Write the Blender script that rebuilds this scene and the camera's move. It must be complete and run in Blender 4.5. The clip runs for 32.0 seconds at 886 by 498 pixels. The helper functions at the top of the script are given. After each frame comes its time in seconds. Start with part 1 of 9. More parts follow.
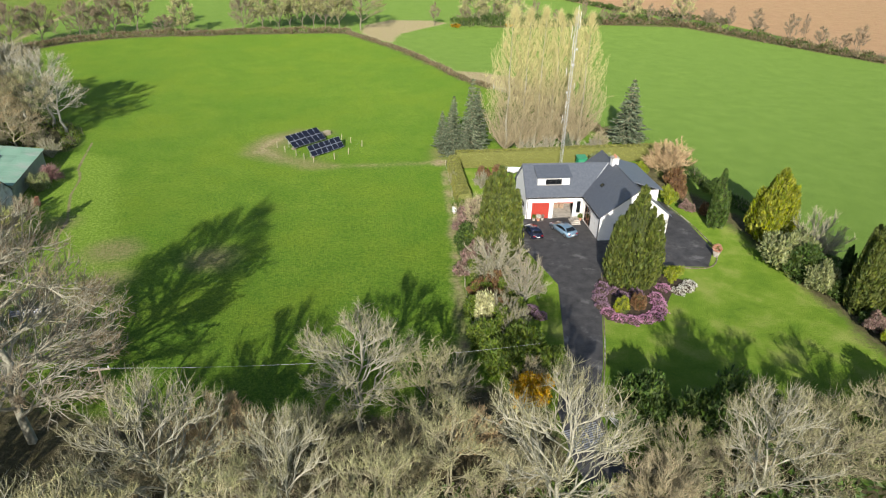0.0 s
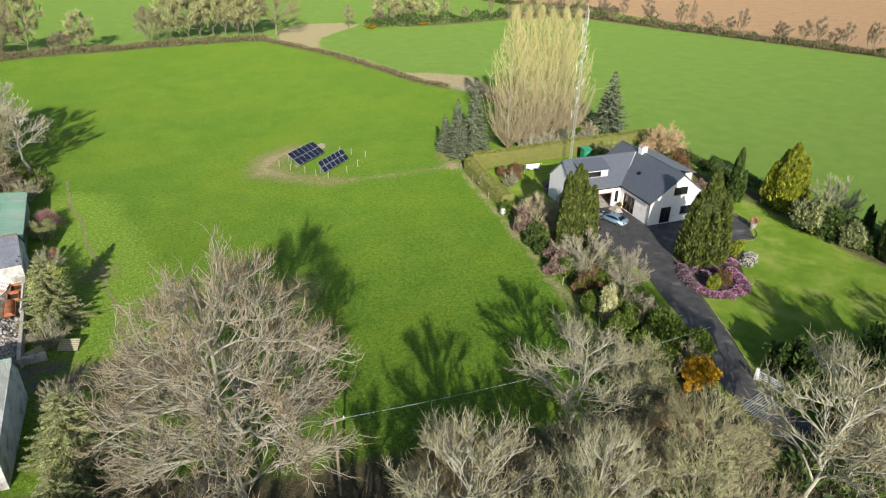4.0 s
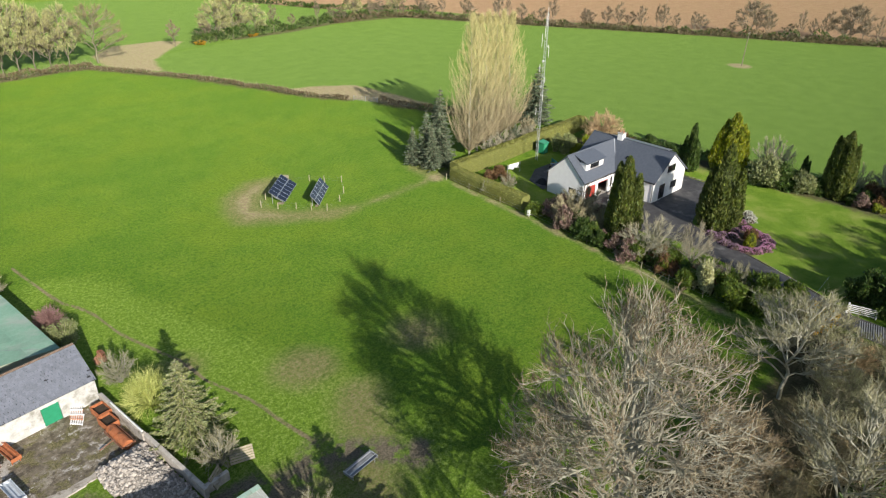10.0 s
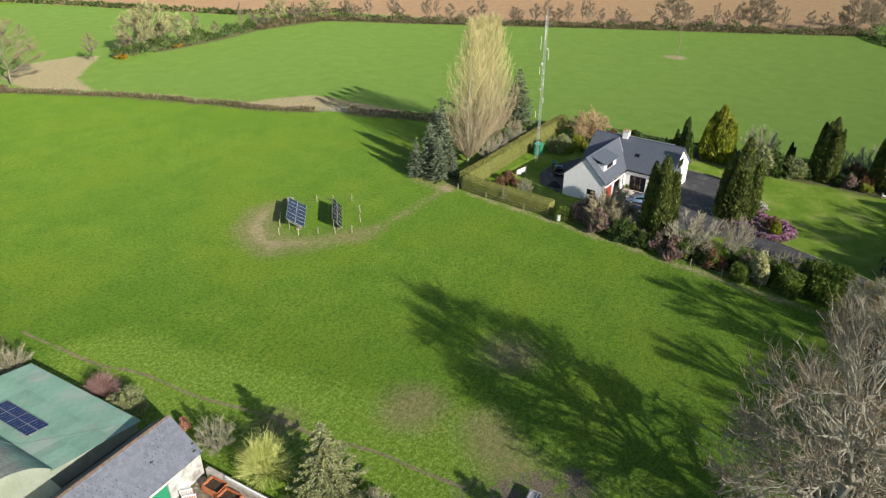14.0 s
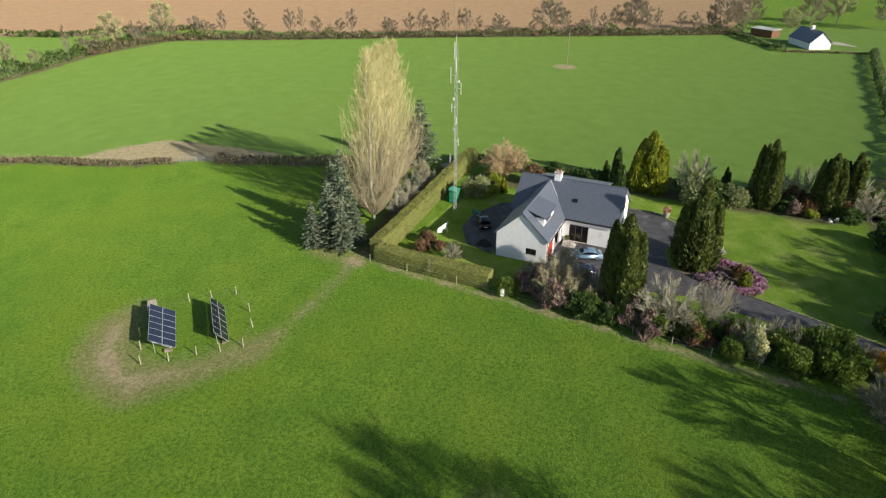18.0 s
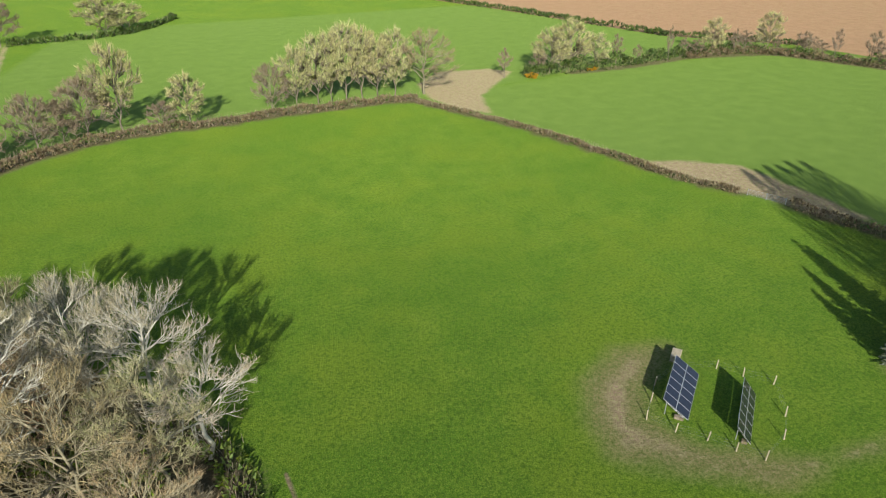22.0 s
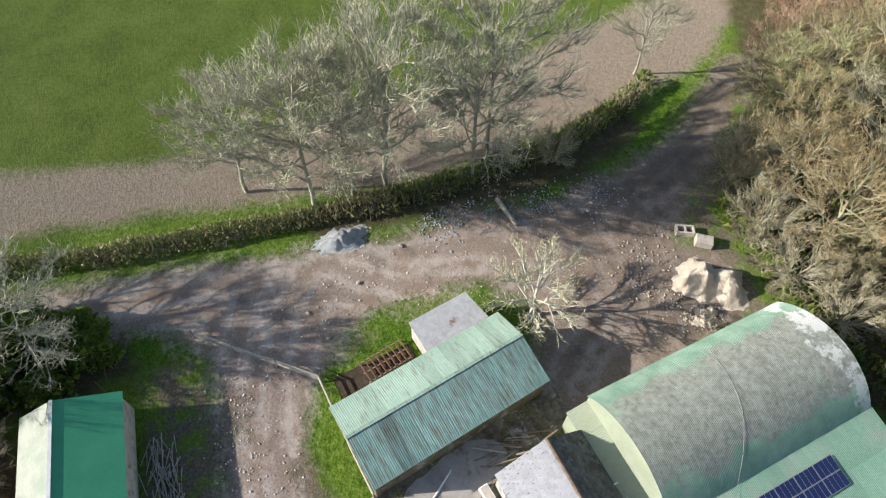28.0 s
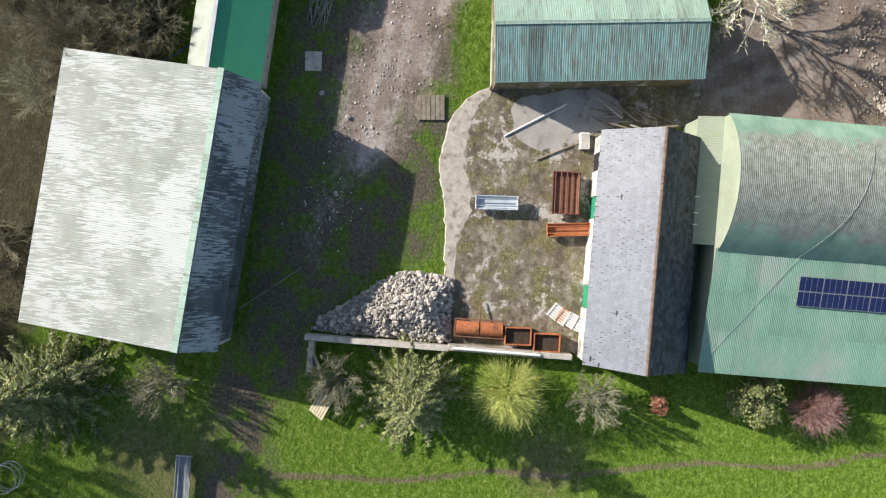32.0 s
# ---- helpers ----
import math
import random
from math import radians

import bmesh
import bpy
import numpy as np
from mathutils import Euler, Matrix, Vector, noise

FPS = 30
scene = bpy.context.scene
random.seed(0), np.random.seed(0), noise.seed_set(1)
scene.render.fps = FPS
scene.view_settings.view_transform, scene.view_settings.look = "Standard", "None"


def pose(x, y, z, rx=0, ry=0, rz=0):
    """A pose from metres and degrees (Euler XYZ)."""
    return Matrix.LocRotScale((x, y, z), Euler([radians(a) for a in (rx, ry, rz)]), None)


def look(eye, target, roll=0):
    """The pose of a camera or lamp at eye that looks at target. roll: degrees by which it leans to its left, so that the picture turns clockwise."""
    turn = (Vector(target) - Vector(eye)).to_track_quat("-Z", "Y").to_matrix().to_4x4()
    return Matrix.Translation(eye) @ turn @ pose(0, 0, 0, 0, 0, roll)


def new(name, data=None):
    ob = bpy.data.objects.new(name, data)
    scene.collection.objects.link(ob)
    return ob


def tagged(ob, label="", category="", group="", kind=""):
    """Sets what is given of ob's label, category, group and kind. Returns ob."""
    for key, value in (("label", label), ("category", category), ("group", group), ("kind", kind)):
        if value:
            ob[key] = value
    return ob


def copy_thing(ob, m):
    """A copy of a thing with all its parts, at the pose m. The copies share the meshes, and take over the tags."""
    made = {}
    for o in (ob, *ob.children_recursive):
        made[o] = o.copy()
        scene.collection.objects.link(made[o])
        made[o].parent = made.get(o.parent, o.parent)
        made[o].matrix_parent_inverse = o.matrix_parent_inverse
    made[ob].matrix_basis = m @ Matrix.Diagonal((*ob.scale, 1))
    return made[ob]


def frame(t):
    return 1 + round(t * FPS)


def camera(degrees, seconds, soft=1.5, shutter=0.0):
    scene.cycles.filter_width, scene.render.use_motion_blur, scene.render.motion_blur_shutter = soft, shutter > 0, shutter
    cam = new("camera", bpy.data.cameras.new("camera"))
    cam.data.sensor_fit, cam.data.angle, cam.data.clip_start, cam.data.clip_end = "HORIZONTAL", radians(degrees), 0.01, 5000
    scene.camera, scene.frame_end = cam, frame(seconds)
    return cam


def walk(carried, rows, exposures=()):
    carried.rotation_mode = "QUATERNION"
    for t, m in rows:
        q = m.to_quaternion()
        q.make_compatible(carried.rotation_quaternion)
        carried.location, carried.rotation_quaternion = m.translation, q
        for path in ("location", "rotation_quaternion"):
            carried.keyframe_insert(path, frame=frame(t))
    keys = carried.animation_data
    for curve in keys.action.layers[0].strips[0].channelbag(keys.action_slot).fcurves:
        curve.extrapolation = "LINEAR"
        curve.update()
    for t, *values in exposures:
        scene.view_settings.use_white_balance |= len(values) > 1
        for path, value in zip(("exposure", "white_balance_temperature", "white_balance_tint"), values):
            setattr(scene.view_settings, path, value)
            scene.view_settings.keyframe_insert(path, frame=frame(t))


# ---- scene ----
cam = camera(68.7, 32.0, 1.2)
METRES, EYE, TILT, LEAN, TURN = 148.5, 43.5, 0.0, 0.0, -14.9
ROWS = [
    (0.0, 0.0, 0.0, 0.0, 0.79, -28.04, -1.49),
    (0.5, -0.0246, 0.0009, 0.0003, -0.66, -28.02, -1.41),
    (1.0, -0.0495, 0.0022, 0.0008, -2.59, -28.01, -1.33),
    (1.5, -0.0742, 0.0048, 0.0011, -4.33, -28.04, -1.25),
    (2.0, -0.0996, 0.0076, 0.0016, -6.02, -28.04, -1.2),
    (2.5, -0.1248, 0.0108, 0.0022, -7.66, -28.06, -1.12),
    (3.0, -0.1494, 0.0147, 0.0028, -9.3, -28.04, -1.06),
    (3.5, -0.1736, 0.0189, 0.0039, -10.99, -28.06, -1.02),
    (4.0, -0.1978, 0.0242, 0.0049, -12.72, -28.08, -0.97),
    (4.5, -0.2218, 0.0303, 0.0056, -14.43, -28.09, -0.91),
    (6.5, -0.3112, 0.064, 0.0083, -22.83, -28.02, -0.8),
    (7.0, -0.3334, 0.0754, 0.0089, -25.22, -27.98, -0.82),
    (7.5, -0.3546, 0.0868, 0.0097, -27.22, -27.96, -0.79),
    (8.0, -0.3753, 0.0988, 0.0105, -29.28, -27.95, -0.76),
    (8.5, -0.3952, 0.112, 0.0112, -31.77, -27.94, -0.73),
    (9.0, -0.4145, 0.1262, 0.0121, -34.39, -27.95, -0.66),
    (9.5, -0.4332, 0.1404, 0.0133, -35.51, -27.97, -0.6),
    (10.0, -0.4505, 0.154, 0.014, -35.49, -27.97, -0.54),
    (10.5, -0.4661, 0.1669, 0.0141, -37.56, -27.96, -0.49),
    (11.0, -0.4813, 0.1808, 0.0145, -40.57, -27.97, -0.45),
    (11.5, -0.4957, 0.1948, 0.0149, -42.48, -27.97, -0.43),
    (12.0, -0.5095, 0.2091, 0.0154, -44.16, -27.99, -0.41),
    (12.5, -0.5229, 0.2241, 0.0163, -45.07, -28.02, -0.36),
    (13.0, -0.5344, 0.2391, 0.0171, -45.07, -28.05, -0.33),
    (13.5, -0.5418, 0.2544, 0.0179, -45.03, -28.08, -0.28),
    (15.5, -0.5232, 0.325, 0.0194, -51.8, -28.05, -0.2),
    (16.0, -0.5092, 0.3438, 0.0198, -53.78, -28.04, -0.18),
    (16.5, -0.4931, 0.362, 0.0203, -55.76, -28.03, -0.11),
    (17.0, -0.4752, 0.3796, 0.021, -57.52, -28.03, -0.11),
    (17.5, -0.4575, 0.3961, 0.0213, -57.82, -28.02, -0.04),
    (18.0, -0.4403, 0.4115, 0.022, -57.86, -28.01, -0.06),
    (18.5, -0.4256, 0.4272, 0.0223, -57.82, -28.0, -0.09),
    (19.0, -0.4177, 0.4444, 0.0226, -55.9, -28.0, -0.14),
    (19.5, -0.4143, 0.4605, 0.0229, -51.04, -27.97, -0.09),
    (20.0, -0.4142, 0.4751, 0.0235, -45.13, -27.96, -0.06),
    (20.5, -0.4165, 0.4869, 0.0238, -36.8, -27.93, 0.03),
    (21.0, -0.4206, 0.4968, 0.0246, -28.17, -27.93, 0.03),
    (21.5, -0.425, 0.5048, 0.0238, -19.53, -27.82, 0.04),
    (22.0, -0.43, 0.5119, 0.0232, -11.1, -27.77, 0.06),
    (22.5, -0.4353, 0.5162, 0.0229, -2.65, -27.7, 0.07),
    (23.0, -0.4414, 0.52, 0.022, 5.73, -27.69, -0.04),
    (23.5, -0.4464, 0.5219, 0.0212, 14.1, -27.66, -0.08),
    (24.0, -0.4511, 0.5223, 0.0216, 22.49, -27.74, -0.18),
    (24.5, -0.4558, 0.5219, 0.0218, 30.81, -27.81, -0.23),
    (25.0, -0.46, 0.5204, 0.0219, 38.44, -30.6, -0.33),
    (25.5, -0.4638, 0.5181, 0.0218, 45.95, -34.78, -0.46),
    (26.0, -0.467, 0.5153, 0.0224, 53.5, -39.02, -0.54),
    (26.5, -0.4696, 0.5111, 0.0225, 60.97, -43.17, -0.68),
    (28.5, -0.471, 0.5002, 0.0221, 82.98, -59.67, -0.66),
    (29.0, -0.4704, 0.4978, 0.0221, 86.68, -63.74, -0.68),
    (29.5, -0.4705, 0.4953, 0.0226, 90.6, -68.18, -0.77),
    (30.0, -0.4701, 0.4939, 0.0225, 94.65, -72.56, -0.79),
    (30.5, -0.4694, 0.4928, 0.0226, 98.67, -76.88, -0.9),
    (31.0, -0.4676, 0.4922, 0.0231, 102.74, -81.16, -0.96),
    (31.5, -0.4659, 0.4915, 0.0233, 106.78, -85.58, -1.02),
    (32.0, -0.4648, 0.4909, 0.0236, 109.68, -89.95, -1.05),
]
walk(cam, [(t, pose(0, 0, EYE, TILT, LEAN, TURN) @ pose(METRES * x, METRES * y, METRES * z, 90 + pitch, roll, yaw)) for t, x, y, z, yaw, pitch, roll in ROWS],
     [(0.0, 0.38), (12.0, 0.36), (18.0, 0.36), (21.0, 0.30), (23.0, 0.27), (24.5, 0.28), (26.5, 0.48), (28.5, 0.74), (32.0, 0.70)])

# ---- light ----
SUN_TO = Vector((-0.37, -0.93, 0.0)).normalized()
SUN_EL = radians(24.0)
sun_dir = Vector((SUN_TO.x * math.cos(SUN_EL), SUN_TO.y * math.cos(SUN_EL), math.sin(SUN_EL)))
world = bpy.data.worlds.new("sky")
scene.world = world
world.use_nodes = True
_wn = world.node_tree
_bg = _wn.nodes["Background"]
_sky = _wn.nodes.new("ShaderNodeTexSky")
_sky.sky_type, _sky.sun_disc = "NISHITA", False
_sky.sun_elevation = SUN_EL
_sky.sun_rotation = math.atan2(sun_dir.x, sun_dir.y)
_wn.links.new(_sky.outputs[0], _bg.inputs[0])
_bg.inputs[1].default_value = 0.105
sun = new("sun", bpy.data.lights.new("sun", "SUN"))
sun.data.energy, sun.data.angle, sun.data.color = 5.0, radians(0.6), (1.0, 0.935, 0.85)
sun.matrix_world = look(sun_dir * 300, (0, 0, 0))


# ---- materials ----
class Shade:
    """A small wrapper for building node materials."""

    def __init__(self, name, rough=0.8, metal=0.0, spec=0.3):
        self.m = bpy.data.materials.new(name)
        self.m.use_nodes = True
        self.nt = self.m.node_tree
        self.b = self.nt.nodes["Principled BSDF"]
        self.b.inputs["Roughness"].default_value = rough
        self.b.inputs["Metallic"].default_value = metal
        self.b.inputs["Specular IOR Level"].default_value = spec

    def put(self, value, socket):
        if isinstance(value, bpy.types.NodeSocket):
            self.nt.links.new(value, socket)
        elif isinstance(value, (tuple, list)) and len(value) == 3 and socket.type == "RGBA":
            socket.default_value = (*value, 1.0)
        else:
            socket.default_value = value

    def node(self, kind, **inputs):
        n = self.nt.nodes.new(kind)
        for k, v in inputs.items():
            self.put(v, n.inputs[k])
        return n

    def pos(self, world_space=False):
        if world_space:
            return self.node("ShaderNodeNewGeometry").outputs["Position"]
        return self.node("ShaderNodeTexCoord").outputs["Object"]

    def noise(self, vec, scale, detail=4.0, rough=0.55, stretch=None):
        if stretch:
            mp = self.node("ShaderNodeMapping", Vector=vec)
            mp.inputs["Scale"].default_value = stretch
            vec = mp.outputs[0]
        return self.node("ShaderNodeTexNoise", Vector=vec, Scale=scale, Detail=detail, Roughness=rough).outputs["Fac"]

    def op(self, kind, a, b=0.0, c=0.0):
        n = self.nt.nodes.new("ShaderNodeMath")
        n.operation = kind
        self.put(a, n.inputs[0]), self.put(b, n.inputs[1]), self.put(c, n.inputs[2])
        return n.outputs[0]

    def step(self, x, lo, hi):
        n = self.nt.nodes.new("ShaderNodeMapRange")
        n.interpolation_type = "SMOOTHSTEP"
        self.put(x, n.inputs[0])
        n.inputs[1].default_value, n.inputs[2].default_value = lo, hi
        return n.outputs[0]

    def mix(self, f, a, b, kind="MIX"):
        n = self.nt.nodes.new("ShaderNodeMix")
        n.data_type, n.blend_type = "RGBA", kind
        self.put(f, n.inputs[0]), self.put(a, n.inputs[6]), self.put(b, n.inputs[7])
        return n.outputs[2]

    def ramp(self, f, stops):
        n = self.nt.nodes.new("ShaderNodeValToRGB")
        e = n.color_ramp.elements
        while len(e) < len(stops):
            e.new(0.5)
        for el, (p, c) in zip(e, stops):
            el.position, el.color = p, (*c, 1.0)
        self.put(f, n.inputs[0])
        return n.outputs[0]

    def attr(self, name):
        n = self.nt.nodes.new("ShaderNodeAttribute")
        n.attribute_name = name
        return n.outputs["Fac"]

    def vary(self, col, hue=0.0, val=0.25, island=False, sat=0.0):
        """Shift the colour a little from object to object or piece to piece."""
        r = self.node("ShaderNodeNewGeometry").outputs["Random Per Island"] if island else self.node("ShaderNodeObjectInfo").outputs["Random"]
        v = self.op("MULTIPLY_ADD", r, 2 * val, 1.0 - val)
        n = self.node("ShaderNodeHueSaturation", Color=col, Value=v)
        if hue:
            self.put(self.op("MULTIPLY_ADD", self.op("FRACT", self.op("MULTIPLY", r, 7.3)), 2 * hue, 0.5 - hue), n.inputs["Hue"])
        if sat:
            self.put(self.op("MULTIPLY_ADD", self.op("FRACT", self.op("MULTIPLY", r, 13.7)), 2 * sat, 1.0 - sat), n.inputs["Saturation"])
        return n.outputs[0]

    def bump(self, height, strength=0.3, dist=0.05):
        n = self.node("ShaderNodeBump", Height=height, Strength=strength, Distance=dist)
        self.nt.links.new(n.outputs[0], self.b.inputs["Normal"])

    def done(self, col, rough=None):
        self.put(col, self.b.inputs["Base Color"])
        if rough is not None:
            self.put(rough, self.b.inputs["Roughness"])
        return self.m


def mottled(name, dark, light, scale=2.0, rough=0.8, metal=0.0, spec=0.3, val=0.1, hue=0.0, island=False, bump=0.2, dist=0.02, stain=None, stain_amt=0.5, stain_scale=0.5, stretch=None, streak=False):
    """A surface of two tones with fine grain, an optional stain colour and some change from piece to piece."""
    s = Shade(name, rough, metal, spec)
    p = s.pos()
    n1, n2 = s.noise(p, scale, 5, 0.6, stretch), s.noise(p, scale * 9, 3, 0.6)
    f = s.op("ADD", s.op("MULTIPLY", n1, 0.65), s.op("MULTIPLY", n2, 0.35))
    col = s.ramp(f, [(0.34, dark), (0.66, light)])
    if stain:
        w = s.pos(not streak)
        if streak:
            r3 = s.node("ShaderNodeCombineXYZ", X=s.op("MULTIPLY", s.node("ShaderNodeObjectInfo").outputs["Random"], 90.0)).outputs[0]
            ad = s.nt.nodes.new("ShaderNodeVectorMath")
            s.put(w, ad.inputs[0]), s.put(r3, ad.inputs[1])
            mp = s.node("ShaderNodeMapping", Vector=ad.outputs[0])
            mp.inputs["Scale"].default_value = (9.0, 0.9, 1.0)
            w = mp.outputs[0]
        col = s.mix(s.step(s.noise(w, stain_scale, 6, 0.65), 0.62 - stain_amt * 0.3, 0.72), col, stain)
    if val or hue:
        col = s.vary(col, hue, val, island)
    if bump:
        s.bump(n2, bump, dist)
    return s.done(col, s.op("MULTIPLY_ADD", n2, 0.2, rough - 0.1))


def leafy(name, dark, light, val=0.35, hue=0.02, rough=0.6, trans=0.25):
    s = Shade(name, rough, 0.0, 0.25)
    n = s.noise(s.pos(), 1.3, 3)
    col = s.vary(s.ramp(n, [(0.3, dark), (0.7, light)]), hue, val, True, 0.15)
    s.b.inputs["Transmission Weight"].default_value = 0.0
    out = s.nt.nodes["Material Output"]
    tr = s.node("ShaderNodeBsdfTranslucent", Color=col)
    mx = s.nt.nodes.new("ShaderNodeMixShader")
    mx.inputs[0].default_value = trans
    s.nt.links.new(s.b.outputs[0], mx.inputs[1]), s.nt.links.new(tr.outputs[0], mx.inputs[2])
    s.nt.links.new(mx.outputs[0], out.inputs["Surface"])
    return s.done(col)


def sheet_patchy(name, dark, light, pale, cut):
    """Old roof sheeting whose worn coat shows as level pale flecks and larger patches."""
    s = Shade(name, 0.7, 0.0, 0.35)
    p = s.pos(True)
    col = s.ramp(s.noise(p, 0.6, 5), [(0.36, dark), (0.64, light)])
    fl = s.noise(p, 2.2, 6, 0.75, (3.4, 0.42, 0.5))
    pa = s.noise(p, 0.22, 3, 0.5)
    f = s.op("ADD", s.op("MULTIPLY", fl, 0.62), s.op("MULTIPLY", pa, 0.42))
    col = s.mix(s.op("MULTIPLY", s.step(f, cut - 0.01, cut + 0.035), 0.8), col, pale)
    col = s.mix(s.op("MULTIPLY", s.step(s.noise(p, 3.0, 5, 0.7), 0.60, 0.72), 0.3), col, tuple(v * 0.4 for v in dark))
    return s.done(s.vary(col, 0.0, 0.04))


# ground: grass, worn earth, gravel tracks, ploughed land
s = Shade("ground", 0.9, 0.0, 0.15)
P = s.pos(True)
big, mid, small, fine = s.noise(P, 0.035, 4), s.noise(P, 0.22, 5, 0.6), s.noise(P, 1.1, 5, 0.65), s.noise(P, 5.0, 4, 0.7)
tuft = s.noise(P, 2.2, 6, 0.75)
drift, patch = s.noise(P, 0.055, 5, 0.6), s.noise(P, 0.16, 6, 0.68)
grain = s.noise(P, 7.0, 4, 0.75)
ga = s.ramp(s.op("ADD", s.op("MULTIPLY", patch, 0.6), s.op("MULTIPLY", small, 0.4)), [(0.36, (0.056, 0.133, 0.008)), (0.50, (0.088, 0.177, 0.012)), (0.63, (0.140, 0.222, 0.020))])
ga = s.mix(s.op("MULTIPLY", s.step(drift, 0.44, 0.62), 0.65), ga, (0.135, 0.205, 0.013))
ga = s.mix(s.op("MULTIPLY", s.step(big, 0.52, 0.38), 0.45), ga, (0.058, 0.149, 0.009))
ga = s.mix(s.op("MULTIPLY", s.step(grain, 0.50, 0.62), 0.75), ga, (0.184, 0.250, 0.035))
ga = s.mix(s.op("MULTIPLY", s.step(tuft, 0.52, 0.41), 0.62), ga, (0.036, 0.082, 0.007))
ga = s.mix(s.op("MULTIPLY", s.step(grain, 0.49, 0.38), 0.75), ga, (0.033, 0.076, 0.007))
ga = s.mix(s.op("MULTIPLY", s.step(s.noise(P, 0.6, 6, 0.72), 0.58, 0.68), 0.35), ga, (0.043, 0.098, 0.007))
rg = s.ramp(s.op("ADD", s.op("MULTIPLY", tuft, 0.6), s.op("MULTIPLY", fine, 0.4)), [(0.36, (0.049, 0.098, 0.013)), (0.5, (0.125, 0.212, 0.019)), (0.62, (0.251, 0.339, 0.077))])
drill = s.noise(P, 2.6, 5, 0.75, (0.5, 1.7, 1.0))
far = s.ramp(s.op("ADD", s.op("MULTIPLY", mid, 0.35), s.op("ADD", s.op("MULTIPLY", drill, 0.35), s.op("MULTIPLY", fine, 0.30))), [(0.36, (0.077, 0.136, 0.023)), (0.5, (0.103, 0.175, 0.032)), (0.64, (0.139, 0.212, 0.044))])
oli = s.ramp(s.op("ADD", s.op("MULTIPLY", mid, 0.4), s.op("MULTIPLY", tuft, 0.6)), [(0.38, (0.058, 0.089, 0.016)), (0.5, (0.096, 0.140, 0.022)), (0.62, (0.139, 0.179, 0.044))])
lawn = s.ramp(s.op("ADD", s.op("MULTIPLY", mid, 0.7), s.op("MULTIPLY", fine, 0.3)), [(0.38, (0.084, 0.159, 0.014)), (0.5, (0.132, 0.213, 0.021)), (0.62, (0.216, 0.259, 0.060))])
ear = s.ramp(s.op("ADD", s.op("MULTIPLY", small, 0.5), s.op("MULTIPLY", fine, 0.5)), [(0.36, (0.165, 0.112, 0.078)), (0.5, (0.29, 0.205, 0.150)), (0.64, (0.42, 0.32, 0.245))])
til = s.ramp(s.op("ADD", s.op("MULTIPLY", tuft, 0.5), s.op("MULTIPLY", grain, 0.5)), [(0.34, (0.167, 0.129, 0.102)), (0.5, (0.293, 0.229, 0.186)), (0.66, (0.404, 0.334, 0.280))])
lit = s.ramp(s.op("ADD", s.op("MULTIPLY", small, 0.5), s.op("MULTIPLY", fine, 0.5)), [(0.34, (0.036, 0.030, 0.018)), (0.52, (0.085, 0.068, 0.042)), (0.68, (0.165, 0.138, 0.088))])
peb = s.node("ShaderNodeTexVoronoi", Vector=P, Scale=4.5).outputs["Distance"]
gra = s.ramp(s.op("ADD", s.op("ADD", s.op("MULTIPLY", small, 0.4), s.op("MULTIPLY", fine, 0.3)), s.op("MULTIPLY", mid, 0.3)), [(0.38, (0.206, 0.158, 0.133)), (0.5, (0.381, 0.305, 0.260)), (0.62, (0.577, 0.480, 0.419))])
gra = s.mix(s.op("MULTIPLY", s.step(s.noise(P, 14.0, 2, 0.6), 0.52, 0.36), 0.45), gra, (0.17, 0.145, 0.13))
gra = s.mix(s.op("MULTIPLY", s.step(peb, 0.22, 0.05), s.step(fine, 0.5, 0.6)), gra, (0.66, 0.63, 0.58))
rut = s.op("SINE", s.op("ADD", s.op("MULTIPLY", s.attr("rut"), 3.1), s.op("MULTIPLY", mid, 5.0)))
gra = s.mix(s.op("MULTIPLY", s.op("MULTIPLY", s.step(rut, 0.1, 0.95), s.step(small, 0.40, 0.58)), 0.5), gra, (0.19, 0.155, 0.135))
gra = s.mix(s.op("MULTIPLY", s.step(rut, -0.3, -0.95), 0.35), gra, (0.58, 0.53, 0.49))
gra = s.mix(s.op("MULTIPLY", s.step(s.noise(P, 0.3, 5, 0.7), 0.47, 0.62), 0.7), gra, (0.27, 0.195, 0.15))
# northern track: brown mud, darkened as well for the bank trees' shadow
muddy = s.step(s.op("ADD", s.node("ShaderNodeSeparateXYZ", Vector=P).outputs[1], s.op("MULTIPLY", mid, 14.0)), 108.0, 126.0)
gra = s.mix(s.op("MULTIPLY", muddy, 0.6), gra, s.ramp(s.op("ADD", s.op("MULTIPLY", small, 0.5), s.op("MULTIPLY", fine, 0.5)), [(0.36, (0.075, 0.056, 0.045)), (0.52, (0.155, 0.115, 0.092)), (0.66, (0.27, 0.215, 0.18))]))
plo = s.ramp(s.op("ADD", s.op("MULTIPLY", mid, 0.5), s.op("MULTIPLY", small, 0.5)), [(0.34, (0.230, 0.123, 0.081)), (0.66, (0.357, 0.204, 0.140))])
row = s.node("ShaderNodeTexWave", Vector=P, Scale=0.16, Distortion=0.6)
plo = s.mix(s.op("MULTIPLY", row.outputs["Fac"], 0.25), plo, (0.21, 0.115, 0.077))
wob = s.op("SUBTRACT", s.op("ADD", s.op("MULTIPLY", mid, 1.0), s.op("MULTIPLY", tuft, 0.9)), 0.95)


def zone(name, amp, soft):
    return s.step(s.op("ADD", s.attr(name), s.op("MULTIPLY", wob, amp)), -soft, soft)


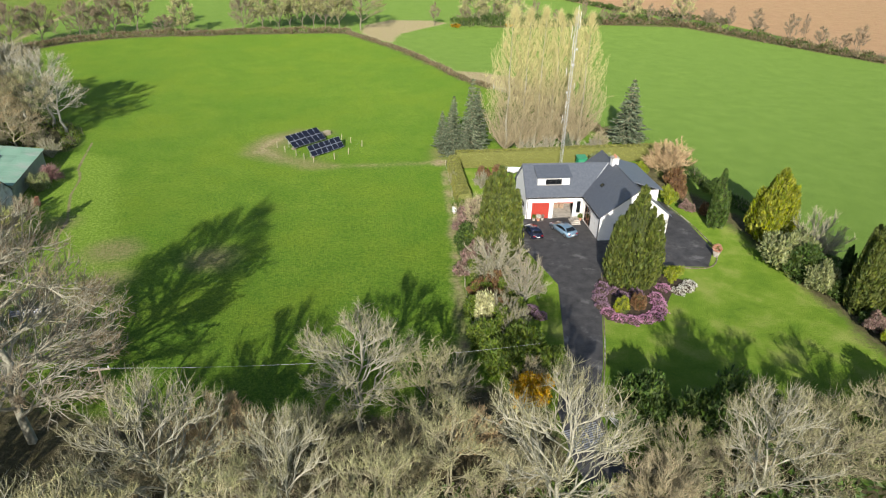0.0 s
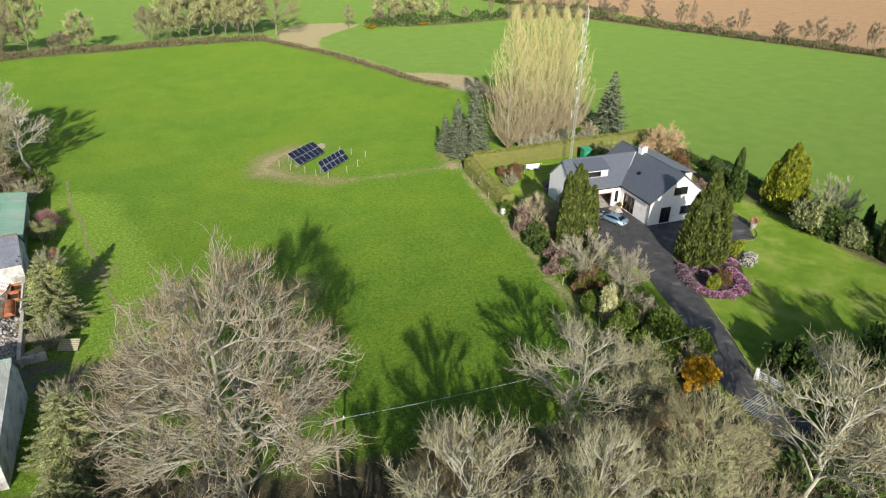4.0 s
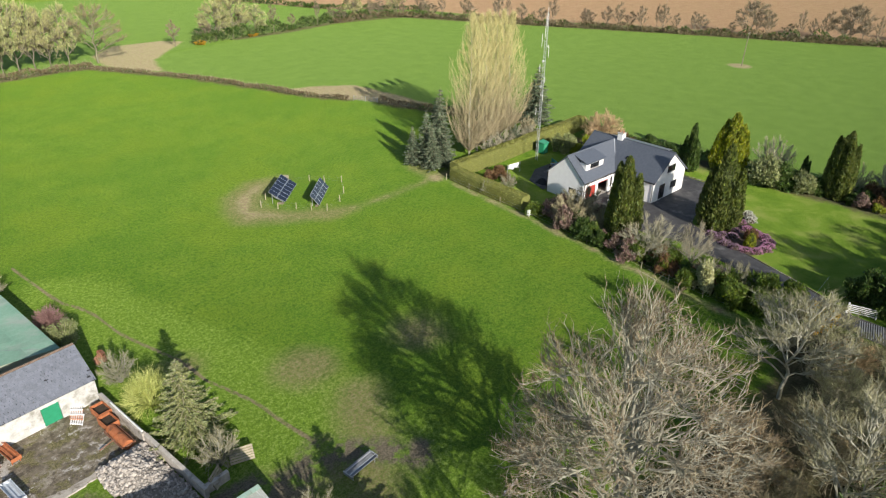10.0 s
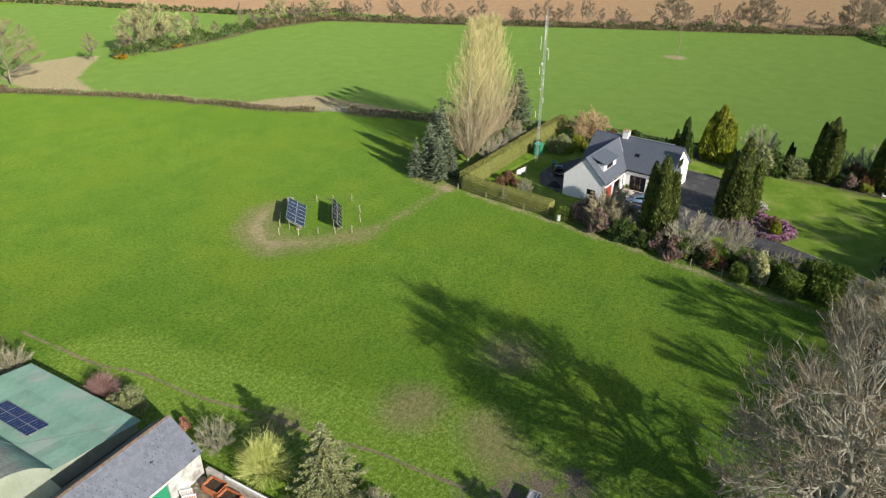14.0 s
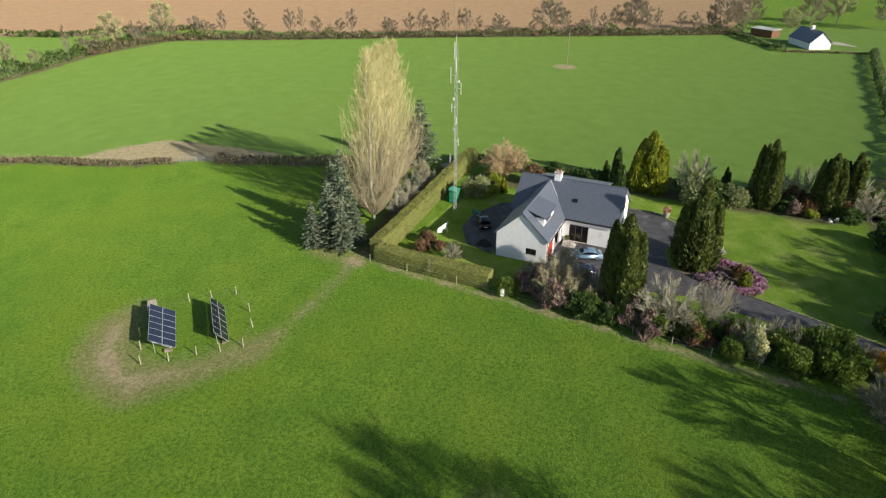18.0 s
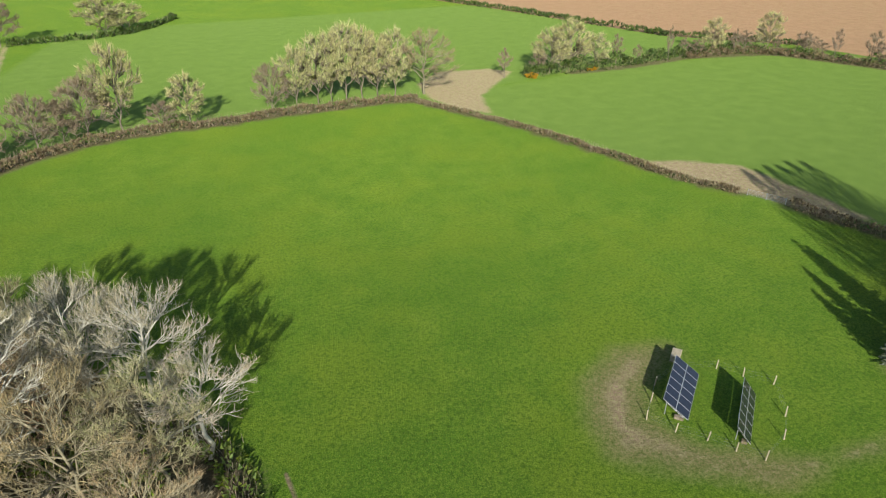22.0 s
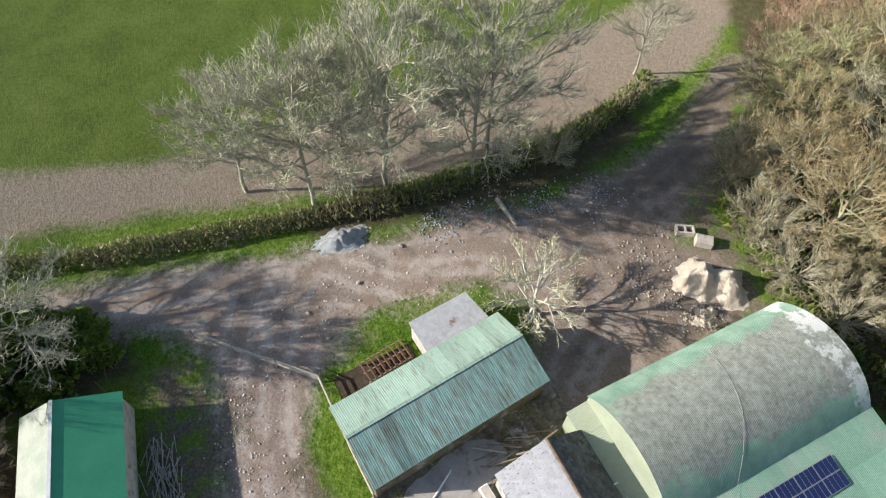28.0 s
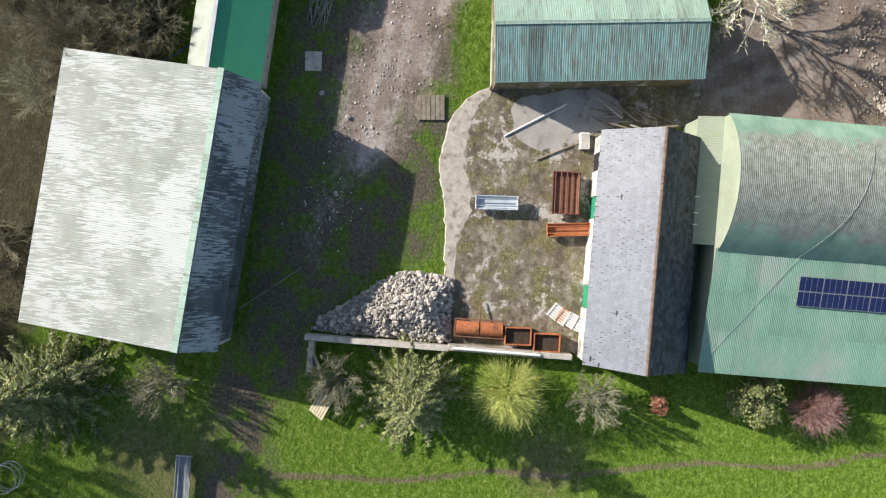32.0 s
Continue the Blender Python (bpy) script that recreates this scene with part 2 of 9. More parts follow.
col = s.mix(zone("far_field", 1.0, 2.0), ga, far)
col = s.mix(zone("olive", 2.0, 3.0), col, oli)
col = s.mix(zone("rough", 6.0, 2.0), col, rg)
col = s.mix(zone("lawn", 0.5, 0.25), col, lawn)
col = s.mix(zone("plough", 2.0, 1.0), col, plo)
col = s.mix(zone("tilth", 3.0, 1.2), col, til)
col = s.mix(zone("litter", 5.0, 1.2), col, lit)
col = s.mix(s.op("MULTIPLY", zone("scuff", 3.0, 2.2), s.op("MULTIPLY_ADD", s.step(s.op("ADD", s.op("MULTIPLY", tuft, 0.5), s.op("MULTIPLY", grain, 0.5)), 0.40, 0.56), 0.60, 0.32)), col, s.mix(0.22, s.mix(0.5, ear, (0.135, 0.088, 0.052)), rg))
col = s.mix(zone("earth", 3.2, 1.0), col, s.mix(s.op("MULTIPLY", s.step(tuft, 0.46, 0.58), 0.42), ear, rg))
col = s.mix(s.op("MULTIPLY", zone("footpath", 0.35, 0.12), 0.85), col, s.mix(0.45, ear, (0.085, 0.070, 0.045)))
mug = s.mix(s.step(s.op("ADD", s.op("MULTIPLY", tuft, 0.22), s.op("MULTIPLY", s.noise(P, 0.45, 5, 0.65), 0.78)), 0.46, 0.58), s.ramp(fine, [(0.35, (0.085, 0.070, 0.050)), (0.65, (0.20, 0.165, 0.125))]), s.mix(0.35, rg, (0.075, 0.11, 0.03)))
col = s.mix(zone("mud_grass", 3.5, 0.9), col, mug)
col = s.mix(zone("gravel", 5.0, 1.3), col, gra)
# damp patches; their northward increase also paints in tree shade
wet = s.op("MULTIPLY", s.step(s.op("ADD", s.attr("gravel"), s.op("MULTIPLY", wob, 6.0)), 0.0, 3.0), s.step(s.op("ADD", s.noise(P, 0.16, 5, 0.7), s.op("MULTIPLY", s.step(s.node("ShaderNodeSeparateXYZ", Vector=P).outputs[1], 114.0, 130.0), 0.22)), 0.56, 0.68))
col = s.mix(s.op("MULTIPLY", wet, 0.5), col, (0.070, 0.058, 0.051))
flat = s.op("MULTIPLY_ADD", zone("gravel", 5.0, 1.3), -0.72, 1.0)
s.bump(s.op("MULTIPLY", flat, s.op("ADD", s.op("MULTIPLY", tuft, 0.6), s.op("MULTIPLY", fine, 0.4))), 1.0, 0.28)
s.b.inputs["Diffuse Roughness"].default_value = 0.7
s.b.inputs["Sheen Weight"].default_value = 0.075
s.b.inputs["Sheen Roughness"].default_value = 0.55
s.b.inputs["Sheen Tint"].default_value = (0.58, 0.90, 0.12, 1.0)
M_GROUND = s.done(col, s.op("MULTIPLY_ADD", wet, -0.35, 0.92))

M_TARMAC = mottled("tarmac", (0.042, 0.041, 0.042), (0.10, 0.097, 0.096), 0.8, 0.7, stain=(0.19, 0.183, 0.178), stain_amt=0.25, stain_scale=0.35, val=0)
s = Shade("yard_concrete", 0.85)
P = s.pos(True)
n1, n2, n3 = s.noise(P, 0.5, 6, 0.65), s.noise(P, 2.4, 6, 0.7), s.noise(P, 9, 3, 0.7)
n4, n5 = s.noise(P, 1.1, 7, 0.75), s.noise(P, 0.24, 5, 0.6)
c = s.ramp(s.op("ADD", s.op("MULTIPLY", n2, 0.4), s.op("MULTIPLY", n1, 0.6)), [(0.36, (0.095, 0.078, 0.052)), (0.5, (0.205, 0.172, 0.122)), (0.62, (0.36, 0.32, 0.25))])
c = s.mix(s.op("MULTIPLY", s.step(n4, 0.50, 0.42), 0.65), c, (0.072, 0.058, 0.040))
c = s.mix(s.op("MULTIPLY", s.step(n3, 0.52, 0.66), 0.5), c, (0.085, 0.070, 0.048))
c = s.mix(s.op("MULTIPLY", s.step(s.noise(P, 0.7, 6, 0.7), 0.49, 0.58), 0.8), c, s.ramp(n3, [(0.35, (0.060, 0.056, 0.018)), (0.5, (0.15, 0.135, 0.050)), (0.65, (0.32, 0.285, 0.14))]))
c = s.mix(s.op("MULTIPLY", s.step(s.op("ADD", s.op("MULTIPLY", n5, 0.45), s.op("MULTIPLY", n4, 0.55)), 0.535, 0.575), 0.85), c, s.ramp(n3, [(0.35, (0.36, 0.33, 0.285)), (0.65, (0.60, 0.57, 0.52))]))
s.bump(n2, 0.4, 0.04)
M_CONC = s.done(c, s.op("MULTIPLY_ADD", n1, -0.5, 1.05))
M_CONC_PALE = mottled("pale_concrete", (0.336, 0.302, 0.258), (0.582, 0.538, 0.470), 1.5, 0.9, stain=(0.179, 0.157, 0.112), stain_amt=0.3, stain_scale=1.2)
M_SILT = mottled("pale_silt", (0.29, 0.265, 0.24), (0.43, 0.40, 0.365), 0.8, 0.45, stain=(0.15, 0.13, 0.105), stain_amt=0.3, stain_scale=0.9)
M_SOIL = mottled("dark_soil", (0.07, 0.055, 0.042), (0.16, 0.125, 0.10), 3.0, 0.95)
M_LIP = mottled("worn_cream_concrete", (0.37, 0.325, 0.265), (0.60, 0.55, 0.475), 2.6, 0.9, stain=(0.20, 0.165, 0.115), stain_amt=0.45, stain_scale=1.6)
M_ZINC = mottled("weathered_zinc", (0.40, 0.44, 0.48), (0.60, 0.64, 0.68), 2.0, 0.6)
M_FIBRE = mottled("grey_fibre_sheet", (0.27, 0.275, 0.285), (0.43, 0.44, 0.45), 2.2, 0.8, stain=(0.17, 0.085, 0.05), stain_amt=0.12, stain_scale=0.55)
M_WALL_OLD = mottled("whitewashed_wall", (0.44, 0.44, 0.415), (0.67, 0.67, 0.645), 1.2, 0.9, stain=(0.20, 0.19, 0.15), stain_amt=0.6, stain_scale=0.6, val=0.04)
M_RENDER = mottled("white_render", (0.79, 0.785, 0.76), (0.87, 0.865, 0.84), 1.5, 0.85, val=0.0, bump=0.1, stain=(0.62, 0.61, 0.57), stain_amt=0.1)
M_SLATE_NEW = mottled("house_slate", (0.080, 0.092, 0.112), (0.125, 0.140, 0.166), 3.0, 0.42, spec=0.6, val=0.18, stretch=(1, 1, 1))
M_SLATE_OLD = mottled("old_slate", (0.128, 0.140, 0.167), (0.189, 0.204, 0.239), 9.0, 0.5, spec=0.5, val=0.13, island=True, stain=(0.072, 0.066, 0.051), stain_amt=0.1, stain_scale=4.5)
# darker copy of the old slate: shade put into its colour, plus stains
M_SLATE_SHADED = mottled("shaded_slate", (0.028, 0.032, 0.038), (0.096, 0.104, 0.118), 5.0, 0.5, val=0.5, island=True, stain=(0.028, 0.026, 0.016), stain_amt=0.4, stain_scale=0.9)
M_RIDGE = mottled("rusty_ridge", (0.105, 0.059, 0.035), (0.210, 0.168, 0.133), 3.0, 0.85)
M_SHEET_GREEN = mottled("green_corrugated_sheet", (0.155, 0.295, 0.205), (0.265, 0.42, 0.315), 0.7, 0.55, spec=0.4, val=0.10, stain=(0.31, 0.37, 0.31), stain_amt=0.6, stain_scale=0.35)
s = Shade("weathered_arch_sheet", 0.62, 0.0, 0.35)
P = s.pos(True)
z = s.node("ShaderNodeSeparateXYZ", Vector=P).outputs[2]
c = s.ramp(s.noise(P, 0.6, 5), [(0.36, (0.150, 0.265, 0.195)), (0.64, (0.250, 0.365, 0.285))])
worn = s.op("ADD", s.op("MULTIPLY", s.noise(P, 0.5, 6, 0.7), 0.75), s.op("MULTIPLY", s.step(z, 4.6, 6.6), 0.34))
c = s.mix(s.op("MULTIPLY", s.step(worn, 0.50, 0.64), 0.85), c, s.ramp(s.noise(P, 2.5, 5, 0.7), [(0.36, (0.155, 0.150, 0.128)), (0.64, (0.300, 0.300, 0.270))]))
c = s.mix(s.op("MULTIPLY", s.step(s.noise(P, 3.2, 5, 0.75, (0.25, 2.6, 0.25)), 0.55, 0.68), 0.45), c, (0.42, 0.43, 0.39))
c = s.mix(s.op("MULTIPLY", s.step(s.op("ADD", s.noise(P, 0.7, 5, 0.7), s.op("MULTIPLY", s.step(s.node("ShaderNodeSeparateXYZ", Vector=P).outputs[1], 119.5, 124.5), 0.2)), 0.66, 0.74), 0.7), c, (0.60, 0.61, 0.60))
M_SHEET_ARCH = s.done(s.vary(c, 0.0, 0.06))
M_SHEET_TEAL = mottled("teal_weathered_sheet", (0.13, 0.285, 0.262), (0.29, 0.42, 0.39), 0.8, 0.6, val=0.28, stain=(0.13, 0.115, 0.085), stain_amt=0.85, stain_scale=0.6, streak=True)
M_SHEET_PALEGREEN = mottled("faded_green_sheet", (0.22, 0.34, 0.27), (0.36, 0.47, 0.40), 0.7, 0.6, val=0.12, stain=(0.17, 0.17, 0.13), stain_amt=0.45, stain_scale=0.6, streak=True)
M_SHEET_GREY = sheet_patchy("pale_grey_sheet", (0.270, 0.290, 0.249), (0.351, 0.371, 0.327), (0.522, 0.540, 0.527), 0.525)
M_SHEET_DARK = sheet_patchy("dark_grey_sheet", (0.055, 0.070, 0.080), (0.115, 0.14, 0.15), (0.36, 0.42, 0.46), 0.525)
M_GREEN_SMOOTH = mottled("smooth_green_sheet", (0.052, 0.275, 0.150), (0.066, 0.33, 0.18), 0.5, 0.45, val=0.04, bump=0.05)
M_CREAM_SHEET = mottled("pale_green_cladding", (0.242, 0.277, 0.207), (0.330, 0.365, 0.282), 0.7, 0.65, val=0.03, stain=(0.264, 0.299, 0.202), stain_amt=0.3)
M_BARK = mottled("grey_bark", (0.184, 0.168, 0.104), (0.383, 0.355, 0.233), 2.5, 0.9, val=0.25, bump=0.6, dist=0.06)
M_BARK_PALE = mottled("pale_bark", (0.251, 0.242, 0.180), (0.431, 0.418, 0.330), 2.5, 0.9, val=0.15, bump=0.5, dist=0.05)

M_BARK_WHITE = mottled("white_bark", (0.343, 0.339, 0.273), (0.546, 0.541, 0.458), 2.5, 0.9, val=0.1, bump=0.4, dist=0.05)
M_BARK_OAK = mottled("brown_grey_bark", (0.15, 0.128, 0.092), (0.315, 0.275, 0.208), 2.5, 0.9, val=0.15, bump=0.5, dist=0.05)


def twiggy(name, dark, light, val=0.3, hue=0.015):
    s = Shade(name, 0.85, 0.0, 0.2)
    n = s.noise(s.pos(), 0.8, 3)
    return s.done(s.vary(s.vary(s.ramp(n, [(0.35, dark), (0.65, light)]), hue, val, True), 0.012, 0.12))


M_TWIG = twiggy("grey_twigs", (0.219, 0.209, 0.116), (0.362, 0.352, 0.211))
M_TWIG_OAK = twiggy("oak_twigs", (0.172, 0.134, 0.083), (0.297, 0.239, 0.156))
M_TWIG_OLIVE = twiggy("olive_twigs", (0.231, 0.229, 0.105), (0.394, 0.389, 0.209))
M_TWIG_RED = twiggy("russet_twigs", (0.251, 0.198, 0.100), (0.411, 0.328, 0.179))
M_TWIG_TAN = twiggy("tan_twigs", (0.42, 0.30, 0.165), (0.60, 0.455, 0.27))
M_TWIG_LIME = twiggy("lichen_green_twigs", (0.295, 0.301, 0.118), (0.496, 0.501, 0.230))
M_TWIG_GREY = twiggy("lichen_grey_twigs", (0.313, 0.305, 0.214), (0.538, 0.532, 0.389))
M_TWIG_PALE = twiggy("pale_twigs", (0.330, 0.294, 0.193), (0.500, 0.451, 0.307), 0.25)
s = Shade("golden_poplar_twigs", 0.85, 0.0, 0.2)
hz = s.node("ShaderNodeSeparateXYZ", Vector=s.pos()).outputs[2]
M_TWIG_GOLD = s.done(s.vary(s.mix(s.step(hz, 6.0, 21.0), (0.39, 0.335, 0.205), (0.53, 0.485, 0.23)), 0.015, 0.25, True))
M_TWIG_STRAW = twiggy("straw_twigs", (0.320, 0.284, 0.162), (0.464, 0.416, 0.259))
M_TWIG_SCRUB = twiggy("red_brown_scrub", (0.29, 0.20, 0.135), (0.45, 0.33, 0.235))
M_TWIG_BROWN = twiggy("brown_brush", (0.201, 0.175, 0.111), (0.372, 0.330, 0.224), 0.35)
M_LEAF_YEW = leafy("yew_sprays", (0.058, 0.084, 0.020), (0.189, 0.225, 0.052), 0.25)
M_LEAF_DARK = leafy("dark_evergreen_leaves", (0.046, 0.086, 0.022), (0.138, 0.210, 0.050), 0.4, trans=0.35)
M_LEAF_MID = leafy("green_shrub_leaves", (0.075, 0.125, 0.020), (0.22, 0.295, 0.055), 0.4, trans=0.35)
M_LEAF_BANK = leafy("rough_bank_growth", (0.124, 0.137, 0.055), (0.338, 0.332, 0.163), 0.4)
M_LEAF_GOLD = leafy("golden_conifer_sprays", (0.14, 0.185, 0.016), (0.40, 0.42, 0.050), 0.4)
M_TWIG_YELLOW = twiggy("yellow_green_twigs", (0.36, 0.39, 0.09), (0.66, 0.68, 0.24))
M_TWIG_PINK = twiggy("pink_brown_twigs", (0.22, 0.125, 0.11), (0.46, 0.29, 0.26))
# yew leaf colour at about half strength, for the shade inside the plumes
M_YEW_CORE = mottled("yew_inner_shade", (0.030, 0.042, 0.015), (0.093, 0.117, 0.033), 4.0, 0.9, bump=0.9, dist=0.12)
M_HEDGE_BODY = mottled("hedge_inside", (0.10, 0.115, 0.028), (0.26, 0.265, 0.075), 6.0, 0.9, bump=0.8, dist=0.06)
M_LEAF_YELLOW = leafy("yellow_blossom", (0.42, 0.24, 0.008), (0.66, 0.42, 0.02), 0.25)
M_LEAF_LIME = leafy("lime_leaves", (0.16, 0.22, 0.02), (0.36, 0.40, 0.05), 0.3)
M_LEAF_CREAM = leafy("cream_variegated_leaves", (0.30, 0.32, 0.12), (0.66, 0.64, 0.38), 0.3)
M_LEAF_SPRUCE = leafy("blue_spruce_needles", (0.068, 0.093, 0.047), (0.230, 0.281, 0.183), 0.5)
M_LEAF_GREYGREEN = leafy("grey_green_needles", (0.149, 0.184, 0.064), (0.407, 0.430, 0.200), 0.35)
M_LEAF_HEDGE = leafy("clipped_hedge_leaves", (0.165, 0.185, 0.035), (0.37, 0.365, 0.105), 0.3)
M_LEAF_PINK = leafy("pink_heather", (0.36, 0.155, 0.26), (0.56, 0.31, 0.44), 0.3)
M_LEAF_MAUVE = leafy("mauve_heather", (0.19, 0.115, 0.16), (0.36, 0.24, 0.31), 0.3)
M_LEAF_WHITE = leafy("white_heather", (0.50, 0.50, 0.42), (0.75, 0.74, 0.66), 0.2)
M_LEAF_BLUSH = leafy("pink_camellia_blossom", (0.13, 0.115, 0.07), (0.40, 0.265, 0.235), 0.5, 0.04)
M_LEAF_RUSSET = leafy("russet_leaves", (0.13, 0.075, 0.032), (0.30, 0.185, 0.095), 0.4)
M_LEAF_ORANGE = leafy("salmon_leaves", (0.42, 0.20, 0.12), (0.68, 0.40, 0.28), 0.3)
M_BRAMBLE = leafy("tan_bramble", (0.138, 0.105, 0.055), (0.313, 0.260, 0.150), 0.4)
M_SOIL = mottled("dark_soil", (0.040, 0.030, 0.020), (0.10, 0.075, 0.050), 3.0, 0.95, bump=0.6, dist=0.08)
M_STONE = mottled("rubble_stone", (0.28, 0.25, 0.215), (0.52, 0.475, 0.42), 3.0, 0.9, val=0.35, bump=0.4, dist=0.03)
M_STONE_ISL = mottled("small_rubble", (0.25, 0.225, 0.195), (0.46, 0.42, 0.37), 3.0, 0.9, val=0.45, island=True, bump=0.4, dist=0.02)
M_STONE_PALE = mottled("pale_chips", (0.45, 0.41, 0.36), (0.68, 0.64, 0.58), 3.0, 0.9, val=0.2, island=True, bump=0.2)
M_GRAVEL = mottled("grey_blue_gravel", (0.34, 0.37, 0.39), (0.66, 0.69, 0.71), 2.5, 0.95, bump=1.0, dist=0.2)
M_HAY = mottled("pale_spoil_heap", (0.50, 0.415, 0.325), (0.78, 0.69, 0.565), 1.2, 0.95, bump=1.0, dist=0.25)
M_WOOD_OLD = mottled("weathered_timber", (0.15, 0.12, 0.085), (0.33, 0.285, 0.22), 2.0, 0.9, stretch=(1, 1, 0.2))
M_POST = mottled("pale_fence_timber", (0.32, 0.28, 0.19), (0.50, 0.44, 0.31), 3.0, 0.85)
M_LOG = mottled("grey_log", (0.24, 0.22, 0.18), (0.46, 0.43, 0.37), 2.0, 0.9, bump=0.5)
M_GALV = mottled("galvanised_steel", (0.44, 0.46, 0.48), (0.62, 0.64, 0.66), 2.0, 0.45, metal=0.7, val=0.05)
M_GALV_DULL = mottled("dull_galvanised_steel", (0.20, 0.21, 0.22), (0.34, 0.35, 0.36), 2.0, 0.6, metal=0.3, val=0.05)
M_MAST = mottled("pale_zinc_coat", (0.38, 0.40, 0.41), (0.54, 0.56, 0.57), 2.0, 0.55, metal=0.15, val=0.05)
M_RUST = mottled("orange_rust_paint", (0.34, 0.105, 0.040), (0.52, 0.195, 0.085), 2.0, 0.75, stain=(0.16, 0.07, 0.04), stain_amt=0.35, stain_scale=1.5)
M_MAROON = mottled("maroon_paint", (0.14, 0.045, 0.036), (0.24, 0.085, 0.068), 2.5, 0.75)
M_RUST_DARK = mottled("brown_rust", (0.13, 0.060, 0.036), (0.27, 0.135, 0.085), 2.5, 0.85)
M_WHITE = mottled("white_paint", (0.70, 0.70, 0.68), (0.82, 0.82, 0.80), 3.0, 0.6, val=0.02, bump=0.05)
M_DOOR_GREEN = mottled("green_door_paint", (0.020, 0.215, 0.105), (0.028, 0.27, 0.14), 2.0, 0.6, val=0.03)
M_DOOR_RED = mottled("red_garage_door", (0.36, 0.045, 0.030), (0.44, 0.060, 0.042), 2.0, 0.5, val=0.0)
M_WOOD_BROWN = mottled("brown_joinery", (0.13, 0.060, 0.032), (0.21, 0.105, 0.060), 3.0, 0.6, val=0.0)
M_BLACK = mottled("black_plastic", (0.012, 0.012, 0.013), (0.030, 0.030, 0.032), 4.0, 0.5, val=0.0)
M_RUBBER = mottled("tyre_rubber", (0.012, 0.012, 0.012), (0.028, 0.028, 0.028), 6.0, 0.85, val=0.0)
M_CHROME = mottled("alloy", (0.45, 0.46, 0.47), (0.62, 0.63, 0.64), 4.0, 0.3, metal=0.9, val=0.0, bump=0.0)
M_LEAD = mottled("lead_flashing", (0.42, 0.44, 0.46), (0.58, 0.60, 0.62), 2.0, 0.6, val=0.0)
M_TERRACOTTA = mottled("terracotta", (0.42, 0.20, 0.12), (0.58, 0.31, 0.20), 3.0, 0.8)
M_TEAL = mottled("teal_paint", (0.045, 0.25, 0.24), (0.08, 0.35, 0.33), 2.0, 0.5)
M_CLOTH_WHITE = mottled("white_cloth", (0.74, 0.74, 0.74), (0.86, 0.86, 0.86), 2.0, 0.9, val=0.0)
M_INTERIOR = mottled("garage_clutter", (0.22, 0.15, 0.10), (0.55, 0.42, 0.30), 1.5, 0.9, val=0.2)
M_BLUE_PIPE = mottled("blue_hose", (0.03, 0.07, 0.34), (0.05, 0.11, 0.45), 3.0, 0.5, val=0.0)


def plain(name, rgb, rough, metal=0.0, coat=0.0, spec=0.5):
    s = Shade(name, rough, metal, spec)
    s.b.inputs["Coat Weight"].default_value = coat
    s.b.inputs["Coat Roughness"].default_value = 0.05
    n = s.noise(s.pos(), 6.0, 2)
    return s.done(s.mix(0.15, rgb, s.ramp(n, [(0.3, tuple(v * 0.75 for v in rgb)), (0.7, tuple(min(1, v * 1.2) for v in rgb))])))


M_GLASS = plain("dark_window_glass", (0.010, 0.012, 0.014), 0.06, spec=0.8)
M_PV = plain("solar_cells", (0.012, 0.014, 0.026), 0.16, coat=0.5)
M_PV_BLUE = plain("blue_solar_cells", (0.012, 0.020, 0.075), 0.15, coat=0.5)
M_PV_FRAME = plain("aluminium_frame", (0.62, 0.63, 0.64), 0.35, 0.6)
M_CAR_BLUE = plain("pale_blue_car_paint", (0.19, 0.30, 0.40), 0.3, 0.35, 0.9)
M_CAR_NAVY = plain("navy_car_paint", (0.014, 0.020, 0.045), 0.25, 0.2, 0.9)
M_CAR_BLACK = plain("black_car_paint", (0.012, 0.013, 0.016), 0.25, 0.2, 0.9)
M_LAMP_RED = plain("red_lamp_lens", (0.35, 0.01, 0.01), 0.2)
M_LAMP_CLEAR = plain("clear_lamp_lens", (0.7, 0.7, 0.7), 0.15)


# ---- building helpers ----
def mesh_of(name, verts, faces, mat, smooth=False):
    me = bpy.data.meshes.new(name)
    me.from_pydata([tuple(v) for v in verts], [], [tuple(f) for f in faces])
    me.materials.append(mat)
    if smooth:
        me.polygons.foreach_set("use_smooth", [True] * len(me.polygons))
    me.update()
    return me


def np_mesh(name, verts, quads, mat, smooth=False):
    """A mesh from arrays of corners and four-sided faces."""
    me = bpy.data.meshes.new(name)
    nv, nf = len(verts), len(quads)
    me.vertices.add(nv), me.loops.add(nf * 4), me.polygons.add(nf)
    me.vertices.foreach_set("co", np.asarray(verts, np.float32).ravel())
    me.loops.foreach_set("vertex_index", np.asarray(quads, np.int32).ravel())
    me.polygons.foreach_set("loop_start", np.arange(0, nf * 4, 4, dtype=np.int32))
    if smooth:
        me.polygons.foreach_set("use_smooth", np.ones(nf, bool))
    me.materials.append(mat)
    me.update(calc_edges=True)
    return me


def bm_mesh(name, bm, mat, smooth=False):
    me = bpy.data.meshes.new(name)
    bmesh.ops.recalc_face_normals(bm, faces=bm.faces)
    for f in bm.faces:
        f.smooth = smooth
    bm.to_mesh(me), bm.free()
    me.materials.append(mat)
    return me


def put_part(name, me, parent=None, label="", m=None):
    ob = new(name, me)
    if parent:
        ob.parent = parent
    if m is not None:
        ob.matrix_basis = m
    if label:
        tagged(ob, label)
    return ob


def part(name, bm, mat, parent=None, label="", smooth=False):
    return put_part(name, bm_mesh(name, bm, mat, smooth), parent, label)


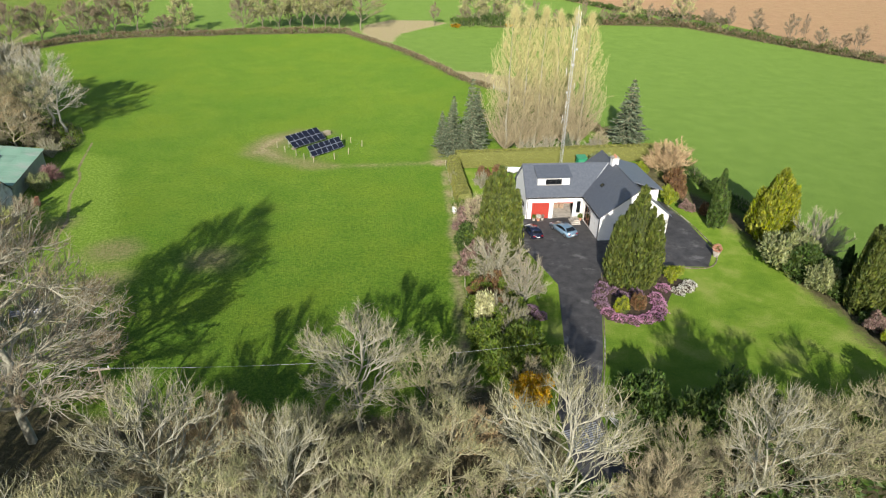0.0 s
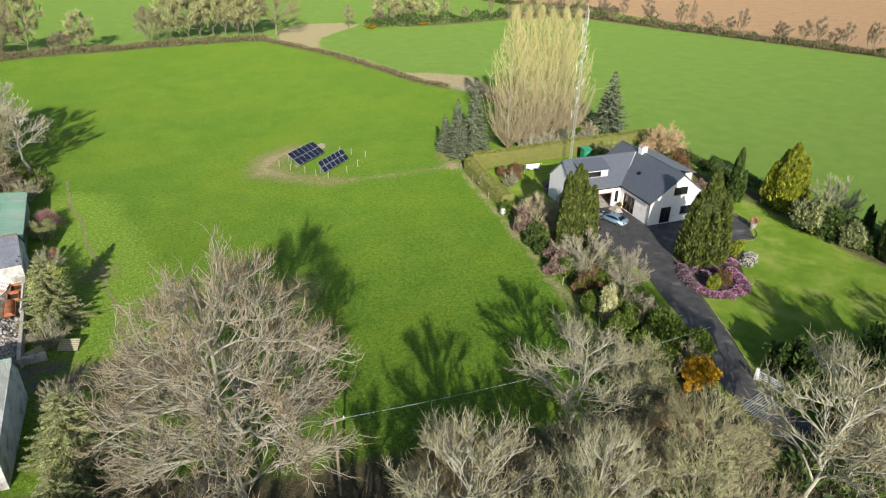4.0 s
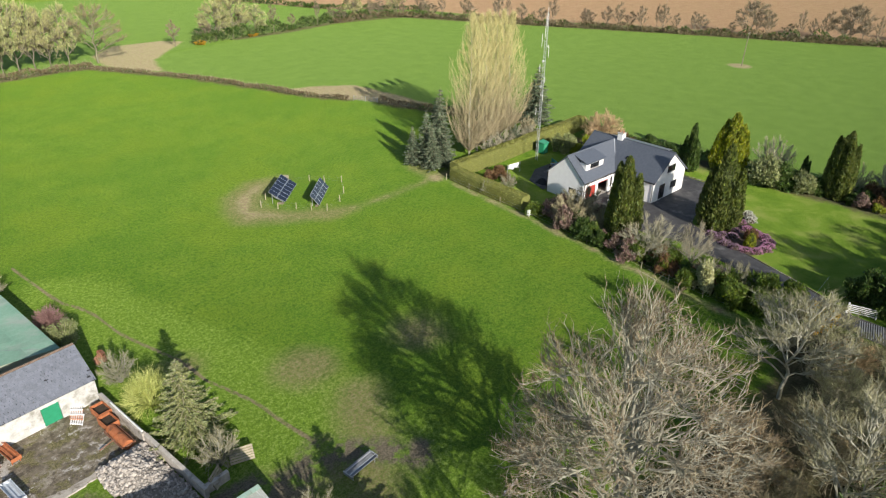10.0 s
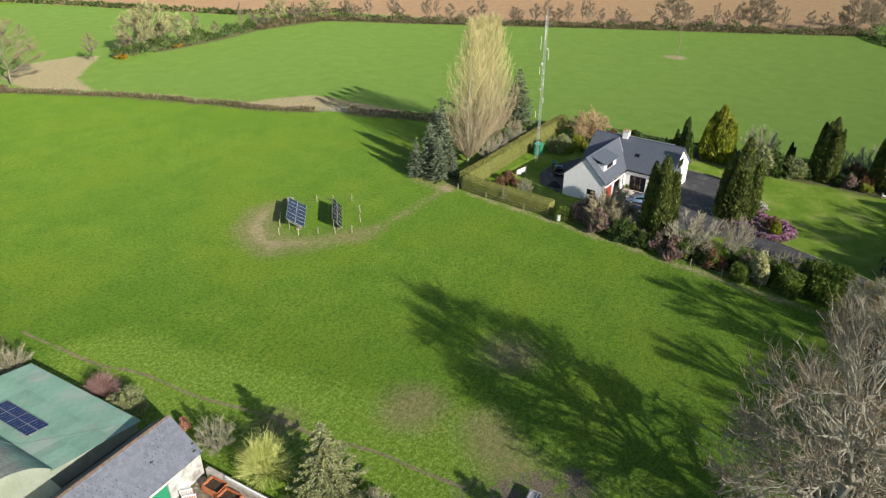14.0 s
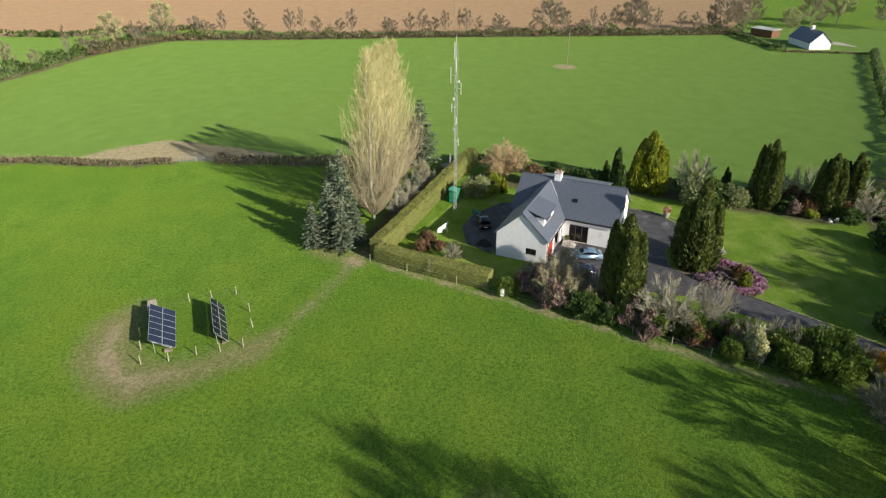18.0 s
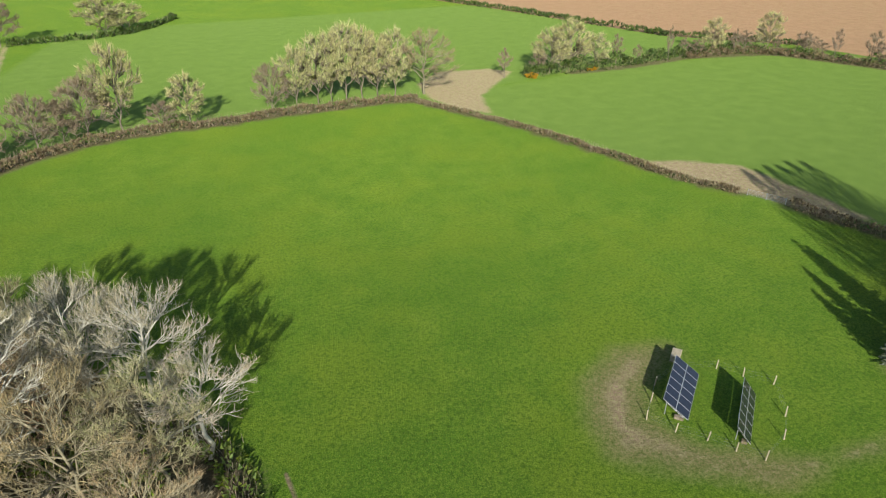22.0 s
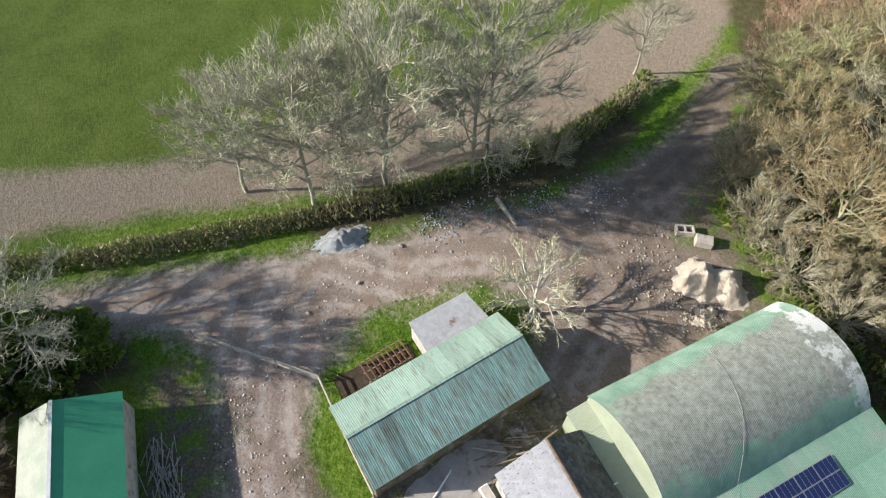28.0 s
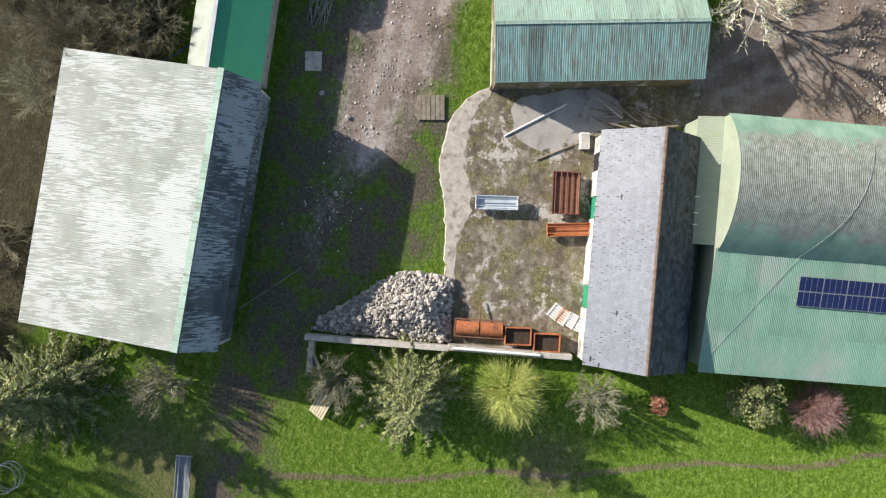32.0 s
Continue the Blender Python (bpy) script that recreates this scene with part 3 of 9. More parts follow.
def thing(name, m, label, category, group="", kind=""):
    ob = new(name)
    ob.empty_display_size = 0.2
    ob.matrix_basis = m
    return tagged(ob, label, category, group, kind)


def add_box(bm, x0, x1, y0, y1, z0, z1, bevel=0.0, m=None):
    b = bmesh.ops.create_cube(bm, size=1.0)
    vs = b["verts"]
    for v in vs:
        v.co = Vector(((x0 + x1) / 2 + v.co.x * (x1 - x0), (y0 + y1) / 2 + v.co.y * (y1 - y0), (z0 + z1) / 2 + v.co.z * (z1 - z0)))
    if bevel:
        es = list({e for v in vs for e in v.link_edges})
        r = bmesh.ops.bevel(bm, geom=es, offset=bevel, segments=1, affect="EDGES")
        vs = list({v for f in r["faces"] for v in f.verts} | {v for v in vs if v.is_valid})
    if m is not None:
        bmesh.ops.transform(bm, matrix=m, verts=vs)
    return vs


def box(x0, x1, y0, y1, z0, z1, bevel=0.0):
    bm = bmesh.new()
    add_box(bm, x0, x1, y0, y1, z0, z1, bevel)
    return bm


def add_rod(bm, a, b, r0, r1=None, sides=8, caps=True):
    a, b = Vector(a), Vector(b)
    r1 = r0 if r1 is None else r1
    q = (b - a).to_track_quat("Z", "Y").to_matrix()
    rings = []
    for p, r in ((a, r0), (b, r1)):
        rings.append([bm.verts.new(p + q @ Vector((r * math.cos(t), r * math.sin(t), 0))) for t in [2 * math.pi * i / sides for i in range(sides)]])
    for i in range(sides):
        bm.faces.new((rings[0][i], rings[0][(i + 1) % sides], rings[1][(i + 1) % sides], rings[1][i]))
    if caps:
        bm.faces.new(rings[0][::-1]), bm.faces.new(rings[1])


def rod(a, b, r0, r1=None, sides=8):
    bm = bmesh.new()
    add_rod(bm, a, b, r0, r1, sides)
    return bm


def prism(pts, z0, z1):
    """An upright slab over an outline."""
    bm = bmesh.new()
    lo = [bm.verts.new((x, y, z0)) for x, y in pts]
    hi = [bm.verts.new((x, y, z1)) for x, y in pts]
    n = len(pts)
    bm.faces.new(hi), bm.faces.new(lo[::-1])
    for i in range(n):
        bm.faces.new((lo[i], lo[(i + 1) % n], hi[(i + 1) % n], hi[i]))
    return bm


def extrude_profile(profile, x0, x1):
    """An outline in (y, z) drawn out along x."""
    bm = bmesh.new()
    a = [bm.verts.new((x0, y, z)) for y, z in profile]
    b = [bm.verts.new((x1, y, z)) for y, z in profile]
    n = len(profile)
    bm.faces.new(a), bm.faces.new(b[::-1])
    for i in range(n):
        bm.faces.new((a[i], a[(i + 1) % n], b[(i + 1) % n], b[i]))
    return bm


def quad_plate(a, b, c, d, thick):
    """A flat plate on four corners, with its thickness below."""
    bm = bmesh.new()
    p = [Vector(v) for v in (a, b, c, d)]
    n = (p[1] - p[0]).cross(p[3] - p[0]).normalized() * thick
    hi, lo = [bm.verts.new(v) for v in p], [bm.verts.new(v - n) for v in p]
    bm.faces.new(hi), bm.faces.new(lo[::-1])
    for i in range(4):
        bm.faces.new((hi[i], lo[i], lo[(i + 1) % 4], hi[(i + 1) % 4]))
    return bm


def smooth_line(pts, step):
    """Points at even steps along a rounded line."""
    p = np.array(pts, float)
    out = []
    for i in range(len(p) - 1):
        p0, p1, p2, p3 = p[max(i - 1, 0)], p[i], p[i + 1], p[min(i + 2, len(p) - 1)]
        n = max(2, int(np.linalg.norm(p2 - p1) / step))
        for t in np.linspace(0, 1, n, endpoint=False):
            out.append(0.5 * (2 * p1 + (p2 - p0) * t + (2 * p0 - 5 * p1 + 4 * p2 - p3) * t * t + (3 * p1 - p0 - 3 * p2 + p3) * t ** 3))
    out.append(p[-1])
    return np.array(out)


def corrugated(name, w, l, mat, pitch=0.18, amp=0.03, rise=None, steps=2, thick=0.006, arc=None):
    """A corrugated sheet: waves across x (0..w), length along y (0..l); arc bends it round a radius in y-z."""
    nx = max(4, int(round(w / pitch * 4)))
    xs = np.linspace(0, w, nx + 1)
    zs = amp * np.sin(xs / pitch * 2 * math.pi)
    verts, faces = [], []
    for j in range(steps + 1):
        t = j / steps
        for x, z in zip(xs, zs):
            if arc:
                r, a0, a1 = arc
                a = a0 + (a1 - a0) * t
                verts.append((x, -(r + z) * math.cos(a), (r + z) * math.sin(a)))
            else:
                verts.append((x, l * t, z))
    for j in range(steps):
        for i in range(nx):
            k = j * (nx + 1) + i
            faces.append((k, k + 1, k + nx + 2, k + nx + 1))
    return mesh_of(name, verts, faces, mat, True)


# ---- the ground ----
def outline_dist(px, py, pts, closed=True):
    """Distance to an outline; positive within it."""
    pts = np.array(pts, float)
    d = np.full(px.shape, 1e9)
    inside = np.zeros(px.shape, bool)
    n = len(pts)
    for i in range(n if closed else n - 1):
        (ax, ay), (bx, by) = pts[i], pts[(i + 1) % n]
        ex, ey = bx - ax, by - ay
        t = np.clip(((px - ax) * ex + (py - ay) * ey) / (ex * ex + ey * ey + 1e-9), 0, 1)
        d = np.minimum(d, np.hypot(px - ax - t * ex, py - ay - t * ey))
        if closed:
            inside ^= ((ay > py) != (by > py)) & (px < (bx - ax) * (py - ay) / (by - ay + 1e-12) + ax)
    return np.where(inside, d, -d) if closed else -d


FAR_EDGE = [(88, 261), (110, 260), (137, 263), (170, 254), (190, 203), (215, 142), (238, 79), (253, 41)]
NE_HEDGE = [(27.8, 250.4), (40.7, 219.7), (47.6, 193.5), (50.4, 178.6), (56.0, 166.0)]
NE_HEDGE_B = [(59.3, 157.5), (61.1, 149.0), (64.0, 138.0), (70.0, 121.0)]
N_HEDGE = [(-75, 230), (-69, 239), (-62, 245), (-48, 251.5), (-35, 252.8), (-22, 252.5), (-8, 254), (5, 254), (20, 253.5), (29, 252)]
GARDEN_PATH = [(30.0, 113.0), (28.0, 104.6), (25.4, 90.8), (23.1, 80.0), (20.9, 70.4), (19.0, 62.0), (16.8, 51.0)]
PV_FENCE = [(-0.8, 126.7), (0.6, 124.0), (2.6, 121.7), (4.0, 119.4), (5.6, 117.3), (9.6, 118.5), (12.5, 120.7), (15.7, 124.8), (13.8, 127.3), (12.2, 129.7), (7.5, 131.6), (3.7, 130.5), (1.6, 128.7)]
DRIVE = [(36.3, 86.6), (34.3, 83.9), (32.4, 78.6), (33.0, 71.6), (33.4, 66.5), (28.6, 53.3), (23.9, 44.4), (22.6, 38.0), (23.0, 28.0), (27.5, 28.0), (27.0, 38.0), (27.6, 42.8), (31.8, 50.3), (36.0, 59.0), (39.2, 65.5), (41.0, 68.6), (45.5, 69.4), (49.6, 68.3), (55.9, 66.6), (59.6, 70.9), (61.2, 79.9), (61.4, 88.0), (58.5, 92.0), (56.0, 93.0), (54.0, 77.5), (44.4, 78.5), (45.2, 85.0)]
BACK_YARD = [(37.3, 94.6), (39.5, 99.0), (45.0, 101.2), (50.0, 100.6), (56.5, 97.0), (57.5, 92.5), (54.0, 92.0), (47.0, 93.8)]
YARD = [(-60.2, 91.5), (-57.0, 89.0), (-53.8, 88.5), (-50.5, 89.6), (-46.0, 89.3), (-41.2, 90.3), (-41.3, 99.6), (-57.2, 99.6), (-58.6, 106.6), (-61.0, 107.0), (-61.6, 100.0)]

xs = np.concatenate([[-3000, -1600, -900, -600, -450, -380], np.arange(-340, -120, 8.0), np.arange(-120, -38, 0.9), np.arange(-38, -29, 0.3), np.arange(-29, 75, 0.9), np.arange(75, 262, 2.0), np.arange(264, 420, 8.0), [450, 600, 900, 1600, 3000]])
ys = np.concatenate([[-2500, -1200, -500, -200, -80, -30], np.arange(-10, 150, 0.9), np.arange(150, 290, 1.6), np.arange(292, 480, 8.0), [520, 700, 1000, 1700, 3000]])
gx, gy = np.meshgrid(xs, ys)
px, py = gx.ravel(), gy.ravel()


def union(*ds):
    return np.clip(np.maximum.reduce(ds), -25, 25)


def spot(x, y, r):
    return r - np.hypot(px - x, py - y)


def strip(pts, half):
    return outline_dist(px, py, pts, False) + half


fence_d = outline_dist(px, py, PV_FENCE)
ring = np.minimum(outline_dist(px, py, [(9.9, 135), (4, 137), (-2, 134), (-5.5, 129), (-6.5, 124.5), (-2.5, 120.8), (1.5, 117.6), (5.2, 114.6), (9, 114.8), (7, 116.4), (1, 121), (-1.5, 127), (2, 131), (6, 133)]), -fence_d)
track_yard = [(-89, 62), (-87.5, 72), (-86.1, 77.6), (-83.5, 89.4), (-81.5, 94.9), (-80.5, 99.8), (-79.2, 109.1), (-77.6, 114), (-77.5, 119.8), (-77.9, 126.1), (-80.5, 133.6), (-83.3, 138.3), (-86.5, 146), (-84, 149), (-80.5, 141.1), (-74.7, 133.4), (-70.9, 127.0), (-68.4, 124.4), (-64.6, 127.0), (-60.0, 126.0), (-58.5, 119.8), (-58, 111.4), (-58.6, 105.4), (-64.4, 107.2), (-68.5, 109.3), (-71.4, 105.4), (-72.4, 97.5), (-70.4, 91.3), (-67.4, 89.2), (-63.9, 87.7), (-59.6, 86.7), (-55.2, 85.0), (-53.6, 82.6), (-53.4, 81.0), (-57.3, 80.9), (-61.4, 81.4), (-65.0, 82.4), (-68.5, 84.2), (-71.7, 83.3), (-75.6, 84.6), (-79.0, 80.0), (-80.5, 74), (-82, 62)]
mud_yard = [(-76, 79.2), (-75, 84), (-68, 89), (-60, 88.4), (-48, 88.6), (-46, 85), (-41, 79.4), (-36, 79), (-34.5, 73), (-40, 74.6), (-58, 76.2), (-66, 77.5)]
zones = {
    "gravel": union(outline_dist(px, py, track_yard), strip([(-57, 81.2), (-51.8, 80.8), (-47.8, 79.9)], 0.2)),
    "earth": union(ring - 1.7, strip(GARDEN_PATH, 0.3), strip([(9.0, 114.9), (15, 113.9), (21.8, 113.6), (29.8, 113.0)], -0.35), spot(29, 113, 1.8),
                   outline_dist(px, py, [(33, 250), (36, 238), (41, 232), (47, 248), (57, 258), (71, 271), (66, 278), (49, 281), (36, 268)]),
                   outline_dist(px, py, [(52, 187), (60, 183), (68, 176), (68, 160), (67, 148), (61.5, 150), (58, 163), (53, 178)]), spot(169, 101.5, 3.6),
                   strip([(-82, 243), (-80.5, 270), (-78.6, 326), (-81, 395)], 0.8), strip([(-95, 151), (-112, 158.7), (-120.5, 163.6), (-132, 169)], 0.3)),
    "footpath": union(strip(smooth_line([(-30.6, 76.5), (-31.0, 82.9), (-31.0, 86.6), (-31.7, 90.9), (-32.3, 94.2), (-32.3, 98.8), (-33.4, 105.1), (-34.1, 109.9), (-34.2, 115.7), (-34.9, 119.2), (-35.7, 122.6), (-36.2, 136)], 0.6), 0.2)),
    "scuff": union(spot(-33.0, 98.0, 2.2), strip([(-37.0, 76.8), (-33.5, 74.5), (-29.8, 72.8)], 2.0), ring + 0.9, spot(-24.0, 87.4, 3.4), spot(-10.7, 82.6, 3.2), strip([(-23.5, 79.5), (-26.5, 75), (-29.5, 71), (-32, 69)], 2.6), strip([(9.0, 114.9), (15, 113.9), (21.8, 113.6), (29.8, 113.0)], 0.1), strip([(30.6, 120), (29.6, 115), (31.5, 112.6)], 1.2)),
    "tilth": union(outline_dist(px, py, [(-96, 58), (-103, 68), (-98.5, 80.6), (-96, 90), (-96, 101.7), (-95, 116), (-97, 132), (-98, 148), (-93, 154), (-86, 140), (-84.5, 128), (-84, 117), (-84.6, 105), (-88, 93.9), (-92, 79.7), (-95, 66)])),
    "litter": union(outline_dist(px, py, [(-96, 153), (-90, 176), (-79, 196), (-70, 188), (-60, 168), (-49, 156), (-41.5, 147), (-38, 136), (-42, 129), (-58, 126), (-70, 129), (-80, 142)]),
                    outline_dist(px, py, [(-56, 40), (-52, 58), (-34, 60), (-20, 53), (-8, 49.5), (8, 47), (19, 49), (23, 43), (22, 30), (28, 28), (29, 36), (40, 36), (70, 38), (90, 30), (88, 25), (60, 24), (30, 23), (0, 24), (-25, 25), (-50, 34)]),
                    strip([(-88.4, 77.5), (-86.4, 86.3), (-84.6, 95.4), (-82.9, 104), (-82.2, 112), (-81.4, 120), (-84, 131)], 0.6), strip([(-84.0, 97.5), (-82.4, 104), (-81.4, 112), (-80.4, 120), (-82.5, 128)], 2.3), strip(N_HEDGE, 2.0), strip(NE_HEDGE, 1.2), strip(NE_HEDGE_B, 1.4), strip(FAR_EDGE, 2.5), strip([(-76, 196), (-74.5, 210), (-74, 228)], 2.2),
                    outline_dist(px, py, [(-89, 56), (-91, 63), (-88.5, 70), (-82, 79.5), (-76.5, 79), (-76, 58), (-82, 54)]), outline_dist(px, py, [(-78, 56), (-78, 68), (-72, 71), (-58, 67), (-40, 60), (-40, 52)]), strip([(31, 112.5), (44, 113.5), (60, 112), (74, 110.5)], 1.5),
                    strip([(22.5, 52), (24.6, 70), (29.5, 88)], 2.2), strip([(66, 44), (68.5, 62), (70, 77), (66, 90), (66, 104)], 2.4)),
    "lawn": union(outline_dist(px, py, [(32, 109), (28, 91), (25, 74), (22.5, 60), (23, 46), (30, 42), (44, 40), (62, 39), (66, 52), (67, 64), (67, 77), (63, 88), (63, 103), (55, 105)])),
    "plough": union(outline_dist(px, py, [(105, 520), (138, 410), (152, 345), (162, 300), (193, 262), (202, 205), (226, 146), (246, 84), (262, 44), (330, 30), (600, 0), (900, 500), (300, 900)])),
    "far_field": union(outline_dist(px, py, [(29, 251), (41, 220), (48, 193), (51, 178), (57, 164), (62, 148), (66, 132), (72, 108), (66, 90), (70, 60), (68, 36), (110, -40), (300, -60), (260, 60), (200, 230), (170, 256), (100, 262)]),
                       outline_dist(px, py, [(-75, 232), (-48, 253), (30, 254), (90, 262), (180, 262), (200, 300), (150, 420), (-60, 420), (-85, 300)])),
    "olive": union(outline_dist(px, py, [(-92, 60), (-88, 135), (-92, 152), (-88, 180), (-84, 210), (-83, 240), (-80, 300), (-84, 395), (-125, 424), (-232, 458), (-500, 500), (-500, -60), (-92, -60)])),
    "mud_grass": union(outline_dist(px, py, mud_yard), strip([(-35.5, 75.8), (-31.0, 76.2), (-27.6, 73.2), (-25.6, 69.2)], 1.7), strip([(-60, 128), (-67, 128.5), (-74, 132), (-79, 140)], 3.0)),
    "rough": union(outline_dist(px, py, [(-40, 60), (-40.3, 79), (-40.5, 107), (-41, 124), (-36, 130), (-30, 124), (-27.5, 108), (-25, 92), (-22, 80), (-22, 62), (-33, 57)]),
                   outline_dist(px, py, [(-72, 84), (-62, 87.5), (-46, 88.5), (-46, 84.5), (-58, 83), (-70, 82)])),
}
RUTS = [[(-89, 64), (-84.5, 80), (-81.4, 95), (-78, 107), (-75.5, 118), (-80, 134)], [(-81.4, 93), (-78, 89.5), (-72, 86.4), (-66, 84.8), (-58, 83.8), (-48, 82.4)], [(-77, 110), (-71, 116), (-64, 115), (-60.5, 109)], [(-80, 97), (-76, 101), (-73.5, 108)]]
zones["rut"] = np.minimum.reduce([-outline_dist(px, py, r, False) for r in RUTS])
# bright verges beside the farm track stay grass
verge = union(strip([(-69, 92.2), (-64, 90.2), (-60.8, 89.6), (-57, 87.2), (-52, 86.4), (-48, 86.8)], 1.5), strip([(-71.5, 93.5), (-72.8, 99), (-71.3, 105.5)], 0.8), strip([(-73.5, 81.0), (-69, 82.0), (-65, 80.9), (-58.2, 79.9)], 0.9), strip([(-56.0, 87.0), (-50.2, 87.0), (-46.4, 87.4)], 2.2), strip([(-51, 84.6), (-46, 84.4)], 0.8), strip([(-84.5, 133), (-82, 129.5), (-81, 124)], 0.5), strip([(-90.2, 77.5), (-87.8, 86), (-85.8, 95.6)], 0.8), strip([(-86.4, 79), (-84.4, 88), (-83, 93)], 0.9))
zones["gravel"] = np.minimum(zones["gravel"], -verge)
zones["rough"] = np.maximum(zones["rough"], verge)
gz = np.zeros(px.shape)
near = (np.abs(px + 25) < 96) & (py > -8) & (py < 149)
for i in np.nonzero(near)[0]:
    x, y = px[i], py[i]
    gz[i] = 0.05 * noise.noise((x * 0.35, y * 0.35, 0.0)) + 0.035 * noise.noise((x * 1.3, y * 1.3, 4.0)) - 0.03
nx, ny = len(xs), len(ys)
idx = np.arange(nx * ny).reshape(ny, nx)
quads = np.stack([idx[:-1, :-1], idx[:-1, 1:], idx[1:, 1:], idx[1:, :-1]], -1).reshape(-1, 4)
me = np_mesh("ground", np.stack([px, py, gz], -1), quads, M_GROUND, True)
for key, d in zones.items():
    a = me.attributes.new(key, "FLOAT", "POINT")
    a.data.foreach_set("value", d.astype(np.float32))
ground = tagged(new("ground", me), "bright green pasture with worn earth, tracks and ploughed land", "ground", kind="structure")

drive = tagged(part("pavement", prism(DRIVE, -0.1, 0.045), M_TARMAC), "dark patched tarmac driveway beside the white house", "driveway", kind="structure")
back = tagged(part("pavement", prism(BACK_YARD, -0.1, 0.042), M_TARMAC), "dark tarmac apron behind the white house", "driveway", kind="structure")
yard = tagged(part("pavement", prism(YARD, -0.1, 0.07), M_CONC), "cracked mossy concrete farmyard slab", "yard", kind="structure")
lane_pts = smooth_line([(-84.5, 200), (-82.5, 212), (-83.2, 226), (-82.0, 243)], 4.0)
bm = bmesh.new()
prev = None
for i, p in enumerate(lane_pts):
    d = lane_pts[min(i + 1, len(lane_pts) - 1)] - lane_pts[max(i - 1, 0)]
    n = np.array([-d[1], d[0]]) / np.hypot(*d) * 1.5
    cur = [bm.verts.new((*(p + n), 0.03)), bm.verts.new((*(p - n), 0.03))]
    if prev:
        bm.faces.new((prev[0], prev[1], cur[1], cur[0]))
    prev = cur
tagged(part("road", bm, M_TARMAC), "narrow wet tarmac lane between hedges", "lane", kind="structure")


# ---- trees ----
def prisms(segs, mat, name, sides=3):
    """Thin tapered branches, one after another, in one mesh."""
    a = np.array([s[0] for s in segs]), np.array([s[1] for s in segs])
    r0, r1 = np.array([s[2] for s in segs]), np.array([s[3] for s in segs])
    d = a[1] - a[0]
    d /= np.linalg.norm(d, axis=1, keepdims=True) + 1e-9
    ref = np.where(np.abs(d[:, 2:3]) < 0.9, np.array([[0, 0, 1.0]]), np.array([[1.0, 0, 0]]))
    u = np.cross(d, ref)
    u /= np.linalg.norm(u, axis=1, keepdims=True) + 1e-9
    v = np.cross(d, u)
    rings = []
    for p, r in ((a[0], r0), (a[1], r1)):
        for k in range(sides):
            t = 2 * math.pi * k / sides
            rings.append(p + (u * math.cos(t) + v * math.sin(t)) * r[:, None])
    verts = np.stack(rings, 1).reshape(-1, 3)
    base = np.arange(len(segs))[:, None] * 2 * sides
    q = np.array([[k, (k + 1) % sides, sides + (k + 1) % sides, sides + k] for k in range(sides)])
    quads = (base[:, None, :] + q[None]).reshape(-1, 4)
    return np_mesh(name, verts, quads, mat)


def crown_mesh(twigs, mat, name, seed=0):
    """The finest shoots, each a slim pointed blade, in one mesh."""
    rng = np.random.default_rng(seed)
    p0, p1 = np.array([t[0] for t in twigs]), np.array([t[1] for t in twigs])
    r0 = np.array([t[2] for t in twigs])[:, None]
    d = p1 - p0
    u = np.cross(d, rng.normal(0, 1, d.shape))
    u /= np.linalg.norm(u, axis=1, keepdims=True) + 1e-9
    v1 = np.stack([p0 - u * r0, p0 + u * r0, p1], 1).reshape(-1, 3)
    nt = len(twigs)
    me = bpy.data.meshes.new(name)
    me.vertices.add(nt * 3), me.loops.add(nt * 3), me.polygons.add(nt)
    me.vertices.foreach_set("co", v1.ravel().astype(np.float32))
    me.loops.foreach_set("vertex_index", np.arange(nt * 3, dtype=np.int32))
    me.polygons.foreach_set("loop_start", np.arange(nt, dtype=np.int32) * 3)
    me.materials.append(mat)
    me.update(calc_edges=True)
    return me


def unit(v):
    return v / (np.linalg.norm(v) + 1e-9)


def limb(segs, p0, d0, p1, r0, r1, steps, rng, wig=0.05):
    """A curved branch from p0, setting out along d0, to p1; gives its points."""
    ln = np.linalg.norm(p1 - p0)
    c = p0 + d0 * ln * 0.5
    pts = []
    for k in range(steps + 1):
        t = k / steps
        q = p0 * (1 - t) ** 2 + c * 2 * t * (1 - t) + p1 * t * t
        if 0 < k < steps:
            q = q + rng.normal(0, wig * ln / steps, 3)
        pts.append(q)
    for k in range(steps):
        segs.append((pts[k], pts[k + 1], r0 + (r1 - r0) * k / steps, r0 + (r1 - r0) * (k + 1) / steps))
    return pts


def along(pts, t):
    f = min(t, 0.999) * (len(pts) - 1)
    i = int(f)
    return pts[i] * (1 - f + i) + pts[i + 1] * (f - i), unit(pts[i + 1] - pts[i])


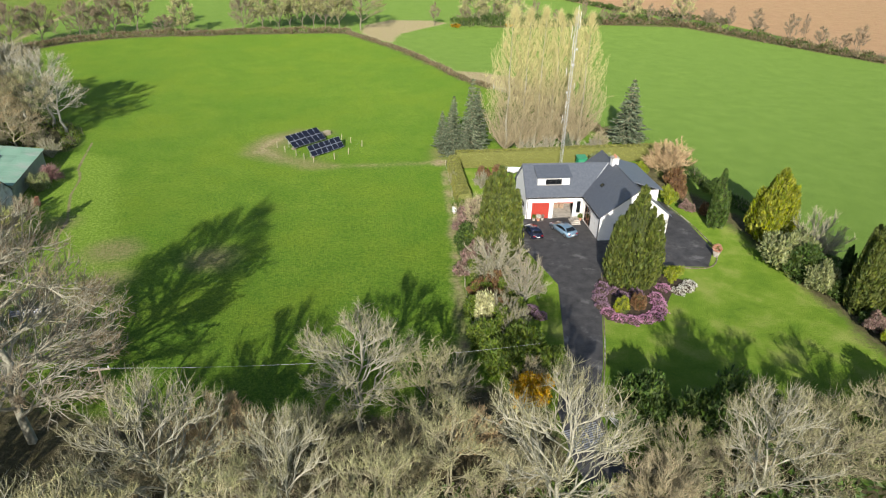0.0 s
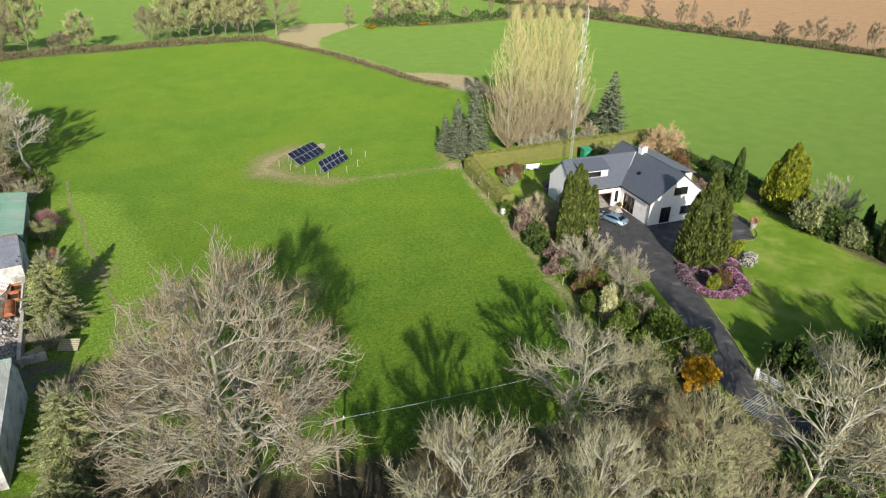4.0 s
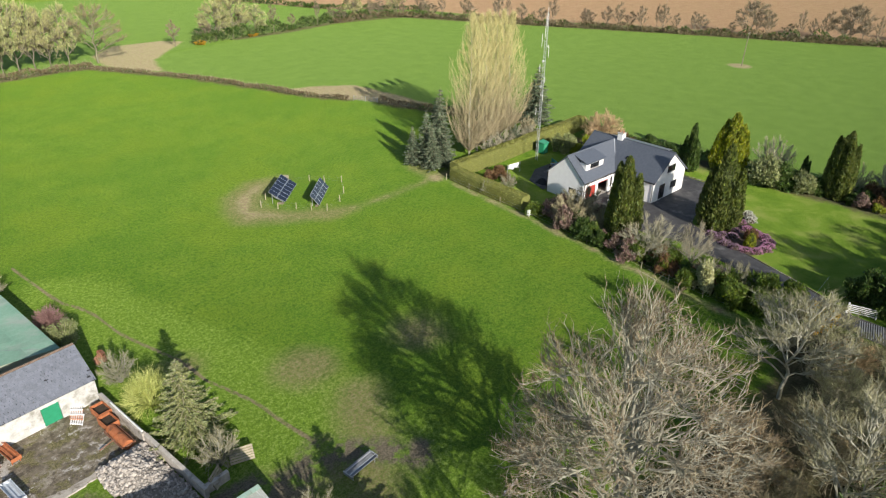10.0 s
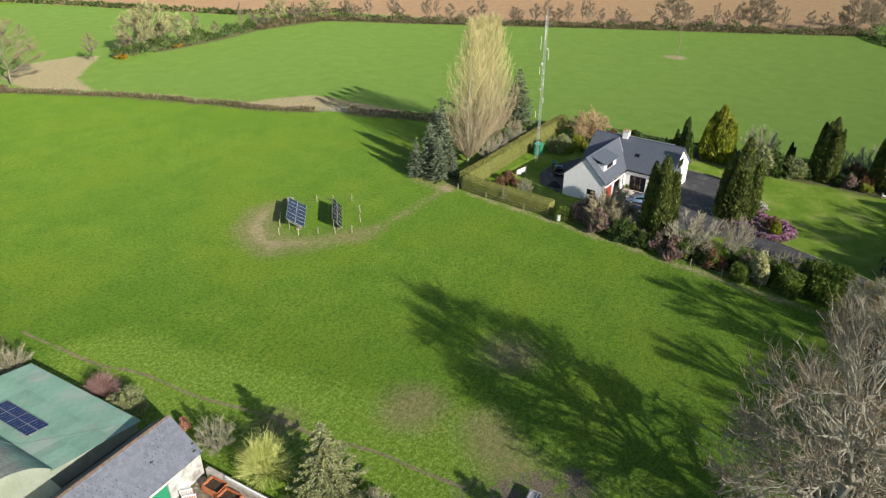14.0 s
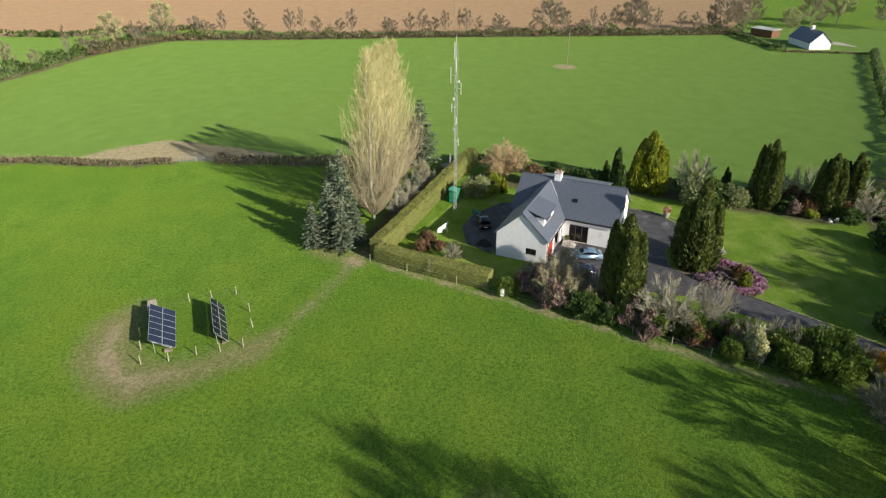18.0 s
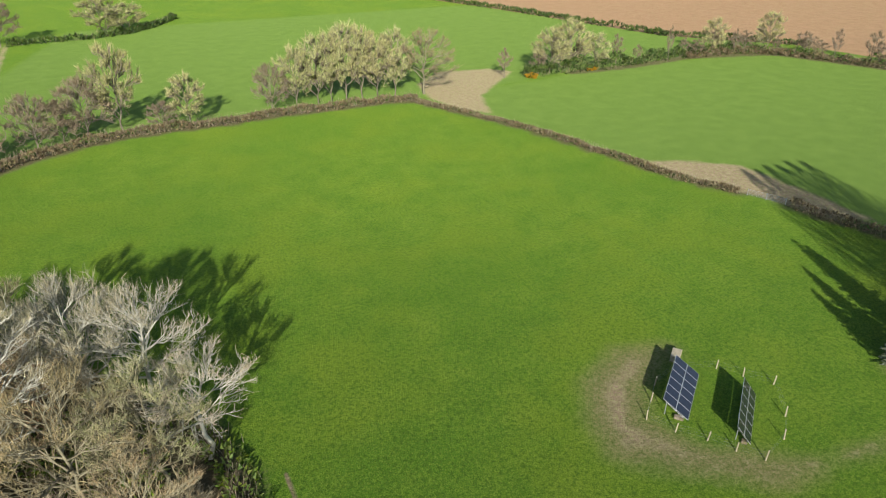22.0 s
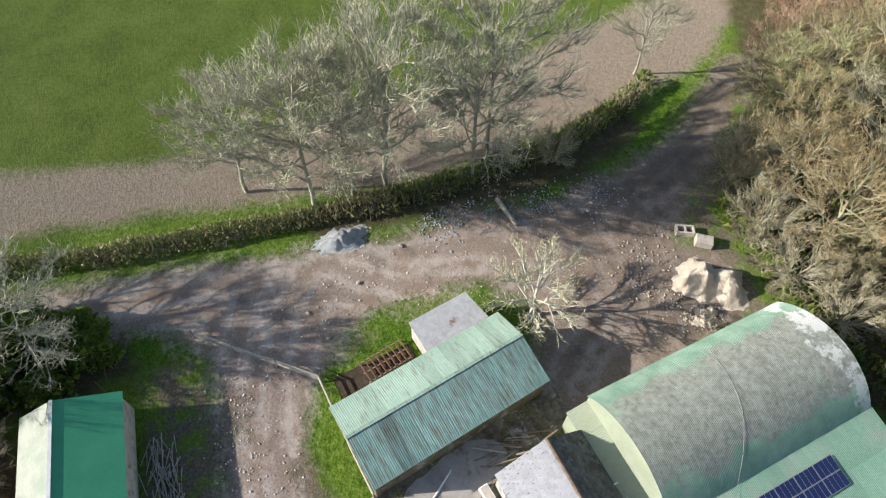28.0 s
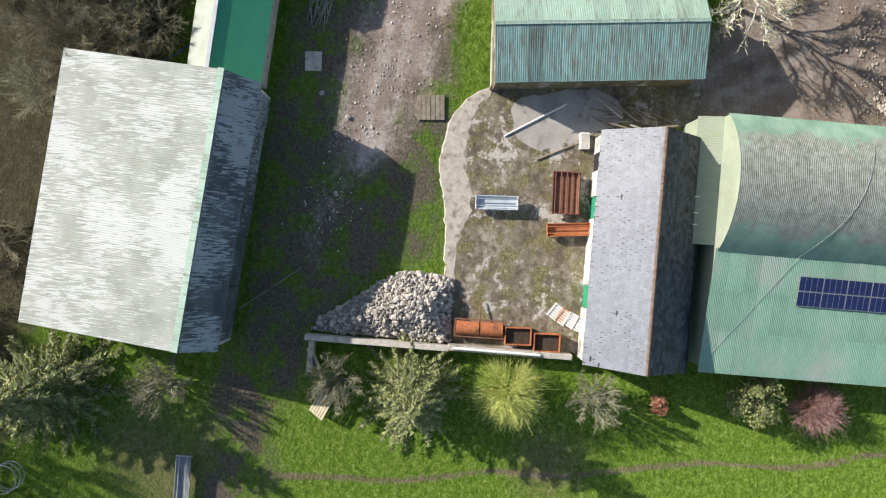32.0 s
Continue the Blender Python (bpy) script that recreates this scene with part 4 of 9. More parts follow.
def bare_tree(name, seed, H, W, clear, bark, twig, label, category="tree", limbs=13, n2=8, n3=6, n4=6, r=0.4, twig_r=0.017, start=0.35, mid=0.42, steep=0.5, twig_l=1.0, stems=0, low=-0.42, ragged=0.17, lift=1.0):
    """A leafless tree: limbs reach to a rounded, uneven crown and fill it with finer and finer branches."""
    rng = np.random.default_rng(seed)
    thick, thin, fine_ = [], [], []
    cz = clear + (H - clear) * mid
    off = rng.uniform(0, 50)

    def edge(v):
        v = unit(v)
        up = (H - cz) if v[2] > 0 else (cz - clear)
        k = 1 / math.sqrt((v[0] ** 2 + v[1] ** 2) / (W / 2) ** 2 + (v[2] / up) ** 2)
        return k * (1 + ragged * noise.noise((v[0] * 1.7 + off, v[1] * 1.7, v[2] * 1.7)))

    c = np.array([0, 0, cz])
    lean_ = stems or twig_r > 0.03
    top = np.array([rng.normal(0, W * 0.03), rng.normal(0, W * 0.03), H * 0.86])
    trunk = [np.zeros(3), top] if stems else limb(thick, np.array([0, 0, -0.1]), np.array([0, 0, 1.0]), top, r, r * 0.15, 7, rng, 0.10)
    firsts = []
    for k in range(limbs):
        f = (k + 0.5) / limbs
        el = math.asin(max(-0.45, min(0.98, low + (1.0 - low) * f)))
        az = k * 2.39996 + rng.normal(0, 0.25)
        v = np.array([math.cos(az) * math.cos(el), math.sin(az) * math.cos(el), math.sin(el)])
        tip = c + v * edge(v) * rng.uniform(0.74, 0.92)
        if stems:
            p0 = np.array([math.cos(az) * 0.15, math.sin(az) * 0.15, 0.0])
            d0 = unit(np.array([v[0] * 0.4, v[1] * 0.4, 1.0]))
            rr = r * 0.5
        else:
            p0, _ = along(trunk, start + (0.92 - start) * f * rng.uniform(0.85, 1.1))
            d0 = unit(np.array([v[0], v[1], 0.25 + steep * rng.uniform(0.6, 1.4)]))
            rr = r * rng.uniform(0.36, 0.5) * (1.15 - 0.6 * f)
        firsts.append((limb(thick, p0, d0, tip, rr, 0.035, 6, rng, 0.12), rr))
    for pts, rr in firsts:
        for i in range(n2):
            t = 0.22 + 0.76 * (i + rng.uniform(0.1, 0.9)) / n2
            q, d = along(pts, t)
            v = unit(d * 0.85 + unit(q - c) * 0.55 + rng.normal(0, 0.45, 3) + np.array([0, 0, 0.18 + 0.35 * lift]))
            w = unit(q - c)
            room = max(0.8, min(edge(v) * 1.0, np.linalg.norm(q - c) + 0.30 * W) - np.linalg.norm(q - c) * max(0, float(v @ w)))
            ln = min(room, 0.34 * W) * rng.uniform(0.6, 1.0) * (1.15 - 0.45 * t)
            e = q + v * ln
            ra = max(rr * 0.55 * (1.1 - 0.6 * t), 0.052 if r > 0.125 else 0.036)
            p2 = limb(thick, q, unit(d + v), e, ra, twig_r * 1.2, 3 if lean_ else 4, rng, 0.16)
            for j in range(n3):
                t3 = 0.15 + 0.83 * (j + rng.uniform(0.1, 0.9)) / n3
                q3, d3 = along(p2, t3)
                v3 = unit(d3 * 0.75 + rng.normal(0, 0.55, 3) + unit(q3 - c) * 0.3 + np.array([0, 0, 0.3 + 0.35 * lift]))
                l3 = ln * rng.uniform(0.32, 0.58) * (1.15 - 0.5 * t3)
                p3 = limb(thin, q3, unit(d3 + v3), q3 + v3 * l3, max(ra * 0.45, twig_r * 1.6), twig_r * 0.7, 1 if lean_ else 2, rng, 0.25)
                for m in range(n4):
                    t4 = 0.1 + 0.9 * (m + rng.uniform(0, 1)) / n4
                    q4, d4 = along(p3, t4)
                    v4 = unit(d4 * 0.75 + rng.normal(0, 0.5, 3) + np.array([0, 0, 0.25 + 0.35 * lift]))
                    fine_.append((q4, q4 + v4 * twig_l * rng.uniform(0.45, 1.2), twig_r * 1.2, 0.0))
    t = thing(name, pose(0, 0, 0), label, category)
    put_part("trunk", prisms(thick, bark, "trunk", 3 if lean_ else 4), t)
    tagged(put_part("branchwork", prisms(thin, bark, "branchwork", 3), t), kind="stuff")
    put_part("crown", crown_mesh(fine_, twig, "crown", seed), t, "fine leafless twigs")
    top = np.percentile([b[2] for _, b, _, _ in fine_], 99.7)
    wide = np.percentile([math.hypot(b[0], b[1]) for _, b, _, _ in fine_], 97)
    return t, top, wide


def poplar(name, seed, H, W, label, limbs=170, n3=9, n4=8, twig_r=0.015):
    """A tall poplar: steep branches up a single trunk to a flame-shaped crown, each with long fine shoots."""
    rng = np.random.default_rng(seed)
    thick, thin, fine_ = [], [], []
    trunk = limb(thick, np.array([0, 0, -0.1]), np.array([0, 0, 1.0]), np.array([0.2, 0, H * 0.95]), 0.26, 0.025, 9, rng, 0.05)
    shape = ((0.0, 0.0), (0.08, 0.22), (0.2, 0.62), (0.34, 0.92), (0.46, 1.0), (0.62, 0.80), (0.8, 0.44), (0.92, 0.18), (1.0, 0.03))
    for k in range(limbs):
        zt = 0.10 + 0.89 * (k + rng.uniform(0, 1)) / limbs
        out = max(0.15, W / 2 * np.interp(zt, [q[0] for q in shape], [q[1] for q in shape]) * (rng.uniform(0.35, 1.0) ** 0.5) * rng.uniform(0.82, 1.12))
        rise = out * rng.uniform(1.3, 2.3) + 0.5
        zs = max(0.9, zt * H - rise)
        q, _ = along(trunk, zs / (H * 0.95))
        az = k * 2.39996 + rng.normal(0, 0.3)
        e = np.array([math.cos(az) * out, math.sin(az) * out, zt * H])
        p1 = limb(thin, q, unit(np.array([math.cos(az), math.sin(az), 0.9])), e, 0.07 * (1.15 - 0.75 * zt), 0.016, 5, rng, 0.07)
        for j in range(n3):
            t = 0.18 + 0.80 * (j + rng.uniform(0, 1)) / n3
            q3, d3 = along(p1, t)
            v3 = unit(d3 + rng.normal(0, 0.45, 3) + np.array([0, 0, 0.35]))
            l3 = rng.uniform(0.9, 2.3) * (1.2 - 0.5 * t) * (1.15 - 0.6 * zt)
            p3 = limb(fine_, q3, unit(d3 + v3), q3 + v3 * l3, 0.022, twig_r, 2, rng, 0.06)
            for m in range(n4):
                q4, d4 = along(p3, 0.05 + 0.95 * (m + rng.uniform(0, 1)) / n4)
                v4 = unit(d4 + rng.normal(0, 0.45, 3) + np.array([0, 0, 0.5]))
                fine_.append((q4, q4 + v4 * rng.uniform(0.5, 1.25), twig_r * 1.2, twig_r * 0.5))
    t = thing(name, pose(0, 0, 0), label, "tree")
    put_part("trunk", prisms(thick, M_BARK_PALE, "trunk", 7), t)
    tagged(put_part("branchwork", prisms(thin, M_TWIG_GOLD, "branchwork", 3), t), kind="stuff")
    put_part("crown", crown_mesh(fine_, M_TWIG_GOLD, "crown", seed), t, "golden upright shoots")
    return t, H, W / 2


def plant(kit, places, group=""):
    """Copies of a plant: places are (x, y, height, width or 0); the first place takes the plant itself."""
    t, top, wide = kit
    rng = random.Random(len(places) * 7 + int(top * 10))
    for i, (x, y, h, w) in enumerate(places):
        sz = h / top
        sx = (w / 2 / wide) if w else sz
        m = pose(x, y, -0.05, 0, 0, rng.uniform(0, 360)) @ Matrix.Diagonal((sx, sx, sz, 1))
        if i == 0:
            t.matrix_basis = m
        else:
            c = copy_thing(t, pose(0, 0, 0))
            c.matrix_basis = m
        if group:
            tagged(t, group=group)


def tri_mesh(name, verts, mat):
    """A mesh of loose three-cornered blades."""
    n = len(verts) // 3
    me = bpy.data.meshes.new(name)
    me.vertices.add(n * 3), me.loops.add(n * 3), me.polygons.add(n)
    me.vertices.foreach_set("co", np.asarray(verts, np.float32).ravel())
    me.loops.foreach_set("vertex_index", np.arange(n * 3, dtype=np.int32))
    me.polygons.foreach_set("loop_start", np.arange(n, dtype=np.int32) * 3)
    me.materials.append(mat)
    me.update(calc_edges=True)
    return me


def cards(rng, centres, dirs, size, mat, name, aspect=1.6, jitter=0.6, fold=0.25):
    """Many small leaves or sprays, each a pointed blade, set along given directions."""
    n = len(centres)
    c = np.asarray(centres)
    d = np.asarray(dirs) + rng.normal(0, jitter, (n, 3))
    d /= np.linalg.norm(d, axis=1, keepdims=True) + 1e-9
    u = np.cross(d, rng.normal(0, 1, (n, 3)))
    u /= np.linalg.norm(u, axis=1, keepdims=True) + 1e-9
    half = (size * rng.uniform(0.6, 1.35, n))[:, None] * 0.5
    b, t = c - d * half * aspect, c + d * half * aspect
    return tri_mesh(name, np.stack([b - u * half, b + u * half, t], 1).reshape(-1, 3), mat)


def shrub(name, seed, leaf, label, h=2.0, w=2.0, leaves=1500, size=0.22, lumps=9, category="shrub", stems=True, twig=None, lump=1.0):
    """A rounded, lumpy evergreen: leaves set on a cluster of clumps, over bare stems."""
    rng = np.random.default_rng(seed)
    cs = []
    leaves, size, lumps = int(leaves * 2.6), size * 0.72, int(lumps * 1.8)
    for k in range(lumps):
        a, rr = rng.uniform(0, 6.28), w * 0.34 * math.sqrt(rng.uniform(0, 1))
        zc = h * rng.uniform(0.18, 0.74) * (1.0 - 0.35 * rr / (w * 0.34))
        cs.append((rr * math.cos(a), rr * math.sin(a), zc, rng.uniform(0.09, 0.24) * w * lump, min(h - zc, rng.uniform(0.10, 0.28) * h * lump)))
    pts, dirs = [], []
    for k in range(leaves):
        cx, cy, cz, rw, rh = cs[rng.integers(lumps)]
        v = rng.normal(0, 1, 3)
        v /= np.linalg.norm(v)
        f = rng.uniform(0.45, 1.12)
        z = cz + v[2] * rh * f
        pts.append((cx + v[0] * rw * f, cy + v[1] * rw * f, max(z, 0.05)))
        dirs.append(v + np.array([0, 0, 0.5]))
    t = thing(name, pose(0, 0, 0), label, category)
    put_part("foliage", cards(rng, pts, dirs, size, leaf, "foliage"), t)
    segs = []
    for cx, cy, cz, rw, rh in cs:
        k = np.array([cx * 0.12, cy * 0.12, 0.0])
        segs.append((k, np.array([cx * 0.7, cy * 0.7, cz * 0.7]), 0.06, 0.04))
        segs.append((np.array([cx * 0.7, cy * 0.7, cz * 0.7]), np.array([cx, cy, cz + rh * 0.6]), 0.04, 0.015))
    put_part("stem_mass", prisms(segs, twig or M_BARK, "stem_mass", 3), t)
    return t, max(p[2] for p in pts), max(math.hypot(p[0], p[1]) for p in pts)


def column_conifer(name, seed, leaf, label, h=12.0, w=5.0, leaves=5200, size=0.42, plumes=16, taper=0.5):
    """An upright yew or cypress: a cluster of flame-shaped plumes of sprays round a trunk."""
    rng = np.random.default_rng(seed)
    leaves, size = int(leaves * 2.8), size * 0.66
    pl = [(0.0, 0.0, h, w * 0.34)]
    for k in range(plumes):
        a = 2.4 * k + rng.uniform(-0.3, 0.3)
        rr = w * 0.5 * rng.uniform(0.32, 0.68)
        pl.append((rr * math.cos(a), rr * math.sin(a), h * (rng.uniform(0.62, 0.97) - taper * rr / w * 0.55), w * rng.uniform(0.15, 0.24)))
    wts = np.array([p[2] * p[3] for p in pl])
    wts /= wts.sum()
    pts, dirs = [], []
    for k in rng.choice(len(pl), leaves, p=wts):
        cx, cy, top, r = pl[k]
        t = rng.uniform(0, 1) ** 0.8
        prof = (1 - t) ** 0.55 * min(1.0, 0.45 + t * 2.2)
        a = rng.uniform(0, 6.28)
        f = r * prof * rng.uniform(0.6, 1.1)
        pts.append((cx + f * math.cos(a), cy + f * math.sin(a), 0.25 + (top - 0.25) * t))
        dirs.append((math.cos(a) * 0.45, math.sin(a) * 0.45, 1.0))
    t = thing(name, pose(0, 0, 0), label, "conifer")
    put_part("foliage", cards(rng, pts, dirs, size, leaf, "foliage", 2.2, 0.28), t)
    # added solid hull, coloured dark as the shade behind the sprays
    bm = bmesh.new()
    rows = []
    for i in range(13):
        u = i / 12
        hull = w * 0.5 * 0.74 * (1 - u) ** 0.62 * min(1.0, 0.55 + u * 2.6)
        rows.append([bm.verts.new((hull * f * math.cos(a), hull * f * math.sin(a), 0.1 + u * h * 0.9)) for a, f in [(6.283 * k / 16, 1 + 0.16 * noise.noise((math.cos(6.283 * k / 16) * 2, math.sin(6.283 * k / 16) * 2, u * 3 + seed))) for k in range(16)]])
    for i in range(12):
        for k in range(16):
            bm.faces.new((rows[i][k], rows[i][(k + 1) % 16], rows[i + 1][(k + 1) % 16], rows[i + 1][k]))
    part("inner_growth", bm, M_YEW_CORE, t, "solid dark hull standing in for shade between the sprays", True)
    segs = [(np.zeros(3), np.array([0, 0, h * 0.85]), w * 0.05, 0.03)] + [(np.array([cx * 0.2, cy * 0.2, 0.1]), np.array([cx, cy, top * 0.85]), 0.10, 0.03) for cx, cy, top, r in pl[1:]]
    put_part("trunk", prisms(segs, M_BARK, "trunk", 6), t)
    return t, max(p[2] for p in pts), max(math.hypot(p[0], p[1]) for p in pts)


def spruce(name, seed, leaf, label, h=12.0, w=6.0, tiers=17, per=9, size=0.5, density=13):
    """A spruce: tiers of drooping boughs with needle sprays along them, over a straight trunk."""
    rng = np.random.default_rng(seed)
    segs, pts, dirs = [], [], []
    for k in range(tiers):
        t = (k + 0.3) / tiers
        z = h * (0.06 + 0.92 * t)
        ln = w * 0.5 * (1 - t) ** 0.8 * rng.uniform(0.85, 1.1) + 0.12
        n = max(4, int(per * (1 - 0.45 * t)))
        for j in range(n):
            a = j * 6.283 / n + k * 1.3 + rng.uniform(-0.25, 0.25)
            l2 = ln * rng.uniform(0.7, 1.15)
            d = np.array([math.cos(a), math.sin(a), 0.0])
            p0, p1 = np.array([0, 0, z]), np.array([d[0] * l2 * 0.6, d[1] * l2 * 0.6, z - l2 * 0.16])
            p2 = np.array([d[0] * l2, d[1] * l2, z - l2 * 0.16 + l2 * 0.06])
            segs += [(p0, p1, 0.05, 0.03), (p1, p2, 0.03, 0.012)]
            m = max(3, int(density * l2 / (w * 0.5)))
            for i in range(m):
                f = (i + rng.uniform(0.3, 1)) / m
                q = p1 * (f / 0.6) + p0 * (1 - f / 0.6) if f < 0.6 else p1 + (p2 - p1) * (f - 0.6) / 0.4
                side = rng.choice([-1, 1])
                sd = np.array([-d[1], d[0], 0]) * side
                off = sd * l2 * 0.22 * rng.uniform(0.1, 1) * (1.1 - f)
                pts.append(q + off + np.array([0, 0, rng.uniform(-0.18, 0.06)]))
                dirs.append(d * 0.8 + sd * 0.7 + np.array([0, 0, -0.1]))
    t = thing(name, pose(0, 0, 0), label, "conifer")
    put_part("trunk", prisms([(np.zeros(3), np.array([0, 0, h * 0.5]), 0.02 * h, 0.012 * h), (np.array([0, 0, h * 0.5]), np.array([0, 0, h]), 0.012 * h, 0.01)] + segs, M_BARK, "trunk", 5), t)
    put_part("foliage", cards(rng, pts, dirs, size, leaf, "foliage", 2.4, 0.3, 0.4), t)
    return t, h, w * 0.5


def bush_row(name, seed, line, leaf, twig, label, h=2.0, w=2.0, per_m=60, size=0.3, twigs=14, category="hedge", lumpy=0.5):
    """An untrimmed hedge along a line: a lumpy mass of leaves and thin upright stems."""
    rng = np.random.default_rng(seed)
    p = smooth_line(line, 0.5)
    seg = np.diff(p, axis=0)
    total = np.hypot(seg[:, 0], seg[:, 1]).sum()
    n = int(total * per_m)
    i = rng.integers(0, len(seg), n)
    c = p[i] + seg[i] * rng.uniform(0, 1, (n, 1))
    nr = np.stack([-seg[i, 1], seg[i, 0]], -1)
    nr /= np.linalg.norm(nr, axis=1, keepdims=True) + 1e-9
    hh = np.array([h * (1 + lumpy * noise.noise((x * 0.22, y * 0.22, seed))) for x, y in c])
    a = rng.uniform(0, math.pi, n)
    off = np.cos(a) * w * 0.5 * rng.uniform(0.7, 1.1, n) * (0.7 + 0.3 * hh / h)
    z = np.abs(np.sin(a)) ** 0.6 * hh * rng.uniform(0.75, 1.05, n)
    pts = np.stack([c[:, 0] + nr[:, 0] * off, c[:, 1] + nr[:, 1] * off, np.maximum(z, 0.05)], -1)
    dirs = np.stack([nr[:, 0] * np.cos(a), nr[:, 1] * np.cos(a), np.sin(a) + 0.4], -1)
    t = thing(name, pose(0, 0, 0), label, category)
    tagged(put_part("growth", cards(rng, pts, dirs, size, leaf, "growth"), t), kind="stuff")
    if twigs:
        n = int(total * twigs)
        i = rng.integers(0, len(seg), n)
        c = p[i] + seg[i] * rng.uniform(0, 1, (n, 1)) + rng.normal(0, w * 0.22, (n, 2))
        b = np.stack([c[:, 0], c[:, 1], np.full(n, 0.1)], -1)
        e = b + rng.normal(0, 0.35, (n, 3)) * np.array([1, 1, 0.3]) * h * 0.5 + np.array([0, 0, 1]) * (h * rng.uniform(0.7, 1.45, (n, 1)))
        tagged(put_part("stem_mass", prisms([(b[k], e[k], 0.022, 0.012) for k in range(n)], twig, "stem_mass", 3), t), kind="stuff")
    return t


K_OAK = bare_tree("oak_tree", 3, 24, 18, 1.0, M_BARK_PALE, M_TWIG_OAK, "great leafless spreading oak with grey-brown twigs", limbs=38, n2=12, n3=8, n4=6, r=0.40, twig_r=0.015, ragged=0.06, start=0.14, mid=0.36, steep=0.7, lift=0.3)
K_OAK2 = bare_tree("oak_tree", 11, 16, 13, 1.6, M_BARK, M_TWIG_RED, "broad leafless tree with russet grey twigs", limbs=18, n2=9, n3=5, n4=5, r=0.24, twig_r=0.016, low=-0.25, start=0.2)
K_ASH = bare_tree("ash_tree", 5, 15, 10, 2.5, M_BARK_PALE, M_TWIG, "leafless ash with pale bark and fine twigs", limbs=17, n2=9, n3=5, n4=5, r=0.18, twig_r=0.015, steep=0.95, start=0.2, low=0.0)
K_ASH2 = bare_tree("ash_tree", 23, 14, 9, 1.8, M_BARK, M_TWIG_OLIVE, "leafless ash with olive lichen-covered twigs", limbs=17, n2=9, n3=5, n4=5, r=0.16, twig_r=0.015, steep=0.95, start=0.16, low=0.0)
K_PALE = bare_tree("sycamore_tree", 8, 19, 14, 6.5, M_BARK_WHITE, M_TWIG_PALE, "leafless sycamore with bleached white limbs", limbs=15, n2=10, n3=6, n4=4, r=0.33, twig_r=0.017, steep=0.5, start=0.38, mid=0.4, low=-0.1)
K_GREY = bare_tree("lane_tree", 19, 18, 14, 3.5, M_BARK_PALE, M_TWIG_GREY, "tall leafless lichen-grey tree on the lane bank", limbs=20, n2=10, n3=6, n4=5, r=0.24, twig_r=0.015, steep=0.8, start=0.2, low=-0.4, mid=0.5)
K_YARD = bare_tree("bare_tree", 29, 8, 8.5, 0.6, M_BARK_WHITE, M_TWIG_PALE, "bleached leafless tree spreading beside the farm track", limbs=13, n2=7, n3=5, n4=5, r=0.16, twig_r=0.016, steep=0.9, start=0.08, twig_l=0.7)
K_FAR = bare_tree("hedgerow_tree", 31, 12, 11, 0.8, M_BARK_OAK, M_TWIG_OAK, "leafless hedgerow tree with a rounded grey crown", limbs=18, n2=7, n3=5, n4=5, r=0.15, twig_r=0.034, start=0.08, steep=1.4)
K_FAR2 = bare_tree("hedgerow_tree", 37, 12, 9, 0.8, M_BARK_OAK, M_TWIG_LIME, "leafless hedgerow tree with a yellow-green crown", limbs=17, n2=7, n3=5, n4=7, r=0.15, twig_r=0.036, steep=1.6, start=0.08)
K_POP = poplar("poplar_tree", 41, 28.3, 12.0, "tall golden-twigged Lombardy poplar without leaves")
K_BUSH = bare_tree("bare_shrub", 51, 4, 4.4, 0.1, M_BARK_PALE, M_TWIG, "leafless twiggy grey shrub", "shrub", limbs=15, n2=7, n3=6, n4=6, r=0.12, twig_r=0.010, stems=1, twig_l=0.45)
K_BUSHP = bare_tree("bare_shrub", 52, 6, 7, 0.3, M_BARK_PALE, M_TWIG_PALE, "pale leafless shrub with spreading stems", "shrub", limbs=15, n2=8, n3=6, n4=6, r=0.14, twig_r=0.011, stems=1, twig_l=0.6)
K_BUSHB = bare_tree("bare_shrub", 54, 5, 6, 0.1, M_BARK, M_TWIG_BROWN, "dense brown leafless thicket shrub", "shrub", limbs=14, n2=7, n3=6, n4=5, r=0.10, twig_r=0.010, stems=1, twig_l=0.6)
K_BUSHT = bare_tree("willow_shrub", 53, 4.5, 5, 0.1, M_BARK, M_TWIG_STRAW, "rounded straw-coloured leafless willow shrub", "shrub", limbs=17, n2=8, n3=6, n4=7, r=0.11, twig_r=0.011, stems=1, twig_l=0.6)
K_BUSHR = bare_tree("willow_shrub", 57, 7, 9, 0.2, M_TWIG_TAN, M_TWIG_TAN, "rounded tan leafless shrub", "shrub", limbs=26, n2=7, n3=7, n4=8, r=0.12, twig_r=0.018, stems=1, twig_l=0.6, ragged=0.06)
K_ROUND = bare_tree("willow_tree", 91, 12, 14, 0.5, M_BARK_PALE, M_TWIG_STRAW, "rounded straw-coloured leafless willow tree", limbs=26, n2=9, n3=7, n4=7, r=0.16, twig_r=0.017, start=0.05, steep=1.4, ragged=0.06)
K_SCRUB = bare_tree("scrub_bush", 92, 7, 9, 0.1, M_TWIG_SCRUB, M_TWIG_SCRUB, "red-brown leafless scrub at the wood edge", "shrub", limbs=18, n2=7, n3=6, n4=7, r=0.10, twig_r=0.013, stems=1, twig_l=0.8, ragged=0.1)

K_WISP = bare_tree("hedgerow_tree", 39, 10, 5, 0.6, M_BARK_OAK, M_TWIG_OAK, "thin wispy leafless tree in the far hedgerow", limbs=11, n2=5, n3=4, n4=4, r=0.14, twig_r=0.036, steep=1.4, start=0.12, low=-0.1)

